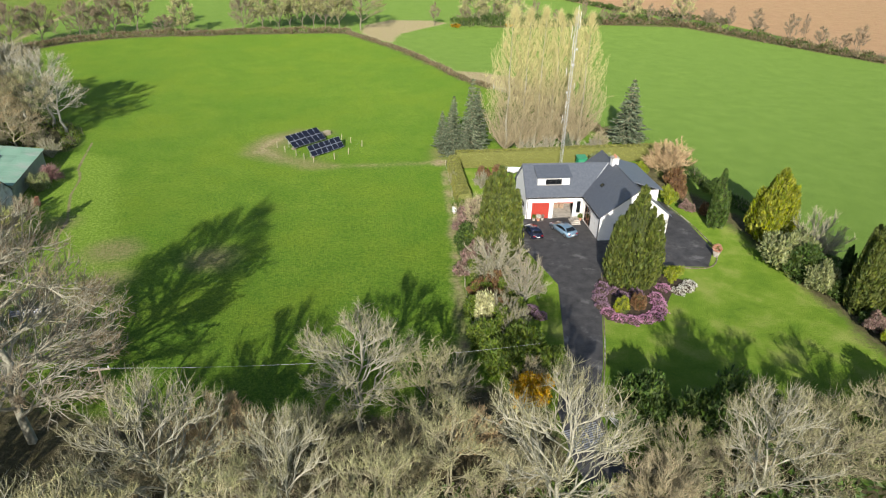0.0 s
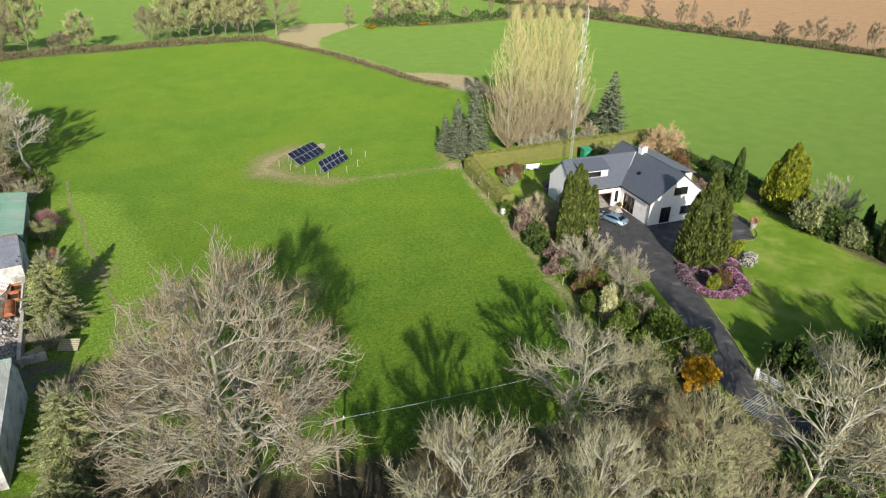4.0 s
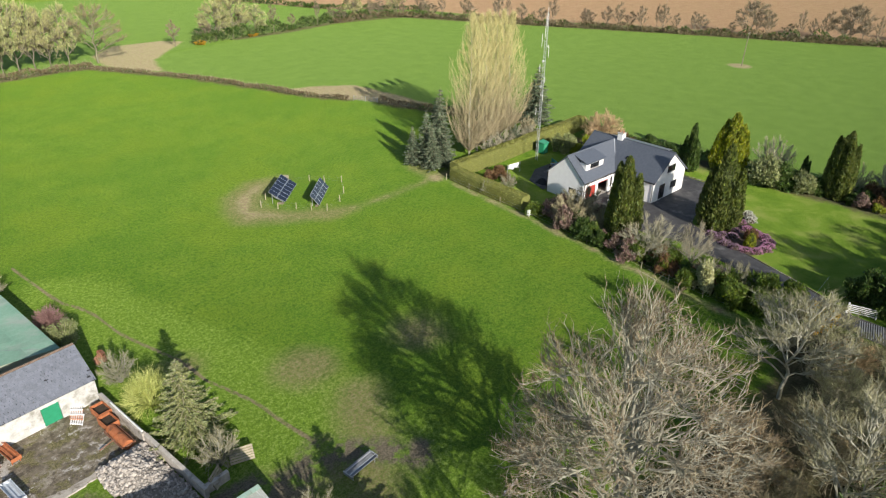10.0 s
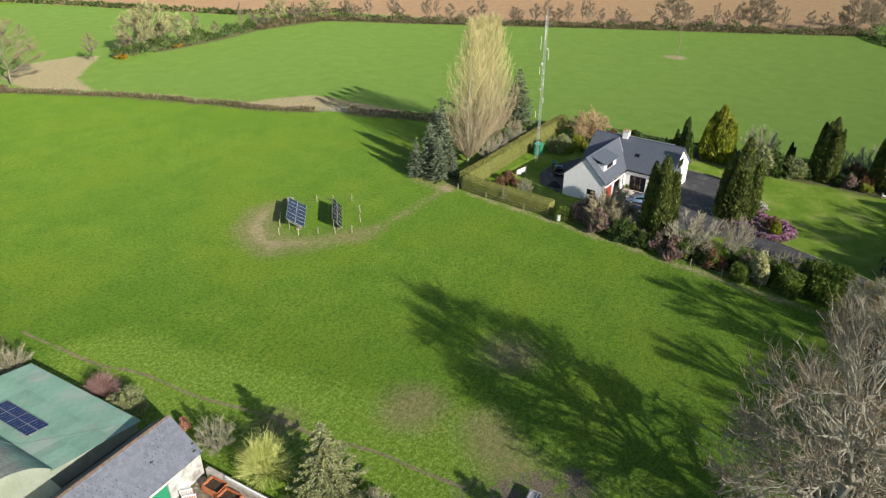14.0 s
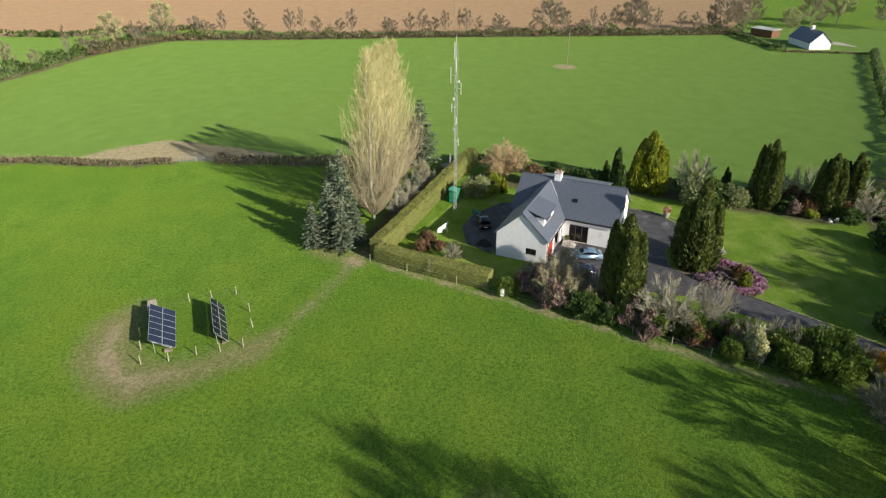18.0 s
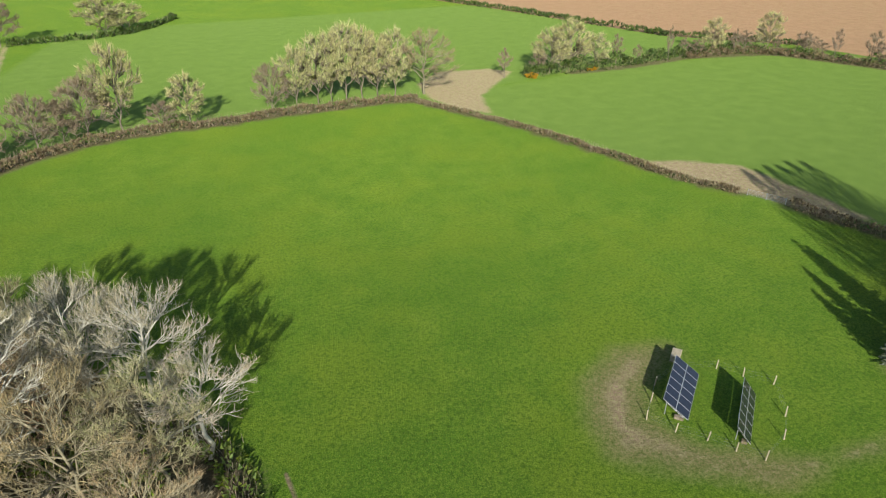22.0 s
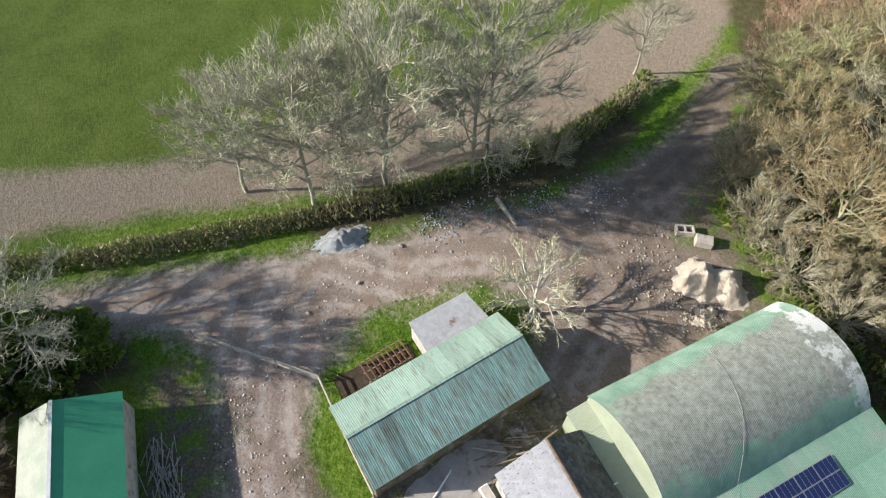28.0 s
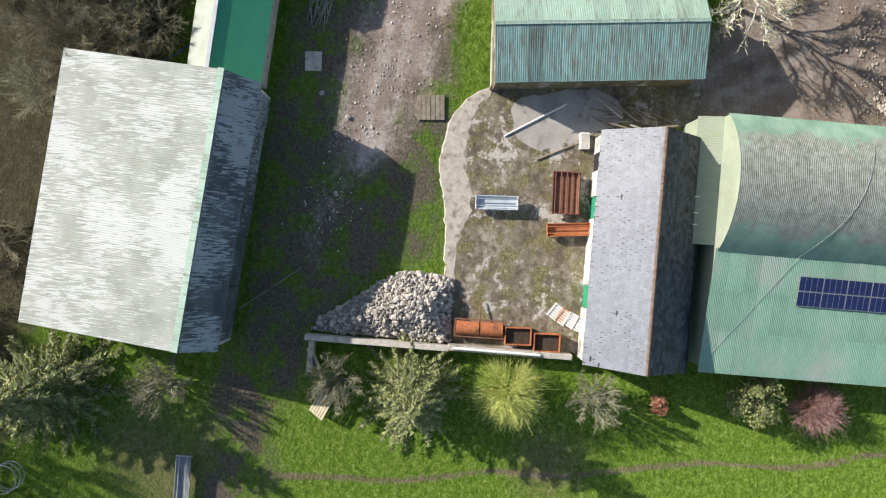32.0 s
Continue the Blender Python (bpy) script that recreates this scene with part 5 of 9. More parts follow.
# front belt of trees, the wood behind the yard, and the hedgerows
plant(K_OAK, [(-24.0, 50.5, 24.0, 19)])
plant(K_ASH, [(17.2, 30.0, 17.5, 13), (-10.7, 37.5, 15.6, 12), (4.8, 45.5, 13.4, 12.5), (-2.0, 34.0, 14.6, 8), (-31.0, 36.0, 16.0, 11), (33.0, 28.0, 15.0, 10), (-52.0, 152.5, 17.5, 13), (-66.0, 143.0, 17.0, 13), (-69.0, 158.0, 16.0, 12), (-20, 32, 14, 10)], "woodland trees")
plant(K_ASH2, [(-78.0, 143.0, 9.5, 10), (-75.0, 144.0, 12.0, 11), (-6.0, 31.5, 13.0, 9), (10.5, 44.0, 10.5, 9), (4.0, 31.0, 12.5, 9), (-15.0, 31.0, 14.0, 10), (40.0, 29.0, 12.0, 10), (10.5, 35.5, 11.0, 9), (-38.0, 42.0, 14.0, 10), (-46.5, 139.0, 15.0, 12), (-75.0, 153.0, 12.0, 11), (48, 31, 10, 9), (-60, 158, 17, 13), (0.5, 40.0, 9, 8), (29.5, 32.5, 8, 7)], "woodland trees")
plant(K_PALE, [(-59.5, 142.5, 21.5, 16), (-46.0, 148.0, 17.0, 13), (-42.2, 141.0, 13.0, 12), (-51.5, 150.5, 18.0, 12)], "pale sycamores")
plant(K_OAK2, [(33.5, 257.5, 18.5, 20.0), (-72.0, 148.0, 15.0, 13), (-71.0, 138.0, 12.0, 11), (-64.0, 138.5, 14.0, 12), (-52.5, 138.0, 16.5, 15), (-77.0, 147.0, 11.5, 12), (-62.0, 133.5, 12.0, 11), (-48.0, 131.5, 11.0, 11), (-67.0, 150.0, 16.0, 13), (-68, 135, 11, 10), (-55, 147, 14, 12), (-5, 41, 8, 8)], "woodland trees")
plant(K_FAR, [(-84.0, 204.0, 14.6, 15.4), (-78.0, 233.0, 14.6, 14.3), (-72.0, 243.0, 13.4, 12.1), (-52.0, 254.0, 15.2, 14.3), (-36.0, 254.0, 7.3, 7.7), (-9.5, 257.0, 13.4, 9.9), (-82, 391, 18.3, 17.6), (227, 116, 14.6, 15.4), (240, 83, 14.6, 16.5), (252, 48, 15.9, 15.4), (266, 38, 15.0, 13.0), (274, 12, 14.0, 13.0), (279, -18, 16.0, 15.0), (-62, 249, 13.4, 12.1), (-57, 252, 11.0, 9.9)], "hedgerow trees")
plant(K_FAR2, [(7.5, 261.0, 19.2, 11), (16.3, 261.0, 20.4, 12), (25.5, 259.5, 19.2, 12), (-2.5, 259.0, 16.8, 11), (-30.0, 255.0, 13.2, 10), (-85.5, 214.0, 12.8, 13.2), (-45.0, 256.0, 21.2, 13.2), (3.5, 260.0, 19.1, 13.2), (12.0, 262.0, 21.2, 14.3), (20.5, 260.0, 17.5, 12.1), (80.0, 263.0, 14.6, 13.2), (88.0, 264.0, 16.8, 14.3), (98.0, 263.0, 11.8, 9.9), (-46, 403, 15.9, 22.0), (150, 263, 13.2, 9.9), (262, 22, 10.0, 9.0), (288, -1, 16.0, 14.0), (172, 258, 14.6, 11.0), (-36, 410, 12.2, 17.6)], "hedgerow trees")
plant(K_GREY, [(-85.2, 114.0, 19.0, 17), (-85.1, 103.4, 19.5, 16), (-85.6, 100.2, 16.0, 13), (-86.0, 96.6, 17.5, 16), (-82.4, 110.8, 16.5, 12), (-90.0, 91.5, 14.0, 12), (-88.0, 133.6, 13.0, 8), (-81.3, 71.8, 11.0, 14), (-86.5, 66.0, 12.0, 14), (-84, 57, 11, 12)], "lane bank trees")
plant(K_YARD, [(-67.6, 108.6, 8.2, 9.5)], "bleached trees")
plant(K_POP, [(43.0, 116.0, 27.8, 12.0), (46.3, 116.5, 27.2, 11.5), (49.6, 117.1, 27.4, 11.5), (52.8, 117.5, 26.6, 11.5), (56.0, 117.8, 26.8, 11.5), (59.4, 118.0, 26.2, 11.5)], "row of poplars")
wisps = random.Random(15)
edge_pts = smooth_line([(120, 262), (150, 262), (172, 252), (190, 203), (215, 142), (238, 79), (253, 41)], 4.5)
plant(K_WISP, [(x + wisps.uniform(0, 5), y + wisps.uniform(-2, 2), wisps.uniform(5, 12.5), wisps.uniform(3, 7.5)) for x, y in edge_pts if wisps.random() < 0.85] + [(x, 263 + wisps.uniform(-2, 2), wisps.uniform(6, 11), wisps.uniform(4, 7)) for x in (64, 76, 92, 106, 116)], "far hedgerow trees")


# ---- walls and openings ----
def wall_boxes(bm, m, length, height, openings=(), th=0.3):
    """A wall along local x, its outer face on y = 0, with openings (x0, x1, z0, z1) cut through it."""
    x = 0.0
    for x0, x1, z0, z1 in sorted(openings):
        if x0 > x:
            add_box(bm, x, x0, 0, th, 0, height, m=m)
        if z0 > 0:
            add_box(bm, x0, x1, 0, th, 0, z0, m=m)
        if z1 < height:
            add_box(bm, x0, x1, 0, th, z1, height, m=m)
        x = x1
    if x < length:
        add_box(bm, x, length, 0, th, 0, height, m=m)


def gable(bm, m, half, z0, z1, th=0.3, peak=0.5):
    """A gable triangle along local x (0 .. 2*half)."""
    pts = [(0, z0), (2 * half, z0), (2 * half * peak, z1)]
    a = [bm.verts.new(m @ Vector((x, 0, z))) for x, z in pts]
    b = [bm.verts.new(m @ Vector((x, th, z))) for x, z in pts]
    bm.faces.new(a), bm.faces.new(b[::-1])
    for i in range(3):
        bm.faces.new((a[i], a[(i + 1) % 3], b[(i + 1) % 3], b[i]))


def window(parent, m, w, h, bars=1, frame=None, cross=False, sill=True, name="window"):
    """A framed window set 6 cm into its wall, outer face on local y = 0."""
    frame = frame or M_WOOD_BROWN
    bm = bmesh.new()
    f = 0.08
    for x0, x1, z0, z1 in ((0, w, 0, f), (0, w, h - f, h), (0, f, f, h - f), (w - f, w, f, h - f)):
        add_box(bm, x0, x1, 0.05, 0.14, z0, z1)
    for i in range(1, bars + 1):
        add_box(bm, w * i / (bars + 1) - 0.03, w * i / (bars + 1) + 0.03, 0.06, 0.13, f, h - f)
    if cross:
        add_box(bm, f, w - f, 0.062, 0.128, h * 0.62, h * 0.62 + 0.05)
    win = part(name, bm, frame, parent)
    win.matrix_basis = m
    part("pane", box(f, w - f, 0.09, 0.11, f, h - f), M_GLASS, win, "dark reflecting glass")
    if sill:
        part("window_sill", box(-0.08, w + 0.08, -0.08, 0.14, -0.08, -0.003), M_CONC_PALE, win)
    return win


def at(x, y, z, rz=0):
    return pose(x, y, z, 0, 0, rz)


# ---- the white house ----
house = thing("house", pose(36.2, 86.5, 0, 0, 0, -7.5), "white-rendered dormer house with slate-grey roofs and a double garage wing", "house")
EV, RG, RM = 4.0, 7.6, 7.95
UW, UE, VS, VN = 9.1, 19.5, -8.4, 8.0
bm = bmesh.new()
# garage wing: front, gable end, back
wall_boxes(bm, at(0, -0.4, 0), UW, EV, [(0.9, 3.7, 0, 2.75), (4.35, 7.55, 0, 2.75), (8.1, 8.75, 0.9, 2.9)])
wall_boxes(bm, at(0, 7.3, 0, -90), 7.7 - 0.3, EV, [(4.6, 6.2, 1.2, 2.2)])
gable(bm, at(0, 7.3, 0, -90), 3.85, EV, RG - 0.12)
wall_boxes(bm, at(UW, 7.3, 0, 180), UW - 0.3, EV, [(2.2, 3.6, 1.0, 2.2)])
# main block: west side, front gable, east side, back gable
wall_boxes(bm, at(UW, -0.4, 0, -90), 7.7, EV, [(1.0, 4.0, 0.1, 2.9)])
wall_boxes(bm, at(UW, VS, 0), UE - UW, EV, [(2.1, 4.0, 0.1, 2.8), (5.8, 7.9, 1.2, 2.6)])
wall_boxes(bm, at(UE, VS, 0, 90), VN - VS, EV, [(3.0, 4.6, 1.0, 2.3), (8.0, 10.0, 1.0, 2.3), (12.6, 13.5, 0, 2.1)])
wall_boxes(bm, at(UE, VN, 0, 180), UE - UW, EV, [(3.0, 4.5, 1.0, 2.2)])
gable(bm, at(UW, VS, 0), (UE - UW) / 2, EV, RM - 0.12)
gable(bm, at(UE, VN, 0, 180), (UE - UW) / 2, EV, RM - 0.12)
wall_boxes(bm, at(UW, VN, 0, -90), 0.8, EV)
part("wall", bm, M_RENDER, house)
part("floor_slab", box(0.1, UW - 0.1, -0.2, 7.0, -0.1, 0.06), M_CONC_PALE, house)
part("floor_slab", box(UW + 0.1, UE - 0.1, VS + 0.1, VN - 0.1, -0.1, 0.07), M_CONC_PALE, house)
part("partition", box(0.35, UW - 0.05, 5.0, 5.15, 0.06, EV), M_INTERIOR, house, "cluttered back wall of the garage")
part("partition", box(3.95, 4.1, -0.08, 5.0, 0.06, EV), M_CONC_PALE, house)
OV = 0.35
sl = (RG - EV) / 3.85
um = (UW + UE) / 2
sm = (RM - EV) / (um - UW)
th = 0.16


def roof_plate(a, b, c, d, mat=None, label="", name="roof_slope"):
    return part(name, quad_plate(a, b, c, d, th), mat or M_SLATE_NEW, house, label)


# garage wing slopes run into the main roof
vt = UW + (RG - EV) / sm
roof_plate((-0.25, -0.4 - OV, EV - OV * sl + th), (UW + 0.12, -0.4 - OV, EV - OV * sl + th), (vt, 3.45, RG + th), (-0.25, 3.45, RG + th))
roof_plate((-0.25, 3.45, RG + th), (vt, 3.45, RG + th), (UW + 0.12, 7.3 + OV, EV - OV * sl + th), (-0.25, 7.3 + OV, EV - OV * sl + th))
roof_plate((UW - OV, VS - 0.3, EV - OV * sm + th), (um, VS - 0.3, RM + th), (um, VN + 0.3, RM + th), (UW - OV, VN + 0.3, EV - OV * sm + th))
roof_plate((um, VS - 0.3, RM + th), (UE + OV, VS - 0.3, EV - OV * sm + th), (UE + OV, VN + 0.3, EV - OV * sm + th), (um, VN + 0.3, RM + th))
bm = bmesh.new()
add_rod(bm, (um, VS - 0.3, RM + th), (um, VN + 0.3, RM + th), 0.11)
add_rod(bm, (-0.25, 3.45, RG + th), (vt, 3.45, RG + th), 0.11)
part("ridge_tiles", bm, M_SLATE_NEW, house)
bm = bmesh.new()
for y0 in (-0.4 - OV, 7.3 + OV):
    add_rod(bm, (UW - 0.1, y0, EV - OV * sl + th + 0.03), (vt, 3.45, RG + th + 0.03), 0.09, sides=6)
part("valley_flashing", bm, M_LEAD, house, "pale lead valley between the roofs")
bm = bmesh.new()
for x0, x1, y0 in ((-0.25, UW - 0.2, -0.4 - OV - 0.06), (-0.25, UW - 0.2, 7.3 + OV + 0.06)):
    part("gutter", box(x0, x1, y0 - 0.06, y0 + 0.06, EV - OV * sl - 0.06, EV - OV * sl + 0.08), M_BLACK, house)
for x0, y0, y1 in ((UW - OV - 0.06, VS - 0.3, -0.5), (UE + OV + 0.06, VS - 0.3, VN + 0.3)):
    part("gutter", box(x0 - 0.06, x0 + 0.06, y0, y1, EV - OV * sm - 0.06, EV - OV * sm + 0.08), M_BLACK, house)
bm = bmesh.new()
for x, y in ((-0.12, 7.35), (0.15, -0.5), (UW - 0.12, VS + 0.1)):
    part("downpipe", rod((x, y, 0.05), (x, y, EV - 0.3), 0.05), M_BLACK, house)
# front dormer over the garage
dz = EV + (0.85 + 0.4) * sl * 0.62
bm = bmesh.new()
wall_boxes(bm, at(1.8, 0.75, 4.75), 5.1, 1.75, [(1.25, 3.85, 0.55, 1.45)], 0.2)
for x in (1.8, 6.7):
    add_box(bm, x, x + 0.2, 0.95, 3.2, 4.75, 6.5)
dorm = part("dormer", bm, M_RENDER, house)
part("dormer_roof", quad_plate((1.55, 0.3, 6.62), (7.15, 0.3, 6.62), (7.15, 3.4, 7.66), (1.55, 3.4, 7.66), 0.14), M_SLATE_NEW, dorm)
window(house, at(3.05, 0.75, 5.3), 2.6, 0.9, 2, M_BLACK, True)
# long low dormer on the east slope
bm = bmesh.new()
wall_boxes(bm, at(UE - 0.9, -5.2, 4.4), 0.2, 2.2)
wall_boxes(bm, at(UE - 0.7, -5.2, 4.4, 90), 10.4, 2.15, [(1.0, 2.6, 0.7, 1.7), (6.5, 8.1, 0.7, 1.7)], 0.2)
add_box(bm, um + 0.4, UE - 0.75, -5.2, -5.0, 5.0, 6.55)
add_box(bm, um + 0.4, UE - 0.75, 5.0, 5.2, 5.0, 6.55)
dorm2 = part("dormer", bm, M_RENDER, house)
part("dormer_roof", quad_plate((um + 0.05, -5.5, RM + th + 0.02), (UE - 0.2, -5.5, 6.72), (UE - 0.2, 5.5, 6.72), (um + 0.05, 5.5, RM + th + 0.02), 0.14), M_SLATE_NEW, dorm2)
chim = part("chimney", box(um - 0.5, um + 0.5, 1.75, 2.85, RM - 0.9, RM + 1.05, 0.03), M_RENDER, house)
part("chimney_cap", box(um - 0.6, um + 0.6, 1.65, 2.95, RM + 1.054, RM + 1.17, 0.02), M_CONC_PALE, chim)
for v in (2.0, 2.6):
    part("chimney_pot", rod((um, v, RM + 1.174), (um, v, RM + 1.55), 0.16, 0.13, 10), M_TERRACOTTA, chim)
for u, v in ((11.4, -1.4),):
    z = EV + (u - UW) * sm + th
    bm = bmesh.new()
    add_box(bm, -0.32, 0.32, -0.4, 0.4, 0.0, 0.09)
    sk = part("skylight", bm, M_BLACK, house)
    sk.matrix_basis = Matrix.Translation((u, v, z)) @ Euler((0, -math.atan(sm), 0)).to_matrix().to_4x4()
    part("pane", box(-0.26, 0.26, -0.34, 0.34, 0.091, 0.1), M_GLASS, sk)
bm = bmesh.new()
add_box(bm, 0, 2.8, 0.1, 0.15, 0, 2.75)
for k in range(6):
    add_box(bm, 0.06, 2.74, 0.07, 0.1, 0.08 + k * 0.45, 0.42 + k * 0.45, 0.01)
gd = part("garage_door", bm, M_DOOR_RED, house, "closed red panelled garage door")
gd.matrix_basis = at(0.9, -0.4, 0.06)
part("garage_frame", box(4.35, 7.55, -0.36, -0.2, 2.6, 2.745), M_DOOR_RED, house)
window(house, at(8.1, -0.4, 0.9), 0.65, 2.0, 0, M_BLACK, True)
window(house, at(0, 2.7, 1.2, -90), 1.6, 1.0, 1, M_BLACK)
window(house, at(UW, -1.4, 0.1, -90), 3.0, 2.8, 2, M_WOOD_BROWN, False, False, "patio_door")
window(house, at(UW + 2.1, VS, 0.1), 1.9, 2.7, 1, M_BLACK, False, False, "patio_door")
window(house, at(UW + 5.8, VS, 1.2), 2.1, 1.4, 2, M_BLACK)
bm = bmesh.new()
window(house, at(UW + 4.0, VS - 0.11, 4.7), 2.5, 1.2, 2, M_BLACK)
window(house, at(UE, VS + 3.0, 1.0, 90), 1.6, 1.3, 1, M_BLACK)
window(house, at(UE, VS + 8.0, 1.0, 90), 2.0, 1.3, 1, M_BLACK)
window(house, at(UE, VN, 1.0, 180) @ at(3.0, 0, 0), 1.5, 1.2, 1, M_BLACK)
window(house, at(UW, 7.3, 1.0, 180) @ at(2.2, 0, 0), 1.4, 1.2, 1, M_BLACK)
window(house, at(UE - 0.7, -5.2 + 1.0, 5.1, 90), 1.6, 1.0, 1, M_BLACK, False, False)
window(house, at(UE - 0.7, -5.2 + 6.5, 5.1, 90), 1.6, 1.0, 1, M_BLACK, False, False)
part("back_door", box(UE - 0.2, UE - 0.12, VS + 12.62, VS + 13.48, 0.08, 2.08), M_WOOD_BROWN, house)
bm = bmesh.new()
for k, (u, v, r) in enumerate(((1.2, -1.0, 0.35), (1.9, -1.15, 0.4), (2.6, -0.95, 0.3), (8.6, -1.3, 0.4))):
    pot = thing("plant_pot", house.matrix_basis @ at(u, v, 0.045), "potted shrub beside the garage doors", "plant pot", "pots by the garage")
    part("pot", rod((0, 0, 0), (0, 0, 0.45), r * 0.55, r * 0.75, 10), M_TERRACOTTA if k % 2 else M_CONC_PALE, pot)
    rng = np.random.default_rng(70 + k)
    v3 = rng.normal(0, 1, (160, 3))
    v3 /= np.linalg.norm(v3, axis=1, keepdims=True)
    put_part("leaves", cards(rng, v3 * r * rng.uniform(0.6, 1, (160, 1)) + np.array([0, 0, 0.45 + r * 0.7]), v3, 0.16, (M_LEAF_MID, M_LEAF_WHITE, M_LEAF_BLUSH, M_LEAF_MID)[k], "leaves"), pot)
bm = bmesh.new()
for k in range(9):
    x, y = 4.7 + (k % 3) * 0.9, 3.2 + (k // 3) * 0.6
    add_box(bm, x, x + 0.7, y, y + 0.5, 0.07, 0.5 + 0.25 * ((k * 7) % 4), 0.02)
tagged(put_part("storage_boxes", bm_mesh("storage_boxes", bm, M_INTERIOR), None, "", house.matrix_basis), "stacked boxes stored in the open garage", "boxes")


# ---- farm buildings ----
def sheet_slope(parent, p0, along, down, length, fall, mat, cols, rows, name="roof_sheet", pitch=0.16, amp=0.014, seed=1):
    """Corrugated sheets laid in rows down a roof slope: waves run down the slope."""
    along, down = Vector(along).normalized(), Vector(down).normalized()
    nrm = along.cross(down)
    if nrm.z < 0:
        nrm = -nrm
    w, l = length / cols, fall / rows
    me = corrugated(name, w + 0.06, l + 0.12, mat, pitch, amp)
    rng = random.Random(seed)
    for i in range(cols):
        for j in range(rows):
            o = Vector(p0) + along * (w * i) + down * (l * j) + nrm * (0.012 * (rows - j) + 0.010 * (i % 2) + rng.uniform(0, 0.006))
            m = Matrix((along, down, nrm)).transposed().to_4x4()
            m.translation = o
            put_part(name, me, parent, "", m)


def gable_body(parent, L, W, ev, rg, mat, ridge=0.5, openings=(), th=0.25):
    """Walls of a plain shed: length along x (0..L), width along y (0..W); ridge along x."""
    bm = bmesh.new()
    wall_boxes(bm, at(0, 0, 0), L, ev, openings, th)
    wall_boxes(bm, at(L, W, 0, 180), L, ev, (), th)
    wall_boxes(bm, at(L, th, 0, 90), W - 2 * th, ev, (), th)
    wall_boxes(bm, at(0, W - th, 0, -90), W - 2 * th, ev, (), th)
    gable(bm, at(L, 0, 0, 90), W / 2, ev, rg - 0.03, th, ridge)
    gable(bm, at(0, W, 0, -90), W / 2, ev, rg - 0.03, th, 1 - ridge)
    return part("wall", bm, mat, parent)


# slate-roofed stone shed: x is along the building
shed = thing("slate_shed", pose(-57.0, 99.4, 0), "whitewashed stone shed with old grey slates and green doors", "shed")
gable_body(shed, 15.9, 6.6, 2.95, 5.5, M_WALL_OLD, 0.5, [(1.2, 2.5, 0, 2.0), (4.3, 5.9, 0, 2.1), (10.6, 12.3, 0, 2.2)], 0.4)
part("door", box(4.34, 5.86, 0.08, 0.14, 0.03, 2.08, 0.01), M_DOOR_GREEN, shed, "green painted plank door")
part("door", box(10.64, 12.26, 0.08, 0.14, 0.03, 2.18, 0.01), M_DOOR_GREEN, shed, "green painted plank door")
# no door leaf here: a black panel paints the darkness inside the opening
part("door", box(1.24, 2.46, 0.08, 0.14, 0.03, 1.98, 0.01), M_BLACK, shed, "black panel standing in for the shade of an open doorway")


def slate_slope(parent, y0, y1, z0, z1, L, mat, name):
    """Staggered lapped slates from eave to ridge, gathered in one part."""
    rng = random.Random(5)
    run, rise = y1 - y0, z1 - z0
    fall = math.hypot(run, rise)
    dy, dz = run / fall, rise / fall
    ny, nz = -dz * (1 if run > 0 else -1) * (1 if run > 0 else -1), abs(dy)
    rows, cols = int(fall / 0.30), int(L / 0.34)
    verts, faces = [], []
    for j in range(rows):
        for i in range(-1, cols + 1):
            x0 = (i + (0.5 if j % 2 else 0)) * L / cols + rng.uniform(-0.008, 0.008)
            worn = noise.noise((x0 * 0.35, j * 0.14, 3.0 + y0)) > 0.02
            x1 = x0 + L / cols - (rng.choice((0.006, 0.012, 0.022, 0.045)) if worn else 0.006)
            x0, x1 = max(x0, -0.12), min(x1, L + 0.12)
            if x1 - x0 < 0.05 or rng.random() < (0.004 if worn else 0.001):
                continue
            s0, s1 = j * fall / rows + (rng.uniform(-0.07, 0.04) if worn else rng.uniform(-0.006, 0.006)), (j + 1.55) * fall / rows
            s1 = min(s1, fall)
            up0, up1 = 0.040 + rng.uniform(0, 0.024 if worn else 0.006), 0.012
            k = len(verts)
            for s, up in ((s0, up0), (s1, up1)):
                for x in (x0, x1):
                    verts.append((x, y0 + dy * s, z0 + dz * s + up))
            for s, up in ((s0, up0 - 0.016), (s1, up1 - 0.010)):
                for x in (x0, x1):
                    verts.append((x, y0 + dy * s, z0 + dz * s + up))
            faces += [(k, k + 1, k + 3, k + 2), (k, k + 4, k + 5, k + 1), (k, k + 2, k + 6, k + 4), (k + 1, k + 5, k + 7, k + 3)]
    ob = put_part(name, mesh_of(name, verts, faces, mat), parent)
    return tagged(ob, kind="stuff")


# the north slope takes the slate with shade painted into its colour
for y0, y1, mat in ((-0.25, 3.3, M_SLATE_OLD), (6.85, 3.3, M_SLATE_SHADED)):
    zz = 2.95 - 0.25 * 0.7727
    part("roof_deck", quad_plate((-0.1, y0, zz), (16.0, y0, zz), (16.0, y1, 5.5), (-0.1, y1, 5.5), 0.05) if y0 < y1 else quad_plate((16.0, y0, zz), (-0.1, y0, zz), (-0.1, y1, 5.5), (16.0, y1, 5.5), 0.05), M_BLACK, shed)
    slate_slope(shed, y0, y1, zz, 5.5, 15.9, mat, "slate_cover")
bm = bmesh.new()
for k in range(35):
    add_rod(bm, (-0.1 + k * 0.46, 3.3, 5.53 + 0.01 * (k % 2)), (0.34 + k * 0.46, 3.3, 5.53 + 0.01 * (k % 2)), 0.13, sides=8)
part("ridge_tiles", bm, M_RIDGE, shed)
bm = bmesh.new()
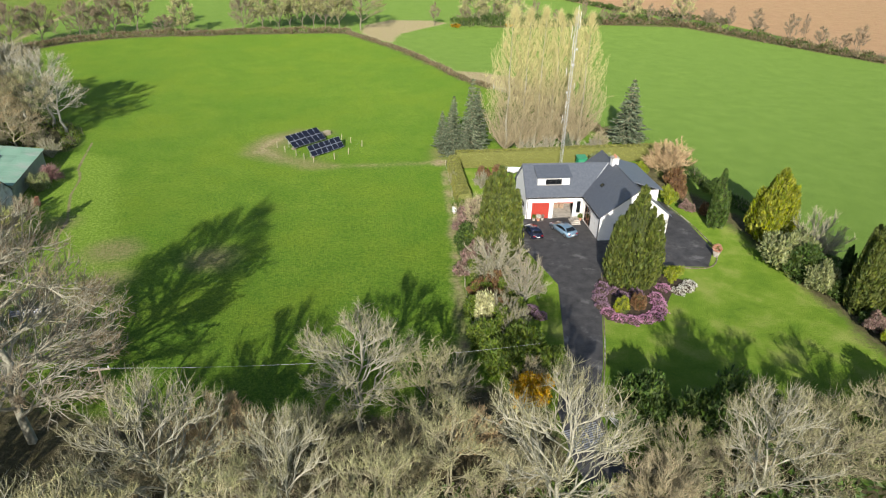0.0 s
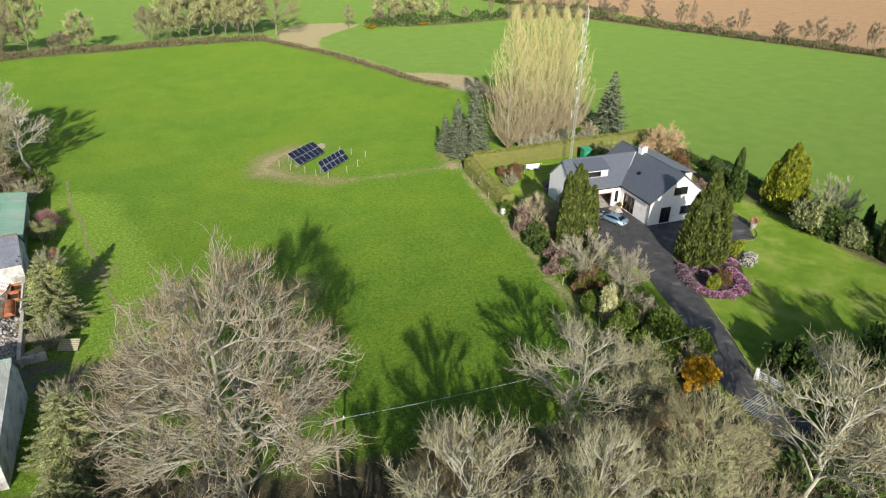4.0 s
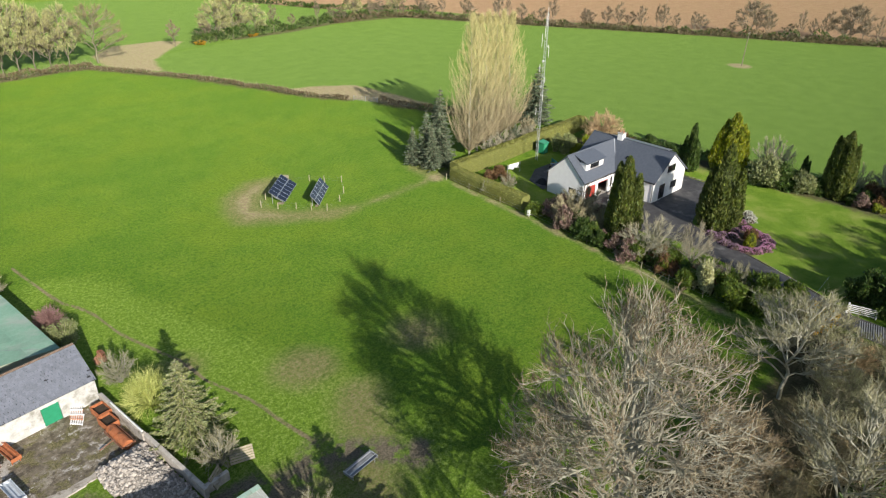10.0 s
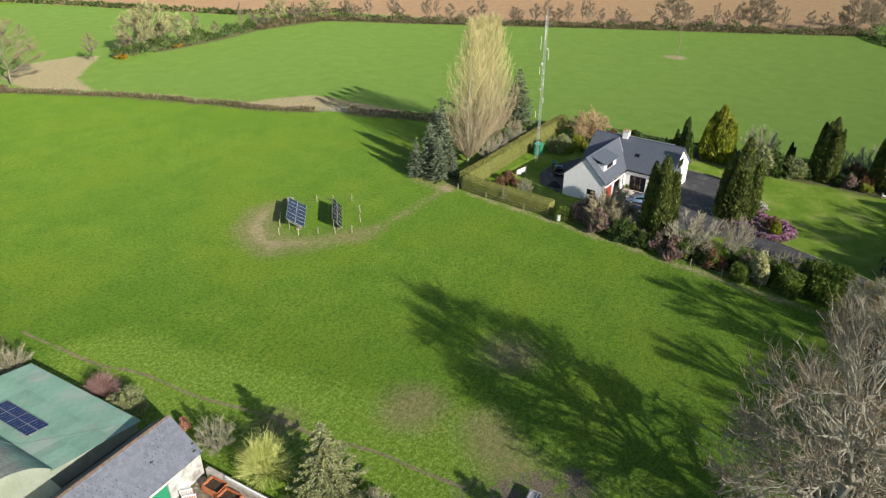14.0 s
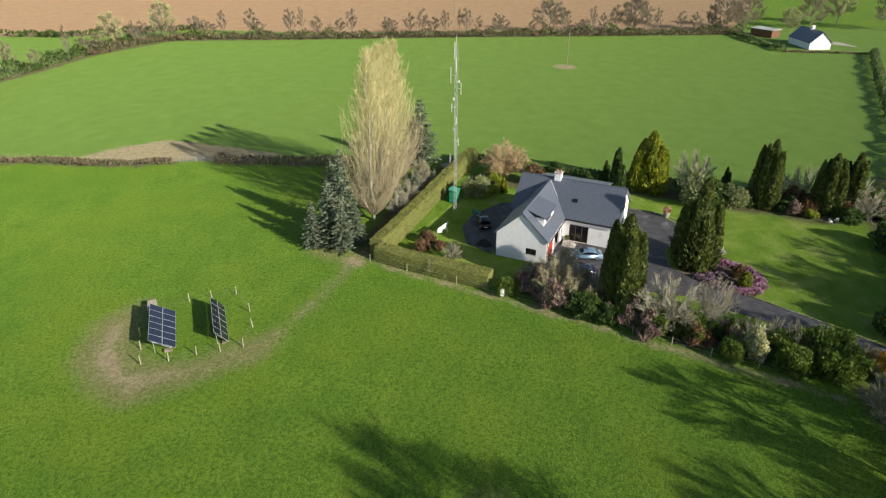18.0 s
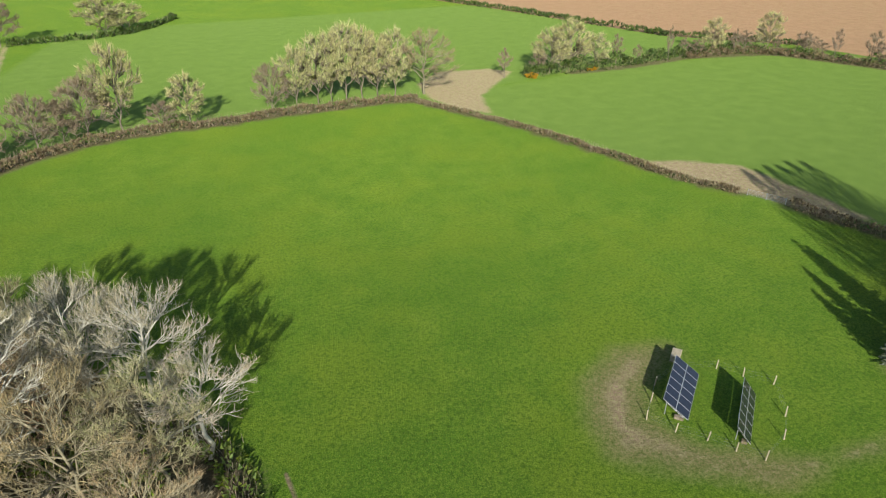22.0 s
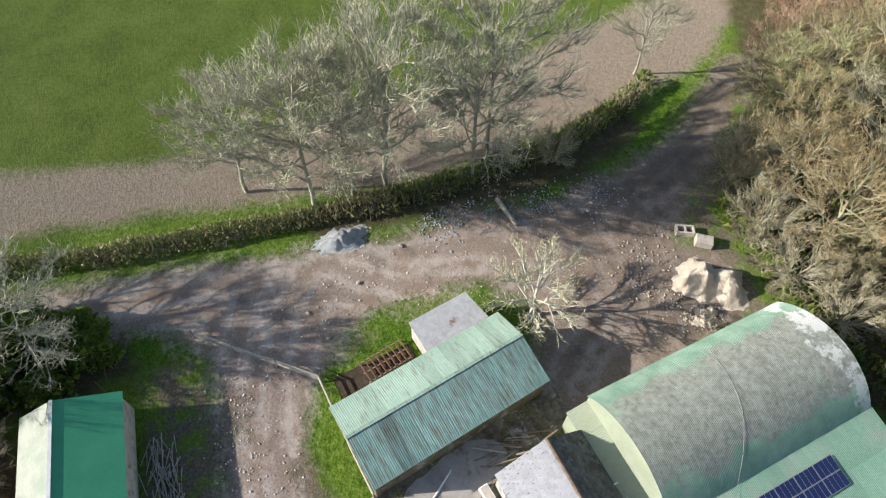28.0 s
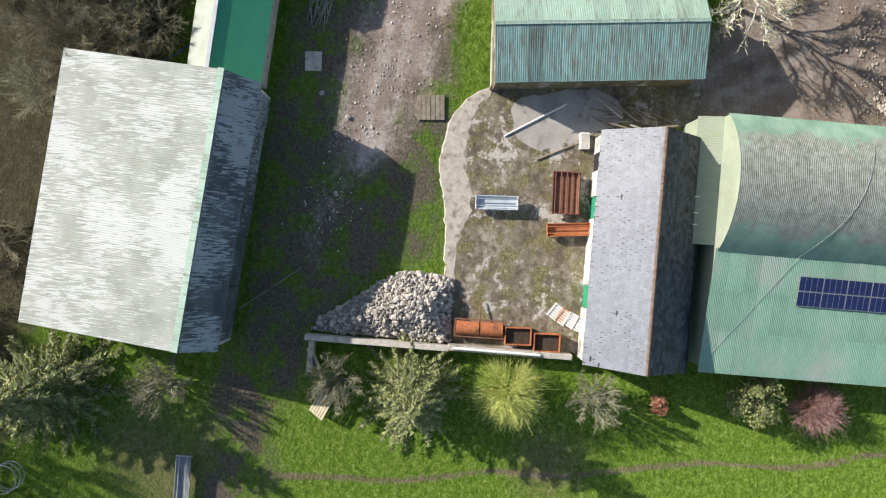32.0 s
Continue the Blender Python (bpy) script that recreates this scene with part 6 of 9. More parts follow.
add_rod(bm, (-0.2, 6.95, 2.72), (16.1, 6.95, 2.72), 0.07)
part("gutter", bm, M_BLACK, shed)

# round-topped barn with a lean-to: local x runs along the barn (world y), local y across it (towards -world x)
barn = thing("barn", pose(-41.4, 107.2, 0, 0, 0, 90), "green corrugated round-roofed hay barn with a lean-to", "barn")
BL = 17.2
R = 5.6
half = 4.55
a0 = math.acos(half / R)
zc = 4.3 - R * math.sin(a0)
yc = 8.1 + half
prof = [(8.1, 0), (8.1, 4.3)] + [(yc - R * math.cos(a0 + (math.pi - 2 * a0) * k / 16), zc + R * math.sin(a0 + (math.pi - 2 * a0) * k / 16) - 0.06) for k in range(1, 16)] + [(yc + half, 4.3), (yc + half, 0)]
for x in (0.1, BL - 0.25):
    part("gable_wall", extrude_profile(prof, x, x + 0.15), M_CREAM_SHEET, barn, "pale green sheeted gable wall")
    part("gable_wall", extrude_profile([(0.1, 0), (0.1, 2.9), (8.1, 4.15), (8.1, 0)], x, x + 0.146), M_CREAM_SHEET, barn, "pale green sheeted gable wall")
part("side_wall", box(0.25, BL - 0.25, yc + half - 0.15, yc + half, 0, 4.25), M_CREAM_SHEET, barn)
part("side_wall", box(0.25, BL - 0.25, 0.1, 0.25, 0, 2.85), M_CREAM_SHEET, barn)
cols = 16
w = BL / cols
span = math.pi - 2 * a0
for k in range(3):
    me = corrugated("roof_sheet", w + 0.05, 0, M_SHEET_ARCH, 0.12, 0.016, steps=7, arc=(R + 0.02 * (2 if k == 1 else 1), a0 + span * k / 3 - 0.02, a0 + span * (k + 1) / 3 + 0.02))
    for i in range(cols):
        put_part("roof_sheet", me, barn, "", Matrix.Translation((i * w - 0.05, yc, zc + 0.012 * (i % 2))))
sheet_slope(barn, (-0.15, -0.25, 2.95), (1, 0, 0), (0, 8.4, 1.3), BL + 0.2, 8.5, M_SHEET_GREEN, 16, 3, pitch=0.12, amp=0.016, seed=3)
bm = bmesh.new()
for k in range(8):
    add_rod(bm, (0.4 + k * 2.3, 8.1, 0), (0.4 + k * 2.3, 8.1, 4.1), 0.09)
part("post", bm, M_WOOD_OLD, barn)
annexe = thing("lean_to", pose(-58.6, 105.7, 0), "small pale green sheeted lean-to against the barn gable", "lean-to")
part("wall", box(0.1, 8.5, 0.1, 1.35, 0, 2.9), M_CREAM_SHEET, annexe)
sheet_slope(annexe, (0, -0.05, 2.95), (1, 0, 0), (0, 1.55, 0.45), 8.7, 1.6, M_CREAM_SHEET, 9, 1, amp=0.015, seed=4)
bm = bmesh.new()
for k in (5.5, 6.6, 7.4):
    add_box(bm, k, k + 0.07, 0.0, 1.5, 3.08, 3.12, m=Matrix.Translation((0, 0, 0.0)) @ Matrix.Shear("XY", 4, (0, 0)))
part("batten", bm, M_WHITE, annexe)
# roof-mounted solar panels on the lean-to roof


def pv_module(w, h, cx=1, cy=1, edge=0.035, mat=None, rim=None):
    """One solar module, lying flat, its corner at the origin."""
    bm = bmesh.new()
    add_box(bm, 0, w, 0, h, 0, 0.035)
    fr = bm_mesh("module", bm, rim or M_PV_FRAME)
    bm = bmesh.new()
    for i in range(cx):
        for j in range(cy):
            add_box(bm, edge + i * (w - edge) / cx, (i + 1) * (w - edge) / cx, edge + j * (h - edge) / cy, (j + 1) * (h - edge) / cy, 0.0355, 0.039)
    return fr, bm_mesh("cells", bm, mat or M_PV)


roofpv = thing("roof_solar_panels", pose(-41.4, 107.2, 0, 0, 0, 90) @ Matrix.Translation((5.7, 4.85, 3.82)) @ Euler((math.atan2(1.3, 8.4), 0, 0)).to_matrix().to_4x4(), "dark blue solar panels fixed to the green barn roof", "solar panels")
fr, ce = pv_module(1.62, 1.0, 4, 1, 0.03, M_PV_BLUE, M_GALV_DULL)
for i in range(4):
    for j in range(2):
        mo = put_part("module", fr, roofpv, "", Matrix.Translation((i * 1.65, j * 1.03, 0.06)))
        put_part("cell_face", ce, mo)
bm = bmesh.new()
for j in (0.3, 1.7):
    add_box(bm, -0.1, 6.7, j, j + 0.05, -0.03, 0.058)
part("rail", bm, M_PV_FRAME, roofpv)
cable = thing("roof_cable", pose(0, 0, 0), "pale cable draped across the green barn roof", "cable")
bm = bmesh.new()
pts = smooth_line([(-42.3, 107.6), (-46, 110.2), (-49.5, 112.6), (-53, 114.8), (-57, 116.0)], 0.8)


def barn_top(x):
    y = -41.4 - x
    if y < 8.1:
        return 2.95 + (y + 0.25) / 8.4 * 1.3 + 0.09
    return zc + math.sqrt(max(R * R - (y - yc) ** 2, 0)) + 0.10


for p, q in zip(pts[:-1], pts[1:]):
    add_rod(bm, (p[0], p[1], barn_top(p[0])), (q[0], q[1], barn_top(q[0])), 0.014, sides=5)
part("cable", bm, M_GALV_DULL, cable)

# pale grey corrugated shed with a short dark slope
gs = thing("grey_shed", pose(-59.0, 63.3, 0, 0, 0, -4.6), "large shed under a pale grey corrugated roof", "shed")
bm = bmesh.new()
for x in (0.1, 17.6):
    b2 = extrude_profile([(0.1, 0), (0.1, 4.1), (10.9, 5.7), (12.5, 3.7), (12.5, 0)], x, x + 0.2)
    me = bpy.data.meshes.new("tmp")
    b2.to_mesh(me), b2.free()
    bm.from_mesh(me)
    bpy.data.meshes.remove(me)
add_box(bm, 0.3, 17.6, 0.1, 0.3, 0, 4.05)
part("wall", bm, M_WALL_OLD, gs)
# north side wall and doors: dark sheet colour stands in for their shade
bm = bmesh.new()
wall_boxes(bm, at(0.3, 12.3, 0), 17.3, 3.6, [(2, 5.5, 0, 3.2), (10, 13.5, 0, 3.2)], 0.2)
part("side_wall", bm, M_SHEET_DARK, gs, "side wall coloured dark to stand in for its shade")
for x in (2.34, 10.34):
    part("door", box(x, x + 3.4, 12.4, 12.46, 0.03, 3.18), M_SHEET_DARK, gs)
sheet_slope(gs, (-0.1, -0.15, 4.15), (1, 0, 0), (0, 11.05, 1.62), 18.1, 11.2, M_SHEET_GREY, 17, 1, pitch=0.15, amp=0.011, seed=6)
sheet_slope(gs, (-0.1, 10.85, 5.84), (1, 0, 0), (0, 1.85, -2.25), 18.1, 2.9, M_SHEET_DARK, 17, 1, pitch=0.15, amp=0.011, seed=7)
part("ridge_cap", quad_plate((-0.15, 10.55, 5.86), (18.05, 10.55, 5.86), (18.05, 10.98, 5.93), (-0.15, 10.98, 5.93), 0.03), M_SHEET_PALEGREEN, gs)


def small_shed(name, m, L, W, ev, rg, wall, left, right, label, sheet=True, ridge=0.5):
    sh = thing(name, m, label, "shed")
    gable_body(sh, L, W, ev, rg, wall, ridge, [(L * 0.35, L * 0.35 + 1.4, 0, min(2.0, ev - 0.2))] if not sheet else (), 0.2)
    yr = W * ridge
    for y0, mat in ((-0.25, left), (W + 0.25, right)):
        d = Vector((0, yr - y0, (rg - ev) * abs(yr - y0) / abs(yr - (0 if y0 < 0 else W))))
        z0 = rg - d.z + 0.05
        if sheet:
            sheet_slope(sh, (-0.15, y0, z0), (1, 0, 0), d, L + 0.3, d.length, mat, max(3, int(L / 1.05)), 1, pitch=0.15, amp=0.011, seed=int(L * 10))
        else:
            part("roof_slope", quad_plate((-0.2, y0, z0), (L + 0.2, y0, z0), (L + 0.2, yr, rg + 0.05), (-0.2, yr, rg + 0.05), 0.05) if y0 < 0 else quad_plate((L + 0.2, y0, z0), (-0.2, y0, z0), (-0.2, yr, rg + 0.05), (L + 0.2, yr, rg + 0.05), 0.05), mat, sh)
    bm = bmesh.new()
    add_box(bm, -0.2, L + 0.2, yr - 0.12, yr + 0.12, rg + 0.06, rg + 0.10)
    part("ridge_cap", bm, right if sheet else M_LEAD, sh)
    return sh


M_PALE_SLOPE = mottled("bleached_sheet", (0.264, 0.290, 0.242), (0.387, 0.414, 0.352), 0.8, 0.7, stain=(0.238, 0.299, 0.238), stain_amt=0.5, stain_scale=0.5)
small_shed("green_shed", pose(-74.5, 71.8, 0, 0, 0, -8.8), 7.3, 6.3, 2.95, 4.2, M_CONC_PALE, M_PALE_SLOPE, M_GREEN_SMOOTH, "block shed with one bleached and one deep green roof slope", False, 0.38)
small_shed("green_shed", pose(-67.0, 71.2, 0, 0, 0, -3.5), 8.2, 4.7, 2.4, 3.5, M_CONC_PALE, M_PALE_SLOPE, M_GREEN_SMOOTH, "lower block shed with a deep green sheeted roof", False, 0.34)
# cattle shed walls use the darker yard concrete to deepen their shade
small_shed("cattle_shed", pose(-59.9, 91.7, 0, 0, 0, 96.0), 14.1, 6.1, 3.0, 4.05, M_CONC, M_SHEET_TEAL, M_SHEET_PALEGREEN, "low cattle shed roofed in weathered teal corrugated sheets", True, 0.56)
bs = thing("block_store", pose(0, 0, 0), "small concrete block store with a flat stained roof", "shed")
part("wall", prism([(-69.9, 98.95), (-70.45, 103.8), (-67.9, 104.4), (-67.2, 99.15)], 0, 2.4), M_CONC_PALE, bs)
part("roof", prism([(-70.05, 98.8), (-70.6, 103.95), (-67.85, 104.55), (-67.1, 99.0)], 2.404, 2.52), M_FIBRE, bs)
fr = thing("slatted_rack", pose(-68.6, 94.4, 0, 0, 0, 8), "broken rusty slatted frame lying beside the cattle shed", "frame")
slat = bm_mesh("slat", box(-0.9, 0.9, 0, 0.08, 0.5, 0.58), M_RUST_DARK)
for k in range(9):
    put_part("slat", slat, fr, "", pose(0, k * 0.45, 0))
bm = bmesh.new()
for x in (-0.9, 0.0, 0.85):
    add_box(bm, x, x + 0.08, -0.1, 3.8, 0.4, 0.498)
for x in (-0.86, 0.86):
    for y in (0, 3.7):
        add_box(bm, x - 0.05, x + 0.05, y, y + 0.1, 0, 0.4)
part("bearer", bm, M_WOOD_OLD, fr)


# ---- field solar racks ----
def solar_rack(x, y, tilt, label, low=0.75, mh=1.62):
    """Twelve modules in two rows on a tilted frame; local x runs along the low edge, y up the slope."""
    rk = thing("solar_rack", pose(x, y, 0, 0, 0, 37.5), label, "solar panels", "field solar racks")
    fr, ce = pv_module(1.36, mh)
    t = Matrix.Translation((0, 0, low)) @ Euler((radians(tilt), 0, 0)).to_matrix().to_4x4()
    for i in range(6):
        for j in range(2):
            mo = put_part("module", fr, rk, "", t @ Matrix.Translation((i * 1.38, j * (mh + 0.03), 0.06)))
            put_part("cell_face", ce, mo)
    bm = bmesh.new()
    for yy in (mh * 0.3, mh * 0.93, mh * 1.73):
        add_box(bm, -0.05, 8.3, yy, yy + 0.06, 0.0, 0.058, m=t)
    part("rail", bm, M_GALV, rk)
    up = (mh * 2 + 0.03) * math.sin(radians(tilt))
    run = (mh * 2 + 0.03) * math.cos(radians(tilt))
    for xx in (0.6, 4.1, 7.6):
        bm = bmesh.new()
        add_rod(bm, (xx, run * 0.2, 0), (xx, run * 0.2, low + up * 0.2), 0.05)
        add_rod(bm, (xx, run * 0.85, 0), (xx, run * 0.85, low + up * 0.85), 0.05)
        add_rod(bm, (xx, run * 0.2, 0.3), (xx, run * 0.85, low - 0.2 + up * 0.7), 0.03)
        part("leg", bm, M_GALV, rk)
    part("footing", box(0.3, 0.8, run * 0.15, run * 0.5, -0.05, 0.25, 0.03), M_CONC, rk)
    return rk


solar_rack(2.4, 124.3, 33, "tilted rack of twelve dark solar panels standing in the pasture", 0.5)
solar_rack(5.5, 119.2, 50, "second, lower rack of twelve dark solar panels in the pasture", 0.35, 1.15)
pal = thing("crate_stack", pose(9.3, 133.2, 0, 0, 0, 37), "pale timber pallet crate behind the solar rack", "crate")
bm = bmesh.new()
for k in range(4):
    add_box(bm, -0.9, 0.9, -0.5, 0.5, 0.05 + k * 0.22, 0.16 + k * 0.22)
for x in (-0.85, 0, 0.8):
    add_box(bm, x, x + 0.06, -0.54, -0.504, 0, 0.9)
part("boards", bm, M_POST, pal)
fence = thing("wire_fence", pose(0, 0, 0), "low wire fence on pale timber stakes round the solar racks", "fence")
pm = bm_mesh("post", rod((0, 0, -0.1), (0, 0, 1.25), 0.075, 0.06, 7), M_POST)
rng = random.Random(9)
for x, y in PV_FENCE:
    put_part("post", pm, fence, "", pose(x, y, 0, rng.uniform(-5, 5), rng.uniform(-5, 5), rng.uniform(0, 90)))
bm = bmesh.new()
for (ax, ay), (bx, by) in zip(PV_FENCE, PV_FENCE[1:] + PV_FENCE[:1]):
    for z in (0.3, 0.65, 1.0):
        add_rod(bm, (ax, ay, z), (bx, by, z), 0.005, sides=3, caps=False)
part("wire", bm, M_GALV_DULL, fence)


# ---- yard clutter ----
def trough(x, y, rz, L, W, mat, inner, label, bars=2):
    t = thing("feed_trough", pose(x, y, 0.07, 0, 0, rz), label, "feed trough", "feed troughs")
    bm = bmesh.new()
    prof = [(-W / 2, 0.72), (-W / 2 + 0.16, 0.42), (W / 2 - 0.16, 0.42), (W / 2, 0.72), (W / 2 - 0.05, 0.72), (W / 2 - 0.2, 0.47), (-W / 2 + 0.2, 0.47), (-W / 2 + 0.05, 0.72)]
    a = [bm.verts.new((-L / 2, p, z)) for p, z in prof]
    b = [bm.verts.new((L / 2, p, z)) for p, z in prof]
    for i in range(8):
        bm.faces.new((a[i], a[(i + 1) % 8], b[(i + 1) % 8], b[i]))
    for e in (-L / 2, L / 2 - 0.04):
        add_box(bm, e, e + 0.04, -W / 2 + 0.02, W / 2 - 0.02, 0.40, 0.76)
    part("pan", bm, inner, t)
    for k in range(bars):
        yy = -W / 2 + W * (k + 0.5) / bars
        part("rail", rod((-L / 2, yy, 0.8), (L / 2, yy, 0.8), 0.035), mat, t)
    for e in (-L / 2, L / 2):
        part("end_rail", rod((e, -W / 2, 0.76), (e, W / 2, 0.76), 0.04), mat, t)
    for sx in (-0.42, 0.42):
        for sy in (-0.36, 0.36):
            part("leg", rod((sx * L, sy * W, 0), (sx * L, sy * W, 0.5), 0.035), mat, t)
    return t


trough(-51.7, 92.6, 93, 3.0, 1.0, M_GALV, M_ZINC, "galvanised feed trough standing on the concrete yard")
trough(-52.8, 97.5, 2, 3.0, 2.0, M_MAROON, M_RUST_DARK, "wide maroon feed trough standing beside the slate shed", 5)
trough(-50.2, 97.9, 96, 3.1, 0.95, M_RUST, M_RUST, "orange-painted feed trough standing beside the slate shed")
trough(-30.3, 72.0, 1, 3.3, 1.1, M_GALV, M_GALV_DULL, "galvanised feed trough standing in the muddy pasture")
roller = thing("land_roller", pose(-42.6, 92.1, 0.02, 0, 0, 91), "orange land roller with two drums parked by the yard wall", "farm roller")
for x in (-0.85, 0.85):
    part("drum", rod((x - 0.8, 0, 0.55), (x + 0.8, 0, 0.55), 0.5, 0.5, 20), M_RUST, roller, "orange steel drum")
bm = bmesh.new()
for y in (-0.62, 0.62):
    add_box(bm, -1.75, 1.75, y - 0.05, y + 0.05, 0.5, 0.62)
for x in (-1.75, 0, 1.75):
    add_box(bm, x - 0.05, x + 0.05, -0.62, 0.62, 0.5, 0.64)
add_rod(bm, (0, 0.6, 0.56), (0, 2.0, 0.3), 0.05)
part("frame", bm, M_RUST_DARK, roller)


def bin_box(x, y, rz, L, W):
    b = thing("transport_box", pose(x, y, 0.07, 0, 0, rz), "open rusty steel transport box standing by the wall", "steel box", "transport boxes")
    for x0, x1, y0, y1 in ((-L / 2, L / 2, -W / 2, -W / 2 + 0.06), (-L / 2, L / 2, W / 2 - 0.06, W / 2), (-L / 2, -L / 2 + 0.06, -W / 2 + 0.06, W / 2 - 0.06), (L / 2 - 0.06, L / 2, -W / 2 + 0.06, W / 2 - 0.06)):
        part("side", box(x0, x1, y0, y1, 0.1, 0.85), M_RUST, b)
    part("base", box(-L / 2, L / 2, -W / 2, W / 2, 0.0, 0.096), M_RUST_DARK, b)
    part("soil", box(-L / 2 + 0.065, L / 2 - 0.065, -W / 2 + 0.065, W / 2 - 0.065, 0.1, 0.55, 0.02), M_SOIL, b, "dark soil filling the box")


bin_box(-42.3, 94.9, 92, 1.9, 1.25)
bin_box(-42.0, 97.0, 92, 1.9, 1.3)
cr = thing("crate_pile", pose(-43.6, 98.75, 0.07, 0, 0, 65), "leaning white slatted crates piled against the shed wall", "crates")
board = bm_mesh("board", box(-0.75, 0.75, 0, 0.14, 0, 0.03), M_WHITE)
board_red = bm_mesh("board", box(-0.75, 0.75, 0, 0.14, 0, 0.03), M_TERRACOTTA)
for k in range(4):
    c = part("crate", box(-0.04, 0.04, -0.55, 0.6, 0.031, 0.1), M_WHITE if k != 1 else M_TERRACOTTA, cr)
    c.matrix_basis = pose(-1.05 + 0.62 * k, 0.04 * k, 0.30 + 0.10 * k, 24, -5, 4 * k - 6)
    for j in range(6):
        put_part("board", board if k != 1 else board_red, c, "", pose(0, -0.55 + j * 0.2, 0))
    for x in (-0.7, 0.64):
        part("bearer", box(x, x + 0.07, -0.55, 0.6, 0.031, 0.1), M_WHITE if k != 1 else M_TERRACOTTA, c)
wl = thing("yard_wall", pose(0, 0, 0), "low concrete wall along the yard edge", "wall")
part("wall", box(-41.25, -40.85, 79.8, 90.0, 0, 1.15, 0.03), M_CONC_PALE, wl)
part("wall", box(-41.35, -40.95, 90.004, 98.8, 0, 1.25, 0.03), M_CONC_PALE, wl)
part("wall", box(-40.84, -38.6, 80.1, 80.5, 0, 1.0, 0.03), M_CONC_PALE, wl)
part("coping", rod((-41.15, 90.3, 1.32), (-41.15, 96.5, 1.32), 0.09), M_WHITE, wl, "white pipe lying along the wall")
pipe = tagged(part("pole", rod((-56.6, 92.8, 0.14), (-59.3, 97.1, 0.14), 0.07), M_WHITE), "white pipe lying across the concrete yard", "pipe")
tagged(part("pole", rod((-55.1, 95.3, 0.12), (-58.0, 101.1, 0.16), 0.07), M_WOOD_OLD), "old grey pole lying on the yard", "pole")
tagged(part("pole", rod((-45.9, 79.0, 0.06), (-42.6, 74.8, 0.06), 0.06), M_WOOD_OLD), "long grey plank lying in the grass", "plank")
outer = smooth_line([(-60.1, 91.5), (-59.3, 90.2), (-57.8, 89.0), (-55.8, 88.5), (-54.2, 88.3), (-52.7, 88.6), (-50.5, 89.0), (-48.5, 89.1), (-46.7, 89.3), (-45.4, 89.6)], 0.3)
inner = smooth_line([(-59.6, 91.6), (-58.7, 90.9), (-57.3, 90.2), (-55.7, 90.1), (-54.1, 90.3), (-52.6, 90.6), (-51.3, 90.9), (-49.7, 90.4), (-48.1, 90.0), (-45.0, 90.1)], 0.3)
bm = bmesh.new()
prev = None
for i in range(len(outer)):
    o, q = outer[i], inner[round(i * (len(inner) - 1) / (len(outer) - 1))]
    jag = 0.16 * noise.noise((o[0] * 1.7, o[1] * 1.7, 1.0)) + 0.2 * noise.noise((o[0] * 4.1, 0.0, 3.0)), 0.3 * noise.noise((q[0] * 1.5, q[1] * 1.5, 7.0)) + 0.22 * noise.noise((q[0] * 4.3, 0.0, 5.0))
    cur = [bm.verts.new((x, y + a, z)) for x, y, a, z in ((o[0], o[1] - 0.06, jag[0], -0.05), (o[0], o[1] + 0.04, jag[0], 0.076), (q[0], q[1], jag[1], 0.08), (q[0], q[1] + 0.05, jag[1], 0.06))]
    if prev:
        for k in range(3):
            bm.faces.new((prev[k], prev[k + 1], cur[k + 1], cur[k]))
    prev = cur
tagged(part("pavement", bm, M_LIP), "pale worn concrete lip along the yard edge", "kerb", kind="structure")

silt = smooth_line([(-59.2, 93.4), (-60.3, 97.0), (-60.3, 100.2), (-58.4, 101.2), (-57.2, 99.0), (-55.8, 95.9), (-56.5, 93.8), (-58.0, 93.3), (-59.2, 93.4)], 0.35)[:-1]
silt = [(x + 0.3 * noise.noise((x * 1.4, y * 1.4, 2.0)), y + 0.3 * noise.noise((x * 1.4, y * 1.4, 9.0))) for x, y in silt]
tagged(part("pavement", prism(silt, 0.0, 0.075), M_SILT), "damp pale silt dried on the concrete yard", "silt", kind="structure")

# rubble heap beside the yard
heap = thing("rubble_heap", pose(0, 0, 0), "heap of pale broken stones against the low wall", "rubble heap")
HEAP = [(-41.3, 79.9), (-42.4, 80.6), (-43.9, 82.8), (-45.4, 84.8), (-46.3, 86.4), (-46.0, 89.9), (-41.4, 90.2)]


def heap_z(x, y):
    d = float(outline_dist(np.array([x]), np.array([y]), HEAP)[0])
    return -1 if d < 0 else min(1.5, 0.2 + d * 0.62) * (0.55 + 0.45 * min(1, (y - 79.5) / 8.0)) + 0.12 * noise.noise((x, y, 0))


def stone_mesh(seed):
    bm = bmesh.new()
    bmesh.ops.create_icosphere(bm, subdivisions=1, radius=0.5)
    rng = random.Random(seed)
    for v in bm.verts:
        v.co *= rng.uniform(0.72, 1.15)
        v.co.z *= 0.72
    return bm_mesh("stone", bm, M_STONE)


stones = [stone_mesh(k) for k in range(7)]
rng = random.Random(12)
bm = bmesh.new()
grid = {}
for x in np.arange(-46.8, -40.9, 0.4):
    for y in np.arange(79.4, 90.6, 0.4):
        grid[(round(x, 2), round(y, 2))] = bm.verts.new((x, y, max(heap_z(x, y), -0.1) - 0.08))
ks = sorted(grid)
for x, y in ks:
    q = [grid.get((round(x + a, 2), round(y + b, 2))) for a, b in ((0, 0), (0.4, 0), (0.4, 0.4), (0, 0.4))]
    if all(q):
        bm.faces.new(q)
part("mound", bm, M_STONE_ISL, heap, "", True)
big = 0
small = [[], []]
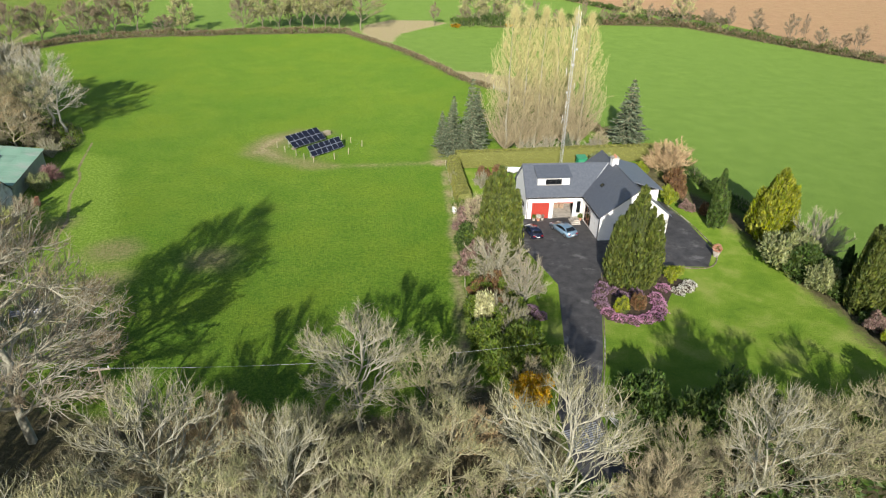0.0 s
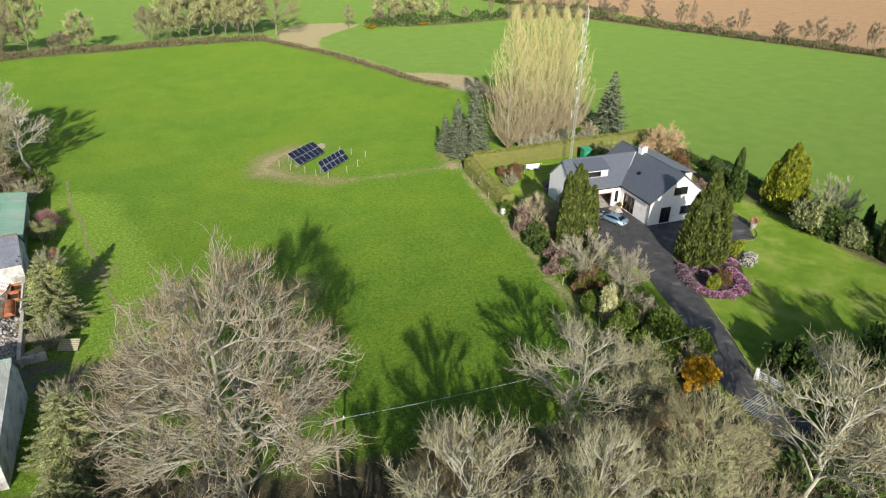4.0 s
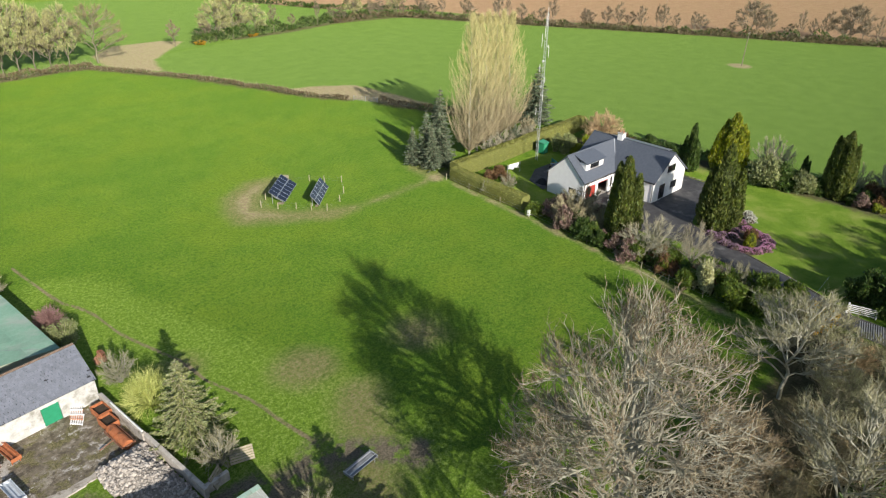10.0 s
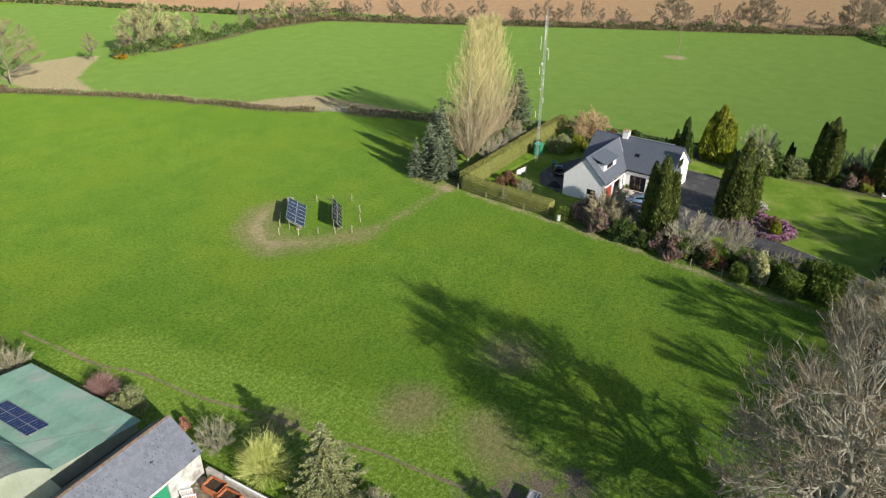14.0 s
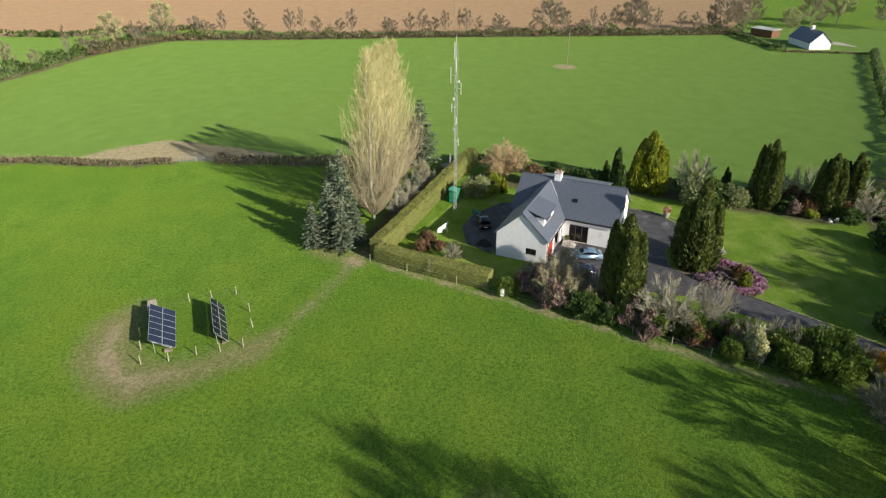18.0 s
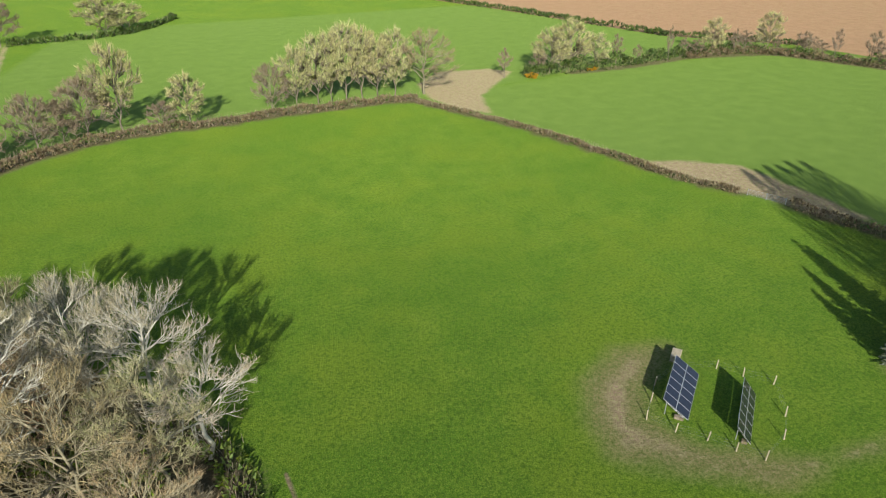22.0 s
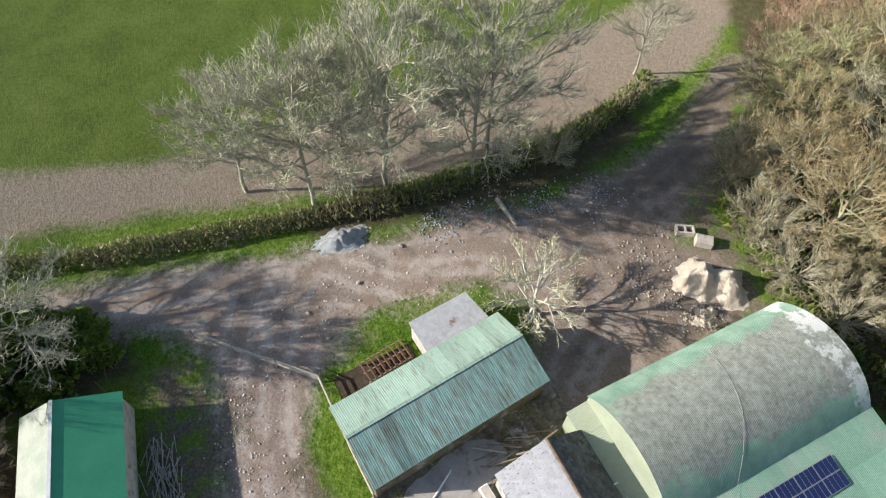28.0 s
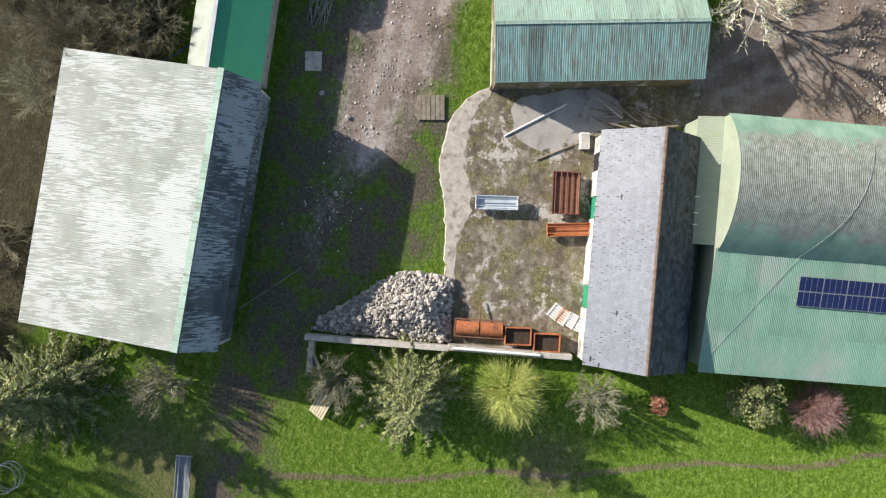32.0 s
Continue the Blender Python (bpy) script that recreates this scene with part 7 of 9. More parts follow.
ico = bmesh.new()
bmesh.ops.create_icosphere(ico, subdivisions=1, radius=0.5)
ico.verts.ensure_lookup_table()
iv = np.array([v.co[:] for v in ico.verts])
itf = np.array([[v.index for v in f.verts] for f in ico.faces])
ico.free()
while big < 280:
    x, y = rng.uniform(-46.3, -41.4), 90.0 - abs(rng.gauss(0, 3.0))
    z = heap_z(x, y)
    if z < 0.1:
        continue
    s = rng.uniform(0.26, 0.62)
    put_part("stone", stones[big % 7], heap, "", pose(x, y, z + s * 0.1, rng.uniform(0, 360), rng.uniform(0, 360), rng.uniform(0, 360)) @ Matrix.Diagonal((s, s * rng.uniform(0.8, 1.2), s, 1)))
    big += 1
nr = np.random.default_rng(3)
sv, sf = [], []
made = 0
while made < 2200:
    x, y = rng.uniform(-46.3, -41.4), rng.uniform(79.9, 90.2)
    z = heap_z(x, y)
    if z < -0.5:
        continue
    s = rng.uniform(0.10, 0.30)
    v = iv * nr.uniform(0.7, 1.2, (12, 1) if len(iv) == 12 else (len(iv), 1)) * s + np.array([x, y, z + s * 0.15])
    sf.append(itf + len(sv) * len(iv))
    sv.append(v)
    made += 1
tagged(put_part("stone_fill", mesh_of("stone_fill", np.concatenate(sv), np.concatenate(sf), M_STONE_ISL), heap), kind="stuff")


def mound(name, x, y, rx, ry, h, mat, label, seed, category, lumps=0.25, rz=0, n=26):
    """A heap of loose material with a lumpy surface."""
    bm = bmesh.new()
    rows = []
    for i in range(n + 1):
        r = i / n
        ring = []
        for k in range(44):
            a = 2 * math.pi * k / 44
            wob = 1 + 0.35 * noise.noise((math.cos(a) * 1.3, math.sin(a) * 1.3, seed)) + 0.2 * noise.noise((math.cos(a) * 4, math.sin(a) * 4, seed + 1))
            xx, yy = rx * r * wob * math.cos(a), ry * r * wob * math.sin(a)
            zz = h * 0.5 * (1 + math.cos(math.pi * r)) * (1 + lumps * 0.8 * noise.noise((xx * 1.1, yy * 1.1, seed + 3))) + 0.22 * lumps * noise.noise((xx * 3, yy * 3, seed)) + 0.12 * lumps * noise.noise((xx * 7, yy * 7, seed)) - 0.06
            ring.append(bm.verts.new((xx, yy, zz)))
        rows.append(ring)
    for i in range(n):
        for k in range(44):
            bm.faces.new((rows[i][k], rows[i + 1][k], rows[i + 1][(k + 1) % 44], rows[i][(k + 1) % 44]))
    bmesh.ops.remove_doubles(bm, verts=bm.verts, dist=0.0005)
    ob = tagged(part(name, bm, mat, None, "", True), label, category)
    ob.matrix_basis = pose(x, y, 0, 0, 0, rz)
    return ob


mound("gravel_heap", -81.2, 97.2, 1.5, 2.7, 1.0, M_GRAVEL, "blue-grey heap of fine gravel beside the farm lane", 2, "gravel heap", 0.6)
mound("spoil_heap", -64.2, 123.2, 2.3, 2.5, 2.0, M_HAY, "pale lumpy heap of sawdust-coloured spoil", 7, "spoil heap", 0.45)
mound("spoil_heap", -62.9, 124.7, 2.3, 2.2, 1.8, M_HAY, "second pale lumpy heap of spoil", 9, "spoil heap", 0.45)
mound("spoil_heap", -61.2, 121.6, 1.1, 1.6, 0.5, M_HAY, "low scattered remnant of pale spoil", 15, "spoil heap", 1.3)
for k, (x, y, rz) in enumerate(((-68.8, 125.2, 60), (-67.1, 125.95, 50))):
    bl = thing("concrete_block", pose(x, y, 0, 0, 0, rz), "pale concrete block lying on the verge" if k else "hollow concrete block lying on the verge", "concrete block", "concrete blocks")
    if k:
        part("block", box(-0.75, 0.75, -0.5, 0.5, 0, 0.75, 0.04), M_CONC_PALE, bl)
    else:
        bm = bmesh.new()
        for x0, x1, y0, y1 in ((-0.8, 0.8, -0.45, -0.3), (-0.8, 0.8, 0.3, 0.45), (-0.8, -0.65, -0.3, 0.3), (0.65, 0.8, -0.3, 0.3), (-0.08, 0.08, -0.3, 0.3)):
            add_box(bm, x0, x1, y0, y1, 0, 0.6)
        part("block", bm, M_CONC_PALE, bl)
tagged(part("log", rod((-79.2, 111.8, 0.26), (-75.9, 112.0, 0.24), 0.24, 0.2, 10), M_LOG), "bleached log lying beside the farm lane", "log")
sticks = thing("stick_pile", pose(0, 0, 0), "pile of bleached brushwood beside the shed", "brushwood")
rng = np.random.default_rng(8)
segs = []
for k in range(90):
    c = np.array([rng.uniform(-70.2, -63.8), rng.normal(78.9, 0.5), rng.uniform(0.05, 0.4)])
    d = np.array([rng.normal(1, 0.2), rng.normal(-0.1, 0.3), rng.normal(0, 0.05)])
    d /= np.linalg.norm(d)
    ln = rng.uniform(0.8, 2.2)
    segs.append((c - d * ln / 2, c + d * ln / 2, 0.045, 0.02))
for a, b, r0, r1 in segs:
    put_part("stick", prisms([(a, b, r0, r1)], M_LOG, "stick", 5), sticks)
gateway = thing("yard_fence", pose(0, 0, 0), "weathered timber rail fence beside the cattle shed", "fence")
posts = [(-77.4, 83.5), (-74.8, 86.0), (-72.2, 88.6), (-69.6, 91.1), (-66.5, 91.2), (-63.2, 91.3), (-59.9, 91.5)]
for x, y in posts:
    part("post", rod((x, y, -0.1), (x, y, 1.25), 0.08, 0.07, 7), M_WOOD_OLD, gateway)
for (ax, ay), (bx, by) in zip(posts[:-1], posts[1:]):
    for z in (0.5, 0.85, 1.15):
        part("rail", rod((ax, ay, z), (bx, by, z), 0.065, 0.065, 6), M_LOG, gateway)
for k, (x, y, rx, rz, ln) in enumerate(((-36.7, 80.9, 32, -25, 2.2), (-39.4, 80.3, 62, 30, 1.7))):
    pallet = thing("pallet", pose(x, y, 0.1, rx, 0, rz), "weathered slatted timber pallet leaning in the rough grass", "pallet", "leaning pallets")
    for j in range(6):
        part("board", box(-ln / 2, ln / 2, j * 0.24, j * 0.24 + 0.19, 0.06, 0.09), M_POST, pallet)
    for bx in (-ln / 2, -0.06, ln / 2 - 0.12):
        part("bearer", box(bx, bx + 0.12, 0, 1.39, -0.04, 0.058), M_WOOD_OLD, pallet)


def scatter(name, seed, n, places, size, mat, label):
    """Loose stones strewn on the ground round given places, in one mesh."""
    r = np.random.default_rng(seed)
    vs, fs = [], []
    for k in range(n):
        cx, cy, sp = places[r.integers(len(places))]
        sz = size * r.uniform(0.4, 1.0) ** 2 + 0.03
        c0 = np.array([cx + r.normal(0, sp), cy + r.normal(0, sp), 0.02])
        vs.append(iv * r.uniform(0.6, 1.2, (len(iv), 1)) * np.array([sz * 1.3, sz, sz * 0.6]) + c0)
        fs.append(itf + k * len(iv))
    tagged(put_part(name, mesh_of(name, np.concatenate(vs), np.concatenate(fs), mat)), label, "stones", kind="stuff")


scatter("loose_gravel", 5, 700, [(-79.2, 106.0, 1.2), (-78.6, 110.5, 1.3), (-77.4, 115.0, 1.3), (-76.0, 120.0, 1.5)], 0.2, M_GRAVEL, "pale gravel strewn along the lane edge")
scatter("loose_chippings", 6, 420, [(-66.0, 118.5, 1.4), (-63.0, 119.5, 1.2), (-69.0, 121.5, 1.6), (-60.5, 121.5, 1.0)], 0.2, M_HAY, "pale chippings strewn before the spoil heap")
scatter("track_stones", 7, 800, [(-75.5, 92.5, 2.2), (-72.5, 89.0, 1.8), (-77.0, 98.0, 2.4), (-66.0, 84.6, 1.6), (-60.0, 83.8, 1.4), (-55.5, 82.2, 1.2), (-50.0, 80.8, 1.0), (-70.5, 84.8, 1.6), (-74.0, 104.0, 2.4), (-74.0, 113.0, 3.0)], 0.13, M_STONE_PALE, "small pale stones strewn over the farm track")
ramp = thing("timber_ramp", pose(-58.2, 87.3, 0.02, 0, 0, 5), "weathered timber boards laid beside the yard", "boards")
for k in range(6):
    part("board", box(-0.9, 0.9, -1.0 + k * 0.34, -0.7 + k * 0.34, 0.05, 0.12), M_WOOD_OLD, ramp)
hose = thing("blue_hose", pose(0, 0, 0), "blue hose lying in the thicket behind the sheds", "hose")
bm = bmesh.new()
pts = smooth_line([(-71.5, 70.3), (-68.5, 69.6), (-66.0, 70.2), (-62.5, 70.6), (-60.5, 69.0), (-59.4, 66.8)], 0.6)
for p, q in zip(pts[:-1], pts[1:]):
    add_rod(bm, (*p, 0.25), (*q, 0.25), 0.04, sides=5)
part("hose", bm, M_BLUE_PIPE, hose)
ringf = thing("ring_feeder", pose(-29.4, 59.6, 0), "round galvanised ring feeder in the rough pasture", "feeder")
for z in (0.15, 0.6, 1.1):
    bm = bmesh.new()
    for k in range(20):
        a, b = 2 * math.pi * k / 20, 2 * math.pi * (k + 1) / 20
        add_rod(bm, (1.0 * math.cos(a), 1.0 * math.sin(a), z), (1.0 * math.cos(b), 1.0 * math.sin(b), z), 0.03, sides=5, caps=False)
    part("hoop", bm, M_GALV, ringf)
for k in range(14):
    a = 2 * math.pi * k / 14
    part("bar", rod((math.cos(a), math.sin(a), 0), (math.cos(a), math.sin(a), 1.12), 0.02, 0.02, 5), M_GALV, ringf)
for k, (x, y) in enumerate(((-57.0, 81.4), (-58.6, 79.4), (-51.4, 81.0), (-75.6, 92.3), (-76.5, 97.0), (-72.8, 93.0), (-78.4, 101.8), (-74.6, 118.8), (-56.4, 97.2))):
    ob = tagged(put_part("field_stone", stones[k % 7], None, "", pose(x, y, 0.08, 0, 0, k * 50) @ Matrix.Diagonal((0.4, 0.5, 0.3, 1))), "pale loose stone lying on the farm track", "stone", "loose stones")
bench = thing("stone_slab", pose(-60.8, 78.6, 0, 0, 0, 4), "stained concrete slab lying in the grass", "slab")
part("slab", box(-0.7, 0.7, -0.6, 0.6, 0, 0.12, 0.02), M_CONC_PALE, bench)

tagged(part("soil_pen", prism([(-69.4, 92.0), (-69.6, 98.4), (-66.4, 98.9), (-65.4, 92.4)], -0.1, 0.09), M_SOIL), "bare dark soil pen beside the cattle shed", "soil", kind="structure")

debris = thing("timber_pile", pose(0, 0, 0), "rotten poles and planks heaped at the end of the slate shed", "timber")
rng = random.Random(31)
for k in range(16):
    a = rng.uniform(0.9, 1.8)
    x, y, ln = rng.uniform(-59.4, -57.6), rng.uniform(99.4, 104.6), rng.uniform(1.0, 3.0)
    part("pole", rod((x - ln / 2 * math.cos(a), y - ln / 2 * math.sin(a), 0.1 + 0.03 * k), (x + ln / 2 * math.cos(a), y + ln / 2 * math.sin(a), 0.1 + 0.03 * k + rng.uniform(0, 0.3)), rng.uniform(0.04, 0.09), None, 6), M_WOOD_OLD if k % 3 else M_LOG, debris)
tank = thing("water_trough", pose(-56.7, 98.6, 0.07, 0, 0, 4), "small white trough standing by the shed corner", "trough")
part("body", box(-0.6, 0.6, -0.35, 0.35, 0, 0.4, 0.03), M_WHITE, tank)
part("water", box(-0.52, 0.52, -0.27, 0.27, 0.4, 0.406), M_CONC_PALE, tank)


# ---- garden and field planting ----
def clipped_hedge(name, seed, line, h, w, leaf, label, per_m2=70, size=0.13):
    """A trimmed hedge: a solid body with rounded shoulders under a skin of small leaves."""
    rng = np.random.default_rng(seed)
    p = smooth_line(line, 0.6) if len(line) > 2 else np.array([np.array(line[0]) + (np.array(line[1]) - np.array(line[0])) * t for t in np.linspace(0, 1, 30)])
    prof = [(-0.5, 0.0), (-0.52, 0.45), (-0.47, 0.88), (-0.33, 1.0), (0.33, 1.0), (0.47, 0.88), (0.52, 0.45), (0.5, 0.0)]
    bm = bmesh.new()
    rings, pts, dirs = [], [], []
    for i, q in enumerate(p):
        d = p[min(i + 1, len(p) - 1)] - p[max(i - 1, 0)]
        d = d / np.hypot(*d)
        n = np.array([-d[1], d[0]])
        hh = h * (1 + 0.05 * noise.noise((q[0] * 0.3, q[1] * 0.3, seed)))
        ring = [np.array([*(q + n * a * w), b * hh]) for a, b in prof]
        rings.append((ring, n))
    bv = [[bm.verts.new(v * np.array([1, 1, 0.98])) for v in r] for r, _ in rings]
    for i in range(len(bv) - 1):
        for k in range(7):
            bm.faces.new((bv[i][k], bv[i][k + 1], bv[i + 1][k + 1], bv[i + 1][k]))
    bm.faces.new(bv[0]), bm.faces.new(bv[-1][::-1])
    t = thing(name, pose(0, 0, 0), label, "hedge")
    part("body", bm, M_HEDGE_BODY, t)
    for i in range(len(rings) - 1):
        (r0, n0), (r1, _) = rings[i], rings[i + 1]
        for k in range(7):
            area = np.linalg.norm(r0[k + 1] - r0[k]) * np.linalg.norm(r1[k] - r0[k])
            for _ in range(max(1, int(area * per_m2))):
                a, b = rng.uniform(0, 1, 2)
                v = (r0[k] * (1 - a) + r0[k + 1] * a) * (1 - b) + (r1[k] * (1 - a) + r1[k + 1] * a) * b
                pts.append(v + rng.normal(0, 0.04, 3))
                mid = (prof[k][0] + prof[k + 1][0]) / 2
                dirs.append(np.array([n0[0] * mid * 2, n0[1] * mid * 2, 0.9 if 2 <= k <= 4 else 0.2]))
    put_part("leaves", cards(rng, pts, dirs, size, leaf, "leaves", 1.4, 0.7), t, "small trimmed leaves")
    return t


clipped_hedge("hedge", 2, [(28.0, 92.4), (28.9, 99.0), (30.0, 106.0), (31.0, 110.2)], 2.4, 2.3, M_LEAF_HEDGE, "clipped yellow-green hedge round the back garden")
clipped_hedge("hedge", 3, [(31.4, 110.6), (45.0, 109.6), (60.0, 108.8), (75.0, 107.6)], 2.9, 2.4, M_LEAF_HEDGE, "tall clipped yellow-green hedge behind the house garden")

K_YEW = column_conifer("yew_tree", 61, M_LEAF_YEW, "broad dark Irish yew with dense upright plumes", 13.6, 8.0, 9500, 0.42, 26, 1.35)
plant(K_YEW, [(43.0, 65.4, 13.6, 8.4)])
K_YEWB = column_conifer("yew_tree", 62, M_LEAF_YEW, "clustered columnar Irish yew with several spires", 13.4, 6.4, 8000, 0.40, 12, 0.1)
plant(K_YEWB, [(27.6, 75.0, 13.6, 7.4), (68.4, 53.2, 12.2, 6.6), (69.2, 43.4, 10.5, 6.4), (70.8, 39.6, 10.5, 6.0)], "columnar yews")
K_SLIM = column_conifer("cypress_tree", 63, M_LEAF_DARK, "slender dark green cypress", 9.5, 3.4, 3200, 0.38, 8, 0.5)
plant(K_SLIM, [(64.6, 78.3, 9.4, 3.8), (67.0, 80.4, 6.0, 2.6), (71.5, 59.5, 5.5, 2.2)], "slender cypresses")
K_GOLD = column_conifer("golden_cypress", 64, M_LEAF_GOLD, "broad golden-green cypress with feathery sprays", 11.0, 8.0, 8500, 0.46, 24, 1.1)
plant(K_GOLD, [(70.4, 72.8, 11.2, 8.6)])
K_SPR = spruce("spruce_tree", 65, M_LEAF_SPRUCE, "blue-grey spruce with layered drooping boughs", 14.0, 7.0, 20, 10, 0.25, 50)
plant(K_SPR, [(70.0, 117.0, 14.0, 9.5), (33.0, 119.0, 11.5, 6.0), (36.5, 118.4, 15.0, 7.0), (31.8, 116.4, 9.0, 5.2), (38.5, 121.0, 12.5, 6.5), (31.3, 121.0, 8.0, 4.6), (54.5, 112.6, 5.0, 3.4), (34.4, 115.2, 7.0, 4.0), (72.0, 119.5, 10.0, 7.0)], "spruces beside the poplars")
K_PINE = spruce("fir_tree", 66, M_LEAF_GREYGREEN, "grey-green fir with pale tipped boughs", 9.0, 7.0, 19, 11, 0.125, 150)
plant(K_PINE, [(-37.8, 87.7, 9.3, 7.8), (-36.2, 62.5, 8.6, 9.0), (-37.0, 55.0, 7.0, 7.0)], "firs beside the farmyard")

K_RHO = shrub("rhododendron", 71, M_LEAF_MID, "glossy green rhododendron bush", 4.0, 5.0, 2600, 0.30, 12)
plant(K_RHO, [(20.6, 61.8, 2.8, 3.6), (19.8, 55.4, 3.6, 4.8), (20.2, 51.6, 3.8, 5.0), (22.6, 56.4, 3.4, 4.6), (23.0, 59.2, 2.8, 3.8), (25.6, 61.0, 2.4, 3.2), (26.0, 65.8, 2.4, 3.2), (23.0, 52.6, 4.6, 5.8), (20.6, 49.8, 4.2, 5.0), (23.4, 70.2, 3.2, 3.8), (24.2, 74.6, 2.6, 3.6), (25.2, 78.6, 3.0, 4.0), (26.6, 90.0, 2.6, 3.2), (22.6, 65.6, 2.6, 3.4), (27.6, 88.8, 2.2, 3.0), (25.4, 49.6, 3.4, 4.4), (-79.2, 76.4, 2.6, 5.0), (-81.8, 75.4, 2.2, 4.4), (-83.5, 72.0, 2.8, 6.0), (-79.6, 69.0, 5.0, 6.5), (-82.0, 71.5, 5.5, 6.0), (-77.0, 65.0, 3.0, 5.0), (-77.6, 72.6, 2.6, 4.0), (21.6, 61.8, 2.6, 3.0)], "garden shrubs")
K_DARK = shrub("laurel_bush", 72, M_LEAF_DARK, "dark evergreen laurel bush", 5.0, 6.0, 3200, 0.34, 12)
plant(K_DARK, [(-80.0, 66.0, 4.5, 6.0), (-80.5, 73.5, 3.5, 5.0), (24.8, 79.4, 3.8, 5.2), (23.8, 76.4, 2.8, 4.0), (31.6, 42.2, 5.4, 6.4), (24.0, 72.0, 3.0, 4.0), (27.2, 68.0, 2.6, 3.6), (36.7, 36.8, 8.6, 9.0), (30.6, 39.4, 6.2, 7.0), (26.6, 82.0, 3.8, 5.4), (23.6, 67.6, 2.4, 3.4), (29.4, 85.0, 3.0, 4.0), (20.8, 56.4, 2.8, 3.8), (41.5, 35.0, 6.0, 7.0), (66.8, 62.0, 5.2, 8.0), (57.0, 36.5, 5.0, 7.0), (49.0, 35.0, 4.5, 7.0), (72.5, 90.0, 3.0, 5.0), (68.0, 56.0, 3.0, 5.0), (24.6, 63.0, 1.8, 2.6), (70.5, 84.5, 2.6, 4.2), (67.0, 50.0, 2.2, 4.0), (-53.0, 128.0, 2.2, 4.0), (66.0, 40.0, 3.0, 5.0), (70.0, 43.5, 3.4, 5.5), (73.0, 39.0, 4.0, 6.0), (69.0, 48.5, 2.6, 4.4), (72.5, 35.0, 4.5, 6.5), (68.5, 34.0, 4.0, 6.0)], "evergreen bushes")
K_GREYB = shrub("cotoneaster_bush", 79, M_LEAF_GREYGREEN, "spreading grey-green evergreen bush", 5.0, 8.0, 3000, 0.34, 12)
plant(K_GREYB, [(66.6, 63.8, 5.8, 9.5), (67.0, 57.8, 4.2, 6.0), (57.4, 102.4, 4.4, 6.0)], "grey-green bushes")
K_CAM = shrub("camellia_bush", 73, M_LEAF_BLUSH, "camellia bush covered in faded pink blossom", 3.2, 3.6, 1700, 0.24, 9)
plant(K_CAM, [(25.6, 83.2, 4.4, 5.0), (22.6, 71.4, 3.6, 4.4), (23.4, 73.4, 3.2, 3.8), (27.2, 81.0, 3.4, 4.0), (28.4, 86.4, 4.8, 6.0), (31.5, 80.2, 3.2, 4.0), (25.0, 72.8, 3.6, 4.4), (26.8, 84.4, 3.6, 4.4), (24.4, 76.6, 2.6, 3.2), (66.2, 48.5, 3.0, 3.6), (63.5, 84.0, 2.2, 3.0)], "camellias")
K_CREAM = shrub("variegated_bush", 74, M_LEAF_CREAM, "cream variegated evergreen bush", 5.0, 3.2, 1700, 0.26, 9)
plant(K_CREAM, [(20.9, 59.4, 5.2, 3.2), (21.4, 60.9, 2.6, 2.2)], "variegated bushes")
K_YEL = shrub("forsythia_bush", 75, M_LEAF_YELLOW, "forsythia bush in full yellow blossom", 3.6, 4.0, 2000, 0.22, 9)
plant(K_YEL, [(21.4, 45.6, 3.7, 4.6), (72.0, 261.0, 1.6, 5.0), (95.0, 261.5, 1.4, 5.0), (23.2, 46.8, 2.6, 3.0)], "yellow shrubs")
K_LIME = shrub("golden_bush", 76, M_LEAF_LIME, "rounded lime-yellow garden bush", 3.0, 3.2, 1600, 0.22, 8)
plant(K_LIME, [(61.8, 87.0, 3.4, 3.6), (59.6, 89.6, 2.6, 2.2), (65.4, 46.0, 1.9, 2.6), (58.8, 99.6, 2.4, 4.2), (48.8, 64.2, 2.6, 3.0), (64.0, 100.0, 2.6, 3.4)], "golden bushes")
K_DOME = column_conifer("dwarf_conifer", 77, M_LEAF_GOLD, "small golden dome-shaped conifer", 2.3, 2.2, 900, 0.2, 8, 0.6)
plant(K_DOME, [(38.4, 58.7, 2.4, 2.4), (60.6, 97.8, 3.2, 1.9)], "dwarf conifers")
K_DOMEB = column_conifer("dwarf_conifer", 78, M_LEAF_RUSSET, "small bronze dome-shaped conifer", 2.1, 2.4, 900, 0.2, 9, 0.6)
plant(K_DOMEB, [(41.0, 59.3, 2.1, 2.4)])
K_RUS = shrub("russet_shrub", 80, M_LEAF_RUSSET, "russet brown winter shrub", 2.2, 3.0, 1300, 0.22, 8)
plant(K_RUS, [(22.2, 65.2, 2.8, 4.0), (23.6, 67.0, 2.4, 3.6), (35.0, 104.6, 2.0, 3.2), (38.2, 104.8, 2.2, 3.4), (36.6, 102.4, 1.6, 2.6), (24.4, 67.2, 2.8, 3.8), (22.8, 58.6, 2.4, 3.6), (26.0, 80.2, 2.2, 3.0), (25.8, 66.0, 2.0, 3.0), (23.6, 61.6, 2.4, 3.4), (66.5, 93.0, 4.0, 5.0), (66.0, 82.0, 2.2, 3.0), (68.5, 46.0, 3.0, 4.5), (71.5, 47.5, 3.4, 4.6), (67.6, 40.6, 2.8, 4.0), (70.5, 37.5, 3.4, 5.0), (65.5, 90.0, 2.8, 3.6), (25.4, 69.0, 1.6, 2.2)], "russet shrubs")
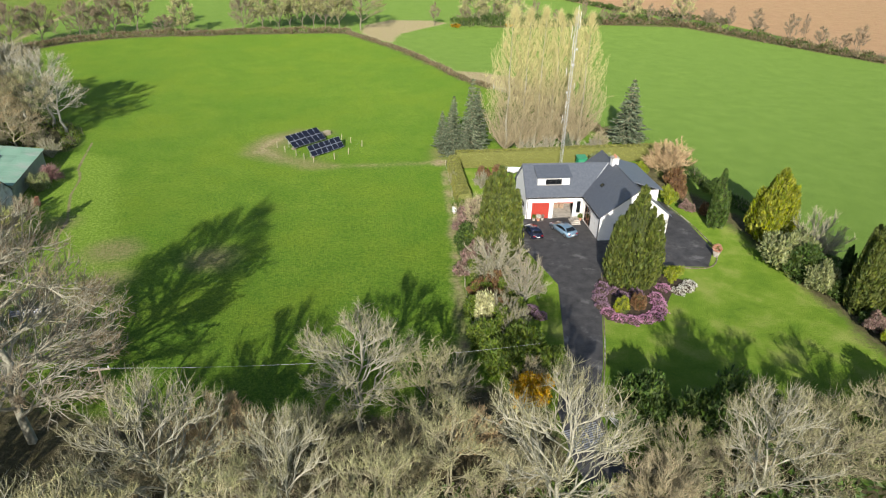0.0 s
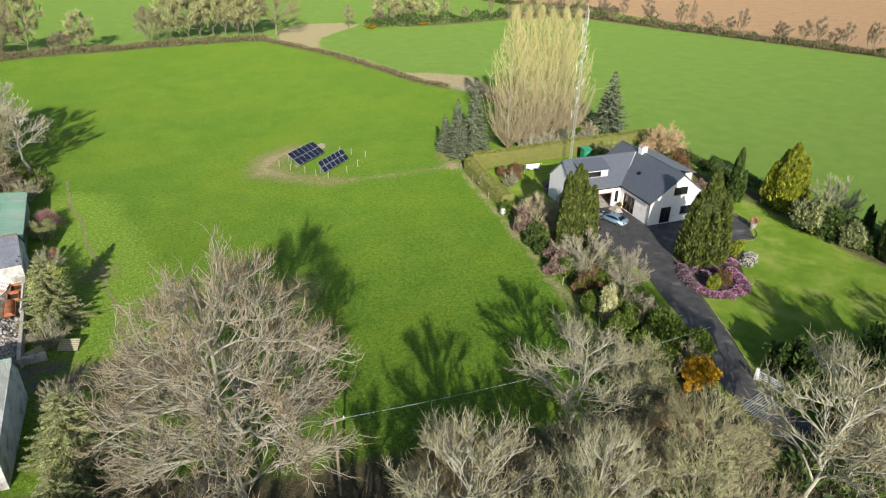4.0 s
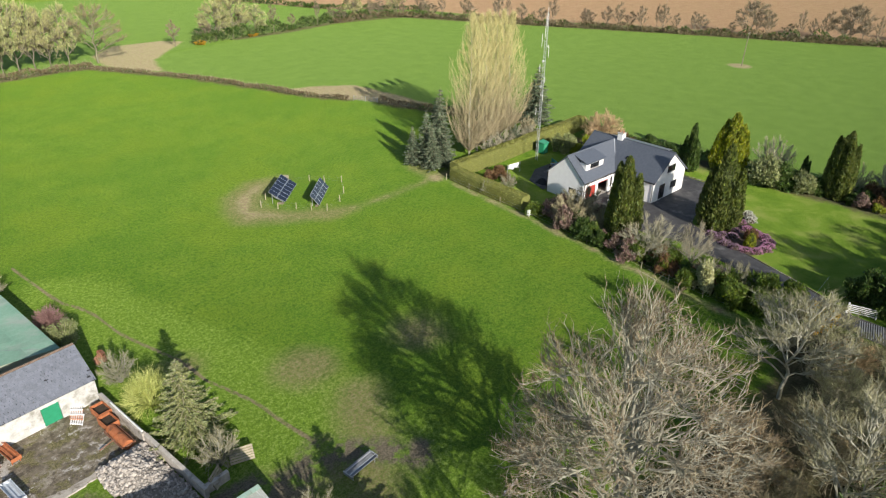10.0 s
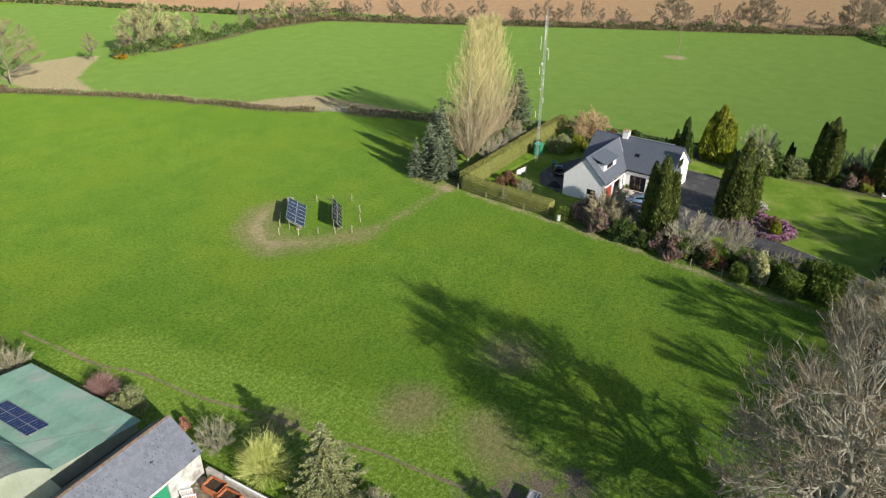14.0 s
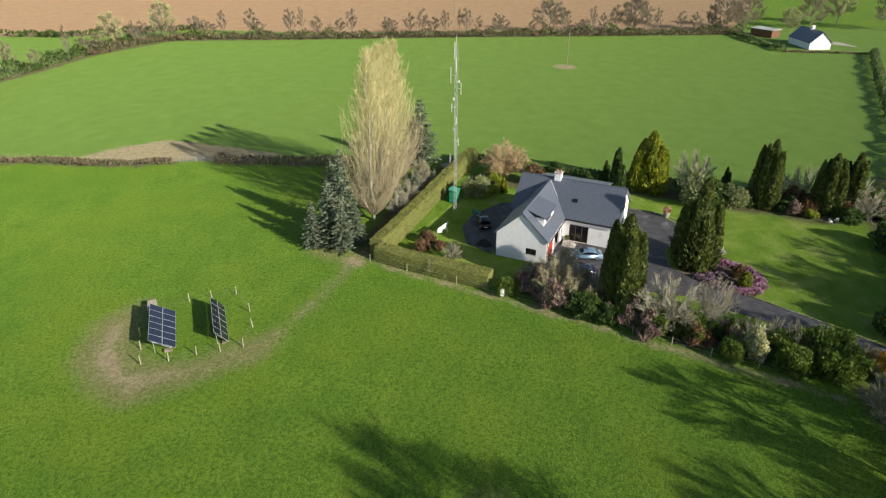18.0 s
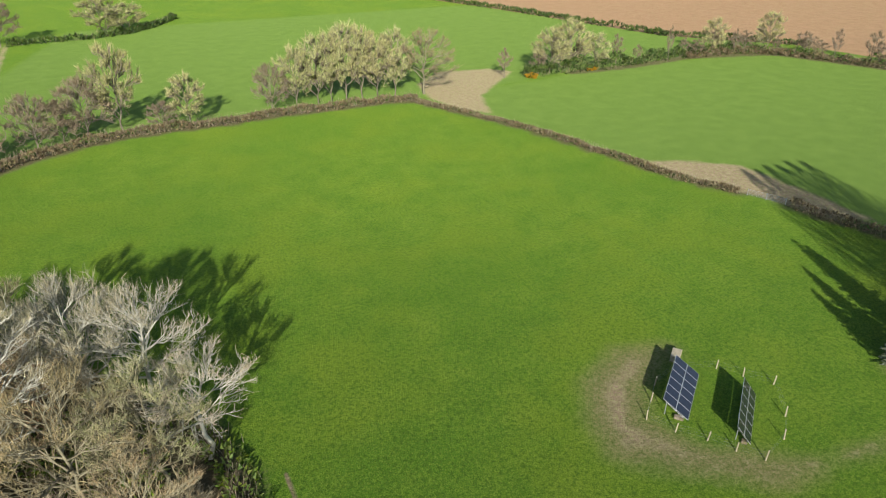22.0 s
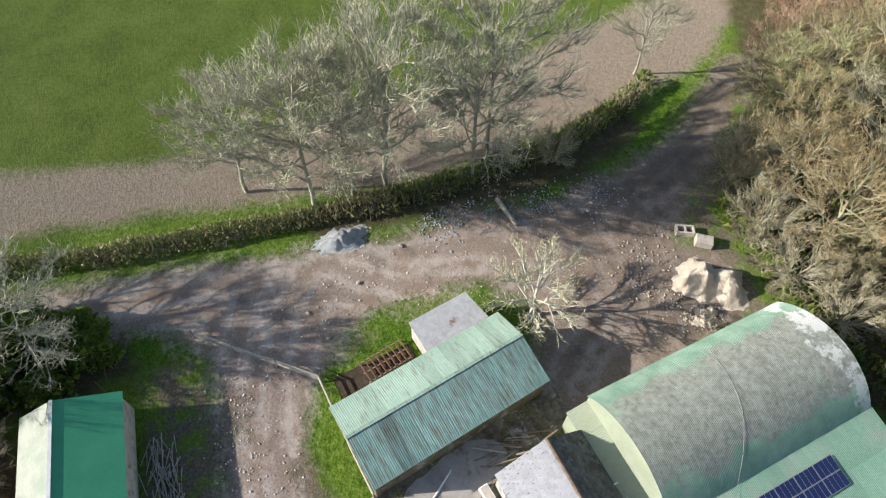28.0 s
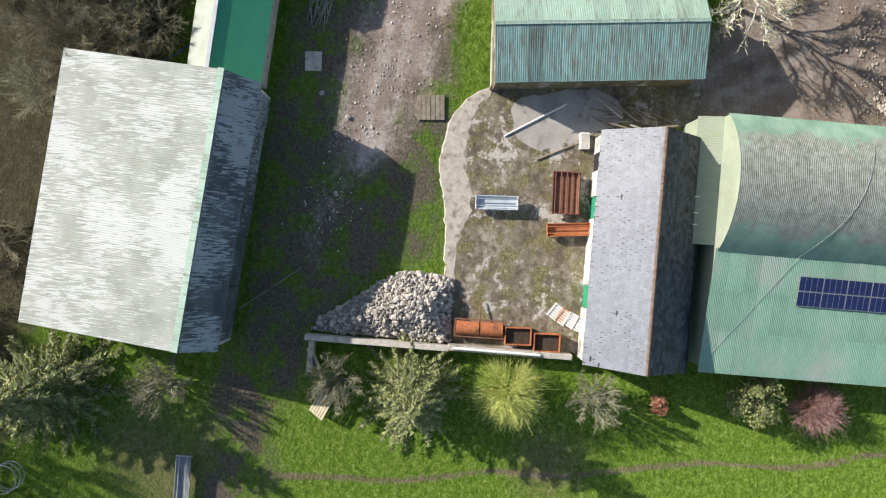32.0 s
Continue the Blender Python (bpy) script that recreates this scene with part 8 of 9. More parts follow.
K_GREYS = shrub("cotoneaster_bush", 84, M_LEAF_GREYGREEN, "small airy grey-green bush beside the barn", 3.4, 4.4, 1800, 0.13, 22, lump=0.7)
plant(K_GREYS, [(-39.3, 112.0, 3.4, 4.6)])
K_ORA = shrub("salmon_shrub", 81, M_LEAF_ORANGE, "small salmon-red shrub in the rough grass", 1.4, 1.7, 800, 0.12, 8)
plant(K_ORA, [(-38.0, 105.6, 1.5, 1.7)])


def twig_dome(name, seed, twig, label, h, w, stems, side):
    """A dome of fine twigs that all spring from one stool and fork towards the outside."""
    rng = np.random.default_rng(seed)
    segs = []
    for k in range(stems):
        a, u = rng.uniform(0, 6.283), rng.uniform(0.05, 1.0)
        c = math.sqrt(1 - u * u)
        tip = np.array([c * math.cos(a) * w / 2, c * math.sin(a) * w / 2, u * h]) * rng.uniform(0.78, 1.04)
        mid = tip * 0.5 + np.array([0, 0, 0.09 * h])
        segs += [(np.zeros(3), mid, 0.028, 0.016), (mid, tip, 0.016, 0.006)]
        for i in range(side):
            q = mid + (tip - mid) * rng.uniform(0.0, 0.9)
            d = (tip - mid) / np.linalg.norm(tip - mid) + rng.normal(0, 0.45, 3)
            segs.append((q, q + d * rng.uniform(0.08, 0.17) * w, 0.010, 0.005))
    t = thing(name, pose(0, 0, 0), label, "shrub")
    put_part("branches", prisms(segs[:2], M_BARK, "branches", 5), t)
    put_part("twigs", prisms(segs[2:], twig, "twigs", 3), t)
    return t, h, w / 2


plant(twig_dome("willow_shrub", 85, M_TWIG_YELLOW, "rounded yellow-green leafless willow shrub beside the yard wall", 4.4, 5.0, 300, 9), [(-38.3, 94.5, 4.4, 5.2)])
plant(twig_dome("red_shrub", 83, M_TWIG_PINK, "rounded pinkish-brown leafless shrub in the rough grass", 2.8, 3.6, 300, 8), [(-38.8, 116.8, 2.8, 3.8)])


def heather(name, x, y, r, h, leaf, label):
    rng = np.random.default_rng(int(abs(x * 13 + y * 7)))
    n = int(260 * r * r) + 120
    v = rng.normal(0, 1, (n, 3))
    v[:, 2] = np.abs(v[:, 2])
    v /= np.linalg.norm(v, axis=1, keepdims=True)
    k = rng.uniform(0.8, 1.06, (n, 1)) * (1 + 0.15 * np.sin(7 * v[:, :1] + 5 * v[:, 1:2]))
    t = thing(name, pose(x, y, 0, 0, 0, 0), label, "heather", "heather bed")
    put_part("flower_mass", cards(rng, v * k * np.array([r, r, h]), v, 0.16, leaf, "flower_mass", 1.3, 0.6), t)
    bm = bmesh.new()
    bmesh.ops.create_icosphere(bm, subdivisions=2, radius=1.0)
    for q in bm.verts:
        q.co = Vector((q.co.x * r * 0.88, q.co.y * r * 0.88, max(q.co.z, -0.05) * h * 0.85))
    part("cushion", bm, M_SOIL, t, "", True)


for x, y, r in ((36.7, 58.7, 1.0), (37.4, 57.4, 0.95), (38.9, 56.6, 1.0), (40.5, 56.5, 1.0), (42.0, 56.9, 1.0), (43.2, 57.9, 1.0), (43.9, 59.4, 1.0), (44.4, 60.9, 0.9), (46.4, 62.6, 1.0)):
    heather("heather", x, y, r, 0.6, M_LEAF_PINK, "cushion of bright pink heather edging the island bed")
for x, y, r in ((36.6, 60.3, 0.95), (37.0, 61.8, 1.0), (37.9, 63.2, 1.0), (38.8, 64.6, 0.9), (40.3, 61.8, 0.9), (42.3, 62.2, 0.9), (27.5, 61.3, 1.1), (28.2, 59.8, 0.9), (39.6, 63.2, 0.8)):
    heather("heather", x, y, r, 0.7, M_LEAF_MAUVE, "cushion of dull mauve heather")
for x, y, r in ((48.0, 61.4, 0.9), (49.3, 61.9, 1.0), (50.4, 62.6, 0.9)):
    heather("heather", x, y, r, 0.7, M_LEAF_WHITE, "cushion of white heather beside the yew")
bed = tagged(part("flower_bed", prism([(39.2, 66.6), (36.0, 60.2), (36.0, 57.6), (38.5, 55.9), (42.5, 56.2), (44.8, 59.0), (47.0, 61.4), (50.5, 61.4), (51.0, 63.2), (48.5, 66.0), (44.0, 68.4)], -0.1, 0.05), M_SOIL), "dark soil island bed beneath the yew", "flower bed", kind="structure")
kerb = smooth_line([(27.9, 42.9), (32.0, 50.3), (36.2, 59.0), (39.3, 65.6), (41.0, 68.5), (45.5, 69.2), (49.6, 68.1), (55.9, 66.4), (59.8, 70.8), (61.4, 79.9), (61.6, 88.0)], 0.9)
kb = thing("kerb", pose(0, 0, 0), "low pale mossy kerb stones along the driveway", "kerb", kind="structure")
km = bm_mesh("kerb_stone", box(-0.42, 0.42, -0.07, 0.07, -0.05, 0.11, 0.02), M_CONC)
for p, q in zip(kerb[:-1], kerb[1:]):
    d = q - p
    put_part("kerb_stone", km, kb, "", pose((p[0] + q[0]) / 2, (p[1] + q[1]) / 2, 0, 0, 0, math.degrees(math.atan2(d[1], d[0]))) @ Matrix.Diagonal((np.hypot(*d) / 0.87, 1, 1, 1)))

# leafless shrubs and thickets
plant(K_BUSHP, [(-66.0, 131.5, 6.0, 8.5), (-61.0, 130.5, 5.0, 7.5), (-71.5, 135.0, 6.5, 8.5), (-56.0, 131.0, 5.0, 7.0), (25.6, 69.4, 6.6, 9.4), (27.6, 63.6, 6.8, 5.8), (46.5, 112.7, 4.2, 5.0), (51.0, 113.2, 4.4, 5.6), (56.0, 113.6, 4.0, 5.0), (60.5, 112.6, 3.4, 4.6), (71.5, 65.0, 8.2, 8.0), (61.0, 113.0, 3.0, 3.5), (72.6, 51.0, 6.0, 6.0), (71.0, 40.0, 7.0, 8.0), (74.0, 46.0, 6.5, 7.0), (67.5, 37.0, 5.5, 6.5)], "pale shrubs")
plant(K_BUSH, [(-37.0, 70.2, 4.2, 4.6), (-38.2, 82.3, 4.4, 4.4), (-38.3, 100.6, 4.0, 4.4), (24.0, 57.0, 4.4, 4.0), (28.6, 78.4, 4.6, 5.0), (25.4, 68.4, 4.4, 5.0), (30.4, 87.2, 3.6, 4.0), (23.4, 60.0, 4.4, 4.4), (23.0, 55.0, 5.0, 3.4), (-81.2, 119.0, 4.6, 5.0), (-63.5, 64.5, 4.5, 6.0), (-41.5, 128.5, 4.0, 5.0), (28.6, 101.0, 3.0, 2.4), (33.0, 99.5, 3.6, 3.4), (-59.5, 66.5, 3.6, 4.0), (14.0, 47.5, 6.0, 6.0), (-57, 60, 4, 5)], "bare shrubs")
plant(K_BUSHT, [(26.8, 83.2, 6.2, 6.8), (30.2, 83.2, 6.4, 8.2), (27.4, 78.8, 4.6, 5.6), (22.0, 48.0, 4.0, 4.6), (62.5, 114.5, 4.5, 4.0), (-60.0, 135.5, 5.0, 6.0), (-72.0, 141.0, 6.0, 7.0), (-53.0, 134.5, 5.0, 6.0), (7.5, 38.5, 6.0, 7.0), (-12.0, 42.5, 6.0, 7.0), (17.0, 36.0, 5.5, 6.0), (-27.5, 39.0, 7.0, 8.0), (26.0, 30.5, 7.0, 7.0)], "willow shrubs")
plant(K_BUSHR, [(69.0, 99.4, 7.0, 9.4), (-60.0, 150.0, 10.0, 12.0), (-8.0, 45.5, 6.0, 8.0), (14.2, 41.0, 4.6, 6.0)], "tan shrubs")
plant(K_SCRUB, [(-88.3, 157.0, 6.0, 9.0), (-86.3, 165.5, 7.0, 9.0), (-82.0, 148.5, 7.5, 10.0), (-80.5, 157.5, 8.5, 10.0), (-84.5, 153.0, 7.0, 9.0), (-75.0, 160.5, 9.5, 11.0), (-70.0, 164.0, 10.0, 11.0), (-78.0, 166.5, 8.0, 10.0), (-64.5, 160.5, 10.5, 11.0), (-71.0, 155.0, 11.0, 11.0), (-57.5, 153.5, 11.0, 11.0)], "wood edge scrub")
plant(K_ROUND, [(-80.3, 178.0, 13.5, 17.0), (-88.0, 212.5, 11.0, 14.0), (-76.0, 191.0, 9.0, 10.0)], "willow trees")
rngp = random.Random(77)
thicket = [(-72.0, 61.0), (-68.5, 59.5), (-64.5, 64.2), (-69.5, 67.2), (-76.5, 67.6), (-61.0, 65.0), (-65.5, 57.0), (-73.5, 67.0), (-70.5, 64.0), (-67.0, 68.6), (-66.0, 62.0), (-62.0, 60.0), (-75.0, 62.0), (-62.5, 67.5), (-59.8, 62.5)]
plant(K_BUSHB, [(x, y, rngp.uniform(4.2, 6.0), rngp.uniform(5.5, 7.5)) for x, y in thicket] + [(-58, 133, 5, 6), (-66, 130.5, 4.5, 6), (-72, 133, 5, 6.5), (-50, 143, 6, 7), (-56, 138, 6, 8), (-63, 146, 7, 8), (-80, 156, 6, 8), (-45, 134, 5, 6), (-74, 138, 5, 7), (1, 36, 6, 7), (-13, 34, 6, 8), (12, 31, 6, 8), (8, 41, 5, 7), (-4, 38, 6, 7), (29, 32, 6, 7), (35, 32, 6, 7), (44, 32, 6, 8), (-22, 37, 7, 8), (-33, 42, 7, 8), (-40, 50, 7, 9), (53, 33, 6, 8), (-47, 57, 6, 8), (-18, 42, 6, 7)], "thicket shrubs")

# hedgerows and banks
bush_row("hedgerow", 1, NE_HEDGE, M_BRAMBLE, M_TWIG_PALE, "low tan bramble bank between the pastures", 1.3, 1.9, 46, 0.3, 6)
bush_row("hedgerow", 2, NE_HEDGE_B, M_BRAMBLE, M_TWIG_BROWN, "low brown bramble bank beside the field gate", 1.6, 2.0, 46, 0.3, 6)
bush_row("hedgerow", 3, N_HEDGE, M_BRAMBLE, M_TWIG_BROWN, "ragged brown hedgerow at the far end of the pasture", 2.0, 2.8, 44, 0.4, 9)
bush_row("hedgerow", 4, [(-76.5, 194), (-75.5, 204), (-74.6, 214), (-74.2, 229)], M_BRAMBLE, M_TWIG_BROWN, "tall brown hedge along the lane", 2.8, 2.6, 44, 0.4, 10)
bush_row("hedgerow", 5, FAR_EDGE[2:], M_BRAMBLE, M_TWIG_BROWN, "ragged tan hedgerow along the ploughed land", 2.4, 4.4, 26, 0.5, 8, lumpy=0.9)
bush_row("hedgerow", 21, FAR_EDGE[2:], M_LEAF_DARK, M_TWIG_BROWN, "dark evergreen clumps in the far hedgerow", 2.2, 3.2, 18, 0.5, 3, lumpy=1.9)
bush_row("hedgerow", 6, FAR_EDGE[2:], M_BRAMBLE, M_TWIG_BROWN, "tan bracken verge before the far hedgerow", 1.3, 6.5, 18, 0.45, 3)
bush_row("hedgerow", 7, [(70, 261.5), (86, 262), (110, 261.5), (137, 264), (158, 262)], M_LEAF_DARK, M_TWIG_OLIVE, "dark evergreen stretch of the far hedgerow", 3.4, 4.0, 34, 0.55, 6, lumpy=0.9)
bush_row("hedgerow", 8, [(-92, 66), (-88.4, 77.5), (-86.4, 86.3), (-84.6, 95.4), (-82.9, 104), (-82.6, 110), (-82.4, 119.6), (-85, 131)], M_LEAF_BANK, M_TWIG_BROWN, "overgrown earth bank beside the farm lane", 1.3, 2.4, 70, 0.24, 22)
bush_row("hedgerow", 9, [(-86.4, 134), (-84.3, 129), (-82.4, 120), (-82.6, 109), (-83.2, 103)], M_LEAF_MID, M_TWIG_BROWN, "ivy-covered hedge beside the farm lane", 1.5, 2.0, 40, 0.3, 18)
bush_row("hedgerow", 10, [(76, 107), (73.5, 98), (72.5, 88), (73.5, 78), (73.0, 66), (72.5, 54), (73.0, 40)], M_LEAF_DARK, M_TWIG_BROWN, "dark untrimmed boundary hedge of the garden", 1.7, 2.2, 46, 0.34, 6)
bush_row("hedgerow", 11, [(-345, 446), (-233, 459), (-127, 424), (-90, 396)], M_BRAMBLE, M_TWIG_PALE, "pale low bank across the distant fields", 1.0, 2.0, 8, 0.6, 0)
bush_row("hedgerow", 12, [(-80, 393), (-62, 395), (-44, 400), (-30, 412), (-15, 440)], M_LEAF_DARK, M_TWIG_BROWN, "dark ragged hedgerow across the distant pasture", 2.4, 4.0, 16, 0.8, 3)
bush_row("hedgerow", 13, [(162, 300), (185, 270), (196, 258)], M_LEAF_DARK, M_TWIG_BROWN, "dark hedgerow beside the ploughed land", 2.4, 3.5, 16, 0.7, 4)
bush_row("hedgerow", 17, [(105, 520), (138, 410), (152, 345), (162, 300)], M_LEAF_DARK, M_TWIG_BROWN, "dark hedgerow running beside the distant ploughed land", 2.4, 3.5, 12, 0.8, 3)
# no channel is cut: low dark leaves are added as the ditch's shadow line
bush_row("ditch_growth", 41, [(-274, 286), (-240, 259), (-216, 241), (-185.5, 214.5), (-161, 189.5), (-142, 173.4), (-134, 170), (-120.5, 163.6), (-112, 158.7)], M_LEAF_DARK, M_TWIG_BROWN, "narrow row of dark leaves standing in for a ditch's shadow", 0.25, 0.4, 13, 0.16, 0, "ditch")
bush_row("hedgerow", 42, [(222, 0), (190, 6.5), (166, 11), (122, 19), (88, 26), (76, 30)], M_LEAF_DARK, M_TWIG_BROWN, "tall dark hedge between the far pasture and the road", 2.4, 2.6, 34, 0.5, 6)
bush_row("hedgerow", 43, [(217, 30), (219.5, 14), (222, 0)], M_BRAMBLE, M_TWIG_BROWN, "low brown hedge before the distant house", 0.7, 1.2, 30, 0.35, 2)
bush_row("hedgerow", 14, [(258, 49), (244, 43), (231, 37), (217, 30)], M_LEAF_DARK, M_TWIG_BROWN, "dark garden hedge round the distant house", 2.0, 2.4, 20, 0.6, 4)
bush_row("undergrowth", 15, [(-70, 131), (-60, 129.5), (-50, 130), (-41, 133), (-41.5, 142), (-47, 150)], M_LEAF_MID, M_TWIG_BROWN, "low ivy and bramble undergrowth at the wood edge", 1.2, 3.5, 34, 0.34, 8, "undergrowth")
bush_row("undergrowth", 19, [(-91, 58), (-86, 65), (-81.5, 71), (-78.5, 76)], M_LEAF_MID, M_TWIG_BROWN, "ivy and bramble growth under the lane tree", 1.6, 7.0, 90, 0.3, 14, "undergrowth")
bush_row("undergrowth", 20, [(-77, 58), (-72, 64), (-66, 66), (-61, 60)], M_LEAF_RUSSET, M_TWIG_BROWN, "tangled brown thicket floor behind the sheds", 1.2, 9.0, 60, 0.22, 40, "undergrowth")
bush_row("undergrowth", 18, [(-78, 150), (-68, 139), (-58, 136), (-50, 140), (-56, 150), (-66, 156)], M_LEAF_MID, M_TWIG_BROWN, "green bramble and ivy floor of the wood", 1.0, 9.0, 60, 0.4, 8, "undergrowth")
bush_row("undergrowth", 16, [(-40, 46), (-26, 40), (-10, 34), (8, 33), (22, 31), (36, 31), (56, 33)], M_LEAF_DARK, M_TWIG_BROWN, "dark ivy undergrowth beneath the roadside trees", 1.4, 8.0, 60, 0.45, 14, "undergrowth")


# ---- mast, gate, poles ----
mast = thing("radio_mast", pose(49.6, 103.8, 0), "slender galvanised lattice radio mast with pale aerials", "radio mast")
MH, MR = 29.4, 0.26
corners = [(MR * math.cos(a), MR * math.sin(a)) for a in (0.3, 2.394, 4.489)]
for x, y in corners:
    part("leg", rod((x, y, 0), (x, y, MH - 1.2), 0.025, 0.025, 5), M_MAST, mast)
bm = bmesh.new()
k = 0
z = 0.3
while z < MH - 1.8:
    for i in range(3):
        a, b = corners[i], corners[(i + 1) % 3]
        if k % 2:
            a, b = b, a
        add_rod(bm, (*a, z), (*b, z + 0.6), 0.014, sides=4, caps=False)
    z += 0.6
    k += 1
tagged(part("bracing", bm, M_MAST, mast), kind="stuff")
part("spike", rod((0, 0, MH - 1.4), (0, 0, MH), 0.035, 0.035, 5), M_WHITE, mast)
for k, (z, ax, ln) in enumerate(((27.0, 0.6, 2.6), (25.2, 3.4, 2.0), (23.4, 1.5, 2.4), (21.5, 4.4, 1.8), (18.5, 2.6, 1.4), (16.0, 0.2, 1.2), (13.0, 3.9, 1.2), (10.0, 2.0, 1.4))):
    ar = part("aerial", rod((0, 0, z), (0.9 * math.cos(ax), 0.9 * math.sin(ax), z), 0.025, 0.025, 5), M_GALV, mast)
    part("antenna", rod((0.9 * math.cos(ax), 0.9 * math.sin(ax), z - ln / 2), (0.9 * math.cos(ax), 0.9 * math.sin(ax), z + ln / 2), 0.042, 0.042, 6), M_WHITE, ar, "pale stick antenna")
for z, ax in ((22.4, 5.4), (19.6, 1.0), (15.0, 2.9)):
    bm = bmesh.new()
    add_rod(bm, (0.3 * math.cos(ax), 0.3 * math.sin(ax), z), (0.55 * math.cos(ax), 0.55 * math.sin(ax), z), 0.08, 0.26, 14)
    part("dish", bm, M_WHITE, mast, "small white dish")
gate = thing("gate", pose(27.9, 43.3, 0, 0, 0, -80), "white barred timber gate standing open at the driveway", "gate")
for x in (0.0, 2.9):
    part("stile", box(x, x + 0.09, -0.035, 0.035, 0.12, 1.3), M_WHITE, gate)
for z in (0.18, 0.45, 0.7, 0.95, 1.2):
    part("bar", box(0.09, 2.9, -0.025, 0.025, z, z + 0.1), M_WHITE, gate)
part("post", box(-0.3, -0.05, -0.13, 0.13, 0, 1.5, 0.02), M_WHITE, gate)
part("post", box(2.95, 3.1, -0.08, 0.08, 0, 0.5, 0.02), M_WHITE, gate)
gb = thing("cattle_grid", pose(25.0, 40.2, 0.05, 0, 0, 8), "steel cattle grid set across the driveway", "cattle grid")
for k in range(11):
    part("bar", box(-1.9, 1.9, -1.3 + k * 0.25, -1.2 + k * 0.25, 0, 0.05), M_GALV, gb)
fg = thing("field_gate", pose(56.4, 164.4, 0, 0, 0, -66), "galvanised field gate in the low bank", "gate")
for z in (0.25, 0.5, 0.75, 1.0, 1.25):
    part("bar", rod((0, 0, z), (6.6, 0, z), 0.025, 0.025, 5), M_GALV, fg)
for x in (0, 3.3, 6.6):
    part("post", rod((x, 0, 0), (x, 0, 1.35), 0.06, 0.06, 6), M_GALV, fg)


def pole(x, y, h, label, lean=0.0, arm=True):
    p = thing("utility_pole", pose(x, y, -0.1, 0, lean, 0), label, "utility pole")
    part("shaft", rod((0, 0, 0), (0, 0, h), 0.14, 0.10, 9), M_WOOD_OLD, p)
    if arm:
        part("crossarm", box(-0.9, 0.9, -0.06, 0.06, h - 0.35, h - 0.2), M_WOOD_OLD, p)
        for k in (-0.75, 0, 0.75):
            part("insulator", rod((k, 0, h - 0.2), (k, 0, h - 0.02), 0.05, 0.05, 7), M_WHITE, p)
    return p


pole(-29.6, 56.6, 8.6, "weathered timber pole standing at the edge of the wood")
pole(-16.6, 48.8, 8.6, "pale timber pole among the roadside trees")
pole(169.5, 101.0, 10.5, "lone timber pole standing in the far pasture", 3.0)
pole(268, 168, 10, "distant timber pole standing in the ploughed land", -6.0, False)
wire = thing("overhead_wire", pose(0, 0, 0), "thin overhead wire slung along the pasture edge", "wire")
bm = bmesh.new()
for a, b in (((-29.6, 56.6, 8.4), (-16.6, 48.8, 8.4)), ((-16.6, 48.8, 8.4), (22.0, 46.0, 7.0))):
    a, b = Vector(a), Vector(b)
    for k in range(12):
        t0, t1 = k / 12, (k + 1) / 12
        p, q = a.lerp(b, t0), a.lerp(b, t1)
        p.z -= 0.8 * 4 * t0 * (1 - t0)
        q.z -= 0.8 * 4 * t1 * (1 - t1)
        add_rod(bm, p, q, 0.012, sides=3, caps=False)
part("wire", bm, M_LEAD, wire)
pf = thing("path_fence", pose(0, 0, 0), "sparse stakes and wire beside the garden path", "fence")
stake = bm_mesh("stake", rod((0, 0, -0.1), (0, 0, 1.2), 0.06, 0.05, 6), M_POST)
fp = smooth_line([(29.0, 111.0), (26.6, 97.0), (24.2, 84.0), (21.8, 73.0), (19.8, 64.0), (18.4, 55.0)], 6.0)
for x, y in fp:
    put_part("stake", stake, pf, "", pose(x + 0.5, y, 0))
bm = bmesh.new()
for p, q in zip(fp[:-1], fp[1:]):
    for z in (0.5, 1.0):
        add_rod(bm, (p[0] + 0.5, p[1], z), (q[0] + 0.5, q[1], z), 0.01, sides=3, caps=False)
part("wire", bm, M_GALV, pf)
pil = thing("meter_pillar", pose(25.7, 90.2, 0, 0, 0, 10), "white meter box on a post beside the garden path", "meter box")
part("box", box(-0.35, 0.35, -0.25, 0.25, 0.35, 1.25, 0.03), M_WHITE, pil)
part("post", box(-0.1, 0.1, -0.1, 0.1, 0, 0.346), M_CONC_PALE, pil)
tank = thing("oil_tank_shed", pose(54.4, 105.3, 0, 0, 0, -4), "green metal garden store against the hedge", "garden store")
part("body", box(-0.8, 0.8, -0.7, 0.7, 0, 2.2, 0.04), M_DOOR_GREEN, tank)
part("door", box(-0.5, 0.5, -0.74, -0.704, 0.1, 1.9), M_GREEN_SMOOTH, tank)
part("roof", quad_plate((-0.95, -0.85, 2.25), (0.95, -0.85, 2.25), (0.95, 0.85, 2.5), (-0.95, 0.85, 2.5), 0.05), M_GREEN_SMOOTH, tank)
line = thing("clothes_line", pose(40.4, 103.2, 0, 0, 0, -14), "white sheet hung on a garden clothes line", "washing line")
for x in (-1.6, 1.6):
    part("post", rod((x, 0, 0), (x, 0, 2.1), 0.04, 0.04, 7), M_GALV, line)
part("cord", rod((-1.6, 0, 2.0), (1.6, 0, 2.0), 0.01, 0.01, 4), M_WHITE, line)
bm = bmesh.new()
g = [[bm.verts.new((-1.3 + 2.6 * i / 12, 0.22 * math.sin(i * 0.9) * (j / 3) + 0.05 * j + 0.02, 2.0 - j * 0.38)) for j in range(4)] for i in range(13)]
for i in range(12):
    for j in range(3):
        bm.faces.new((g[i][j], g[i + 1][j], g[i + 1][j + 1], g[i][j + 1]))
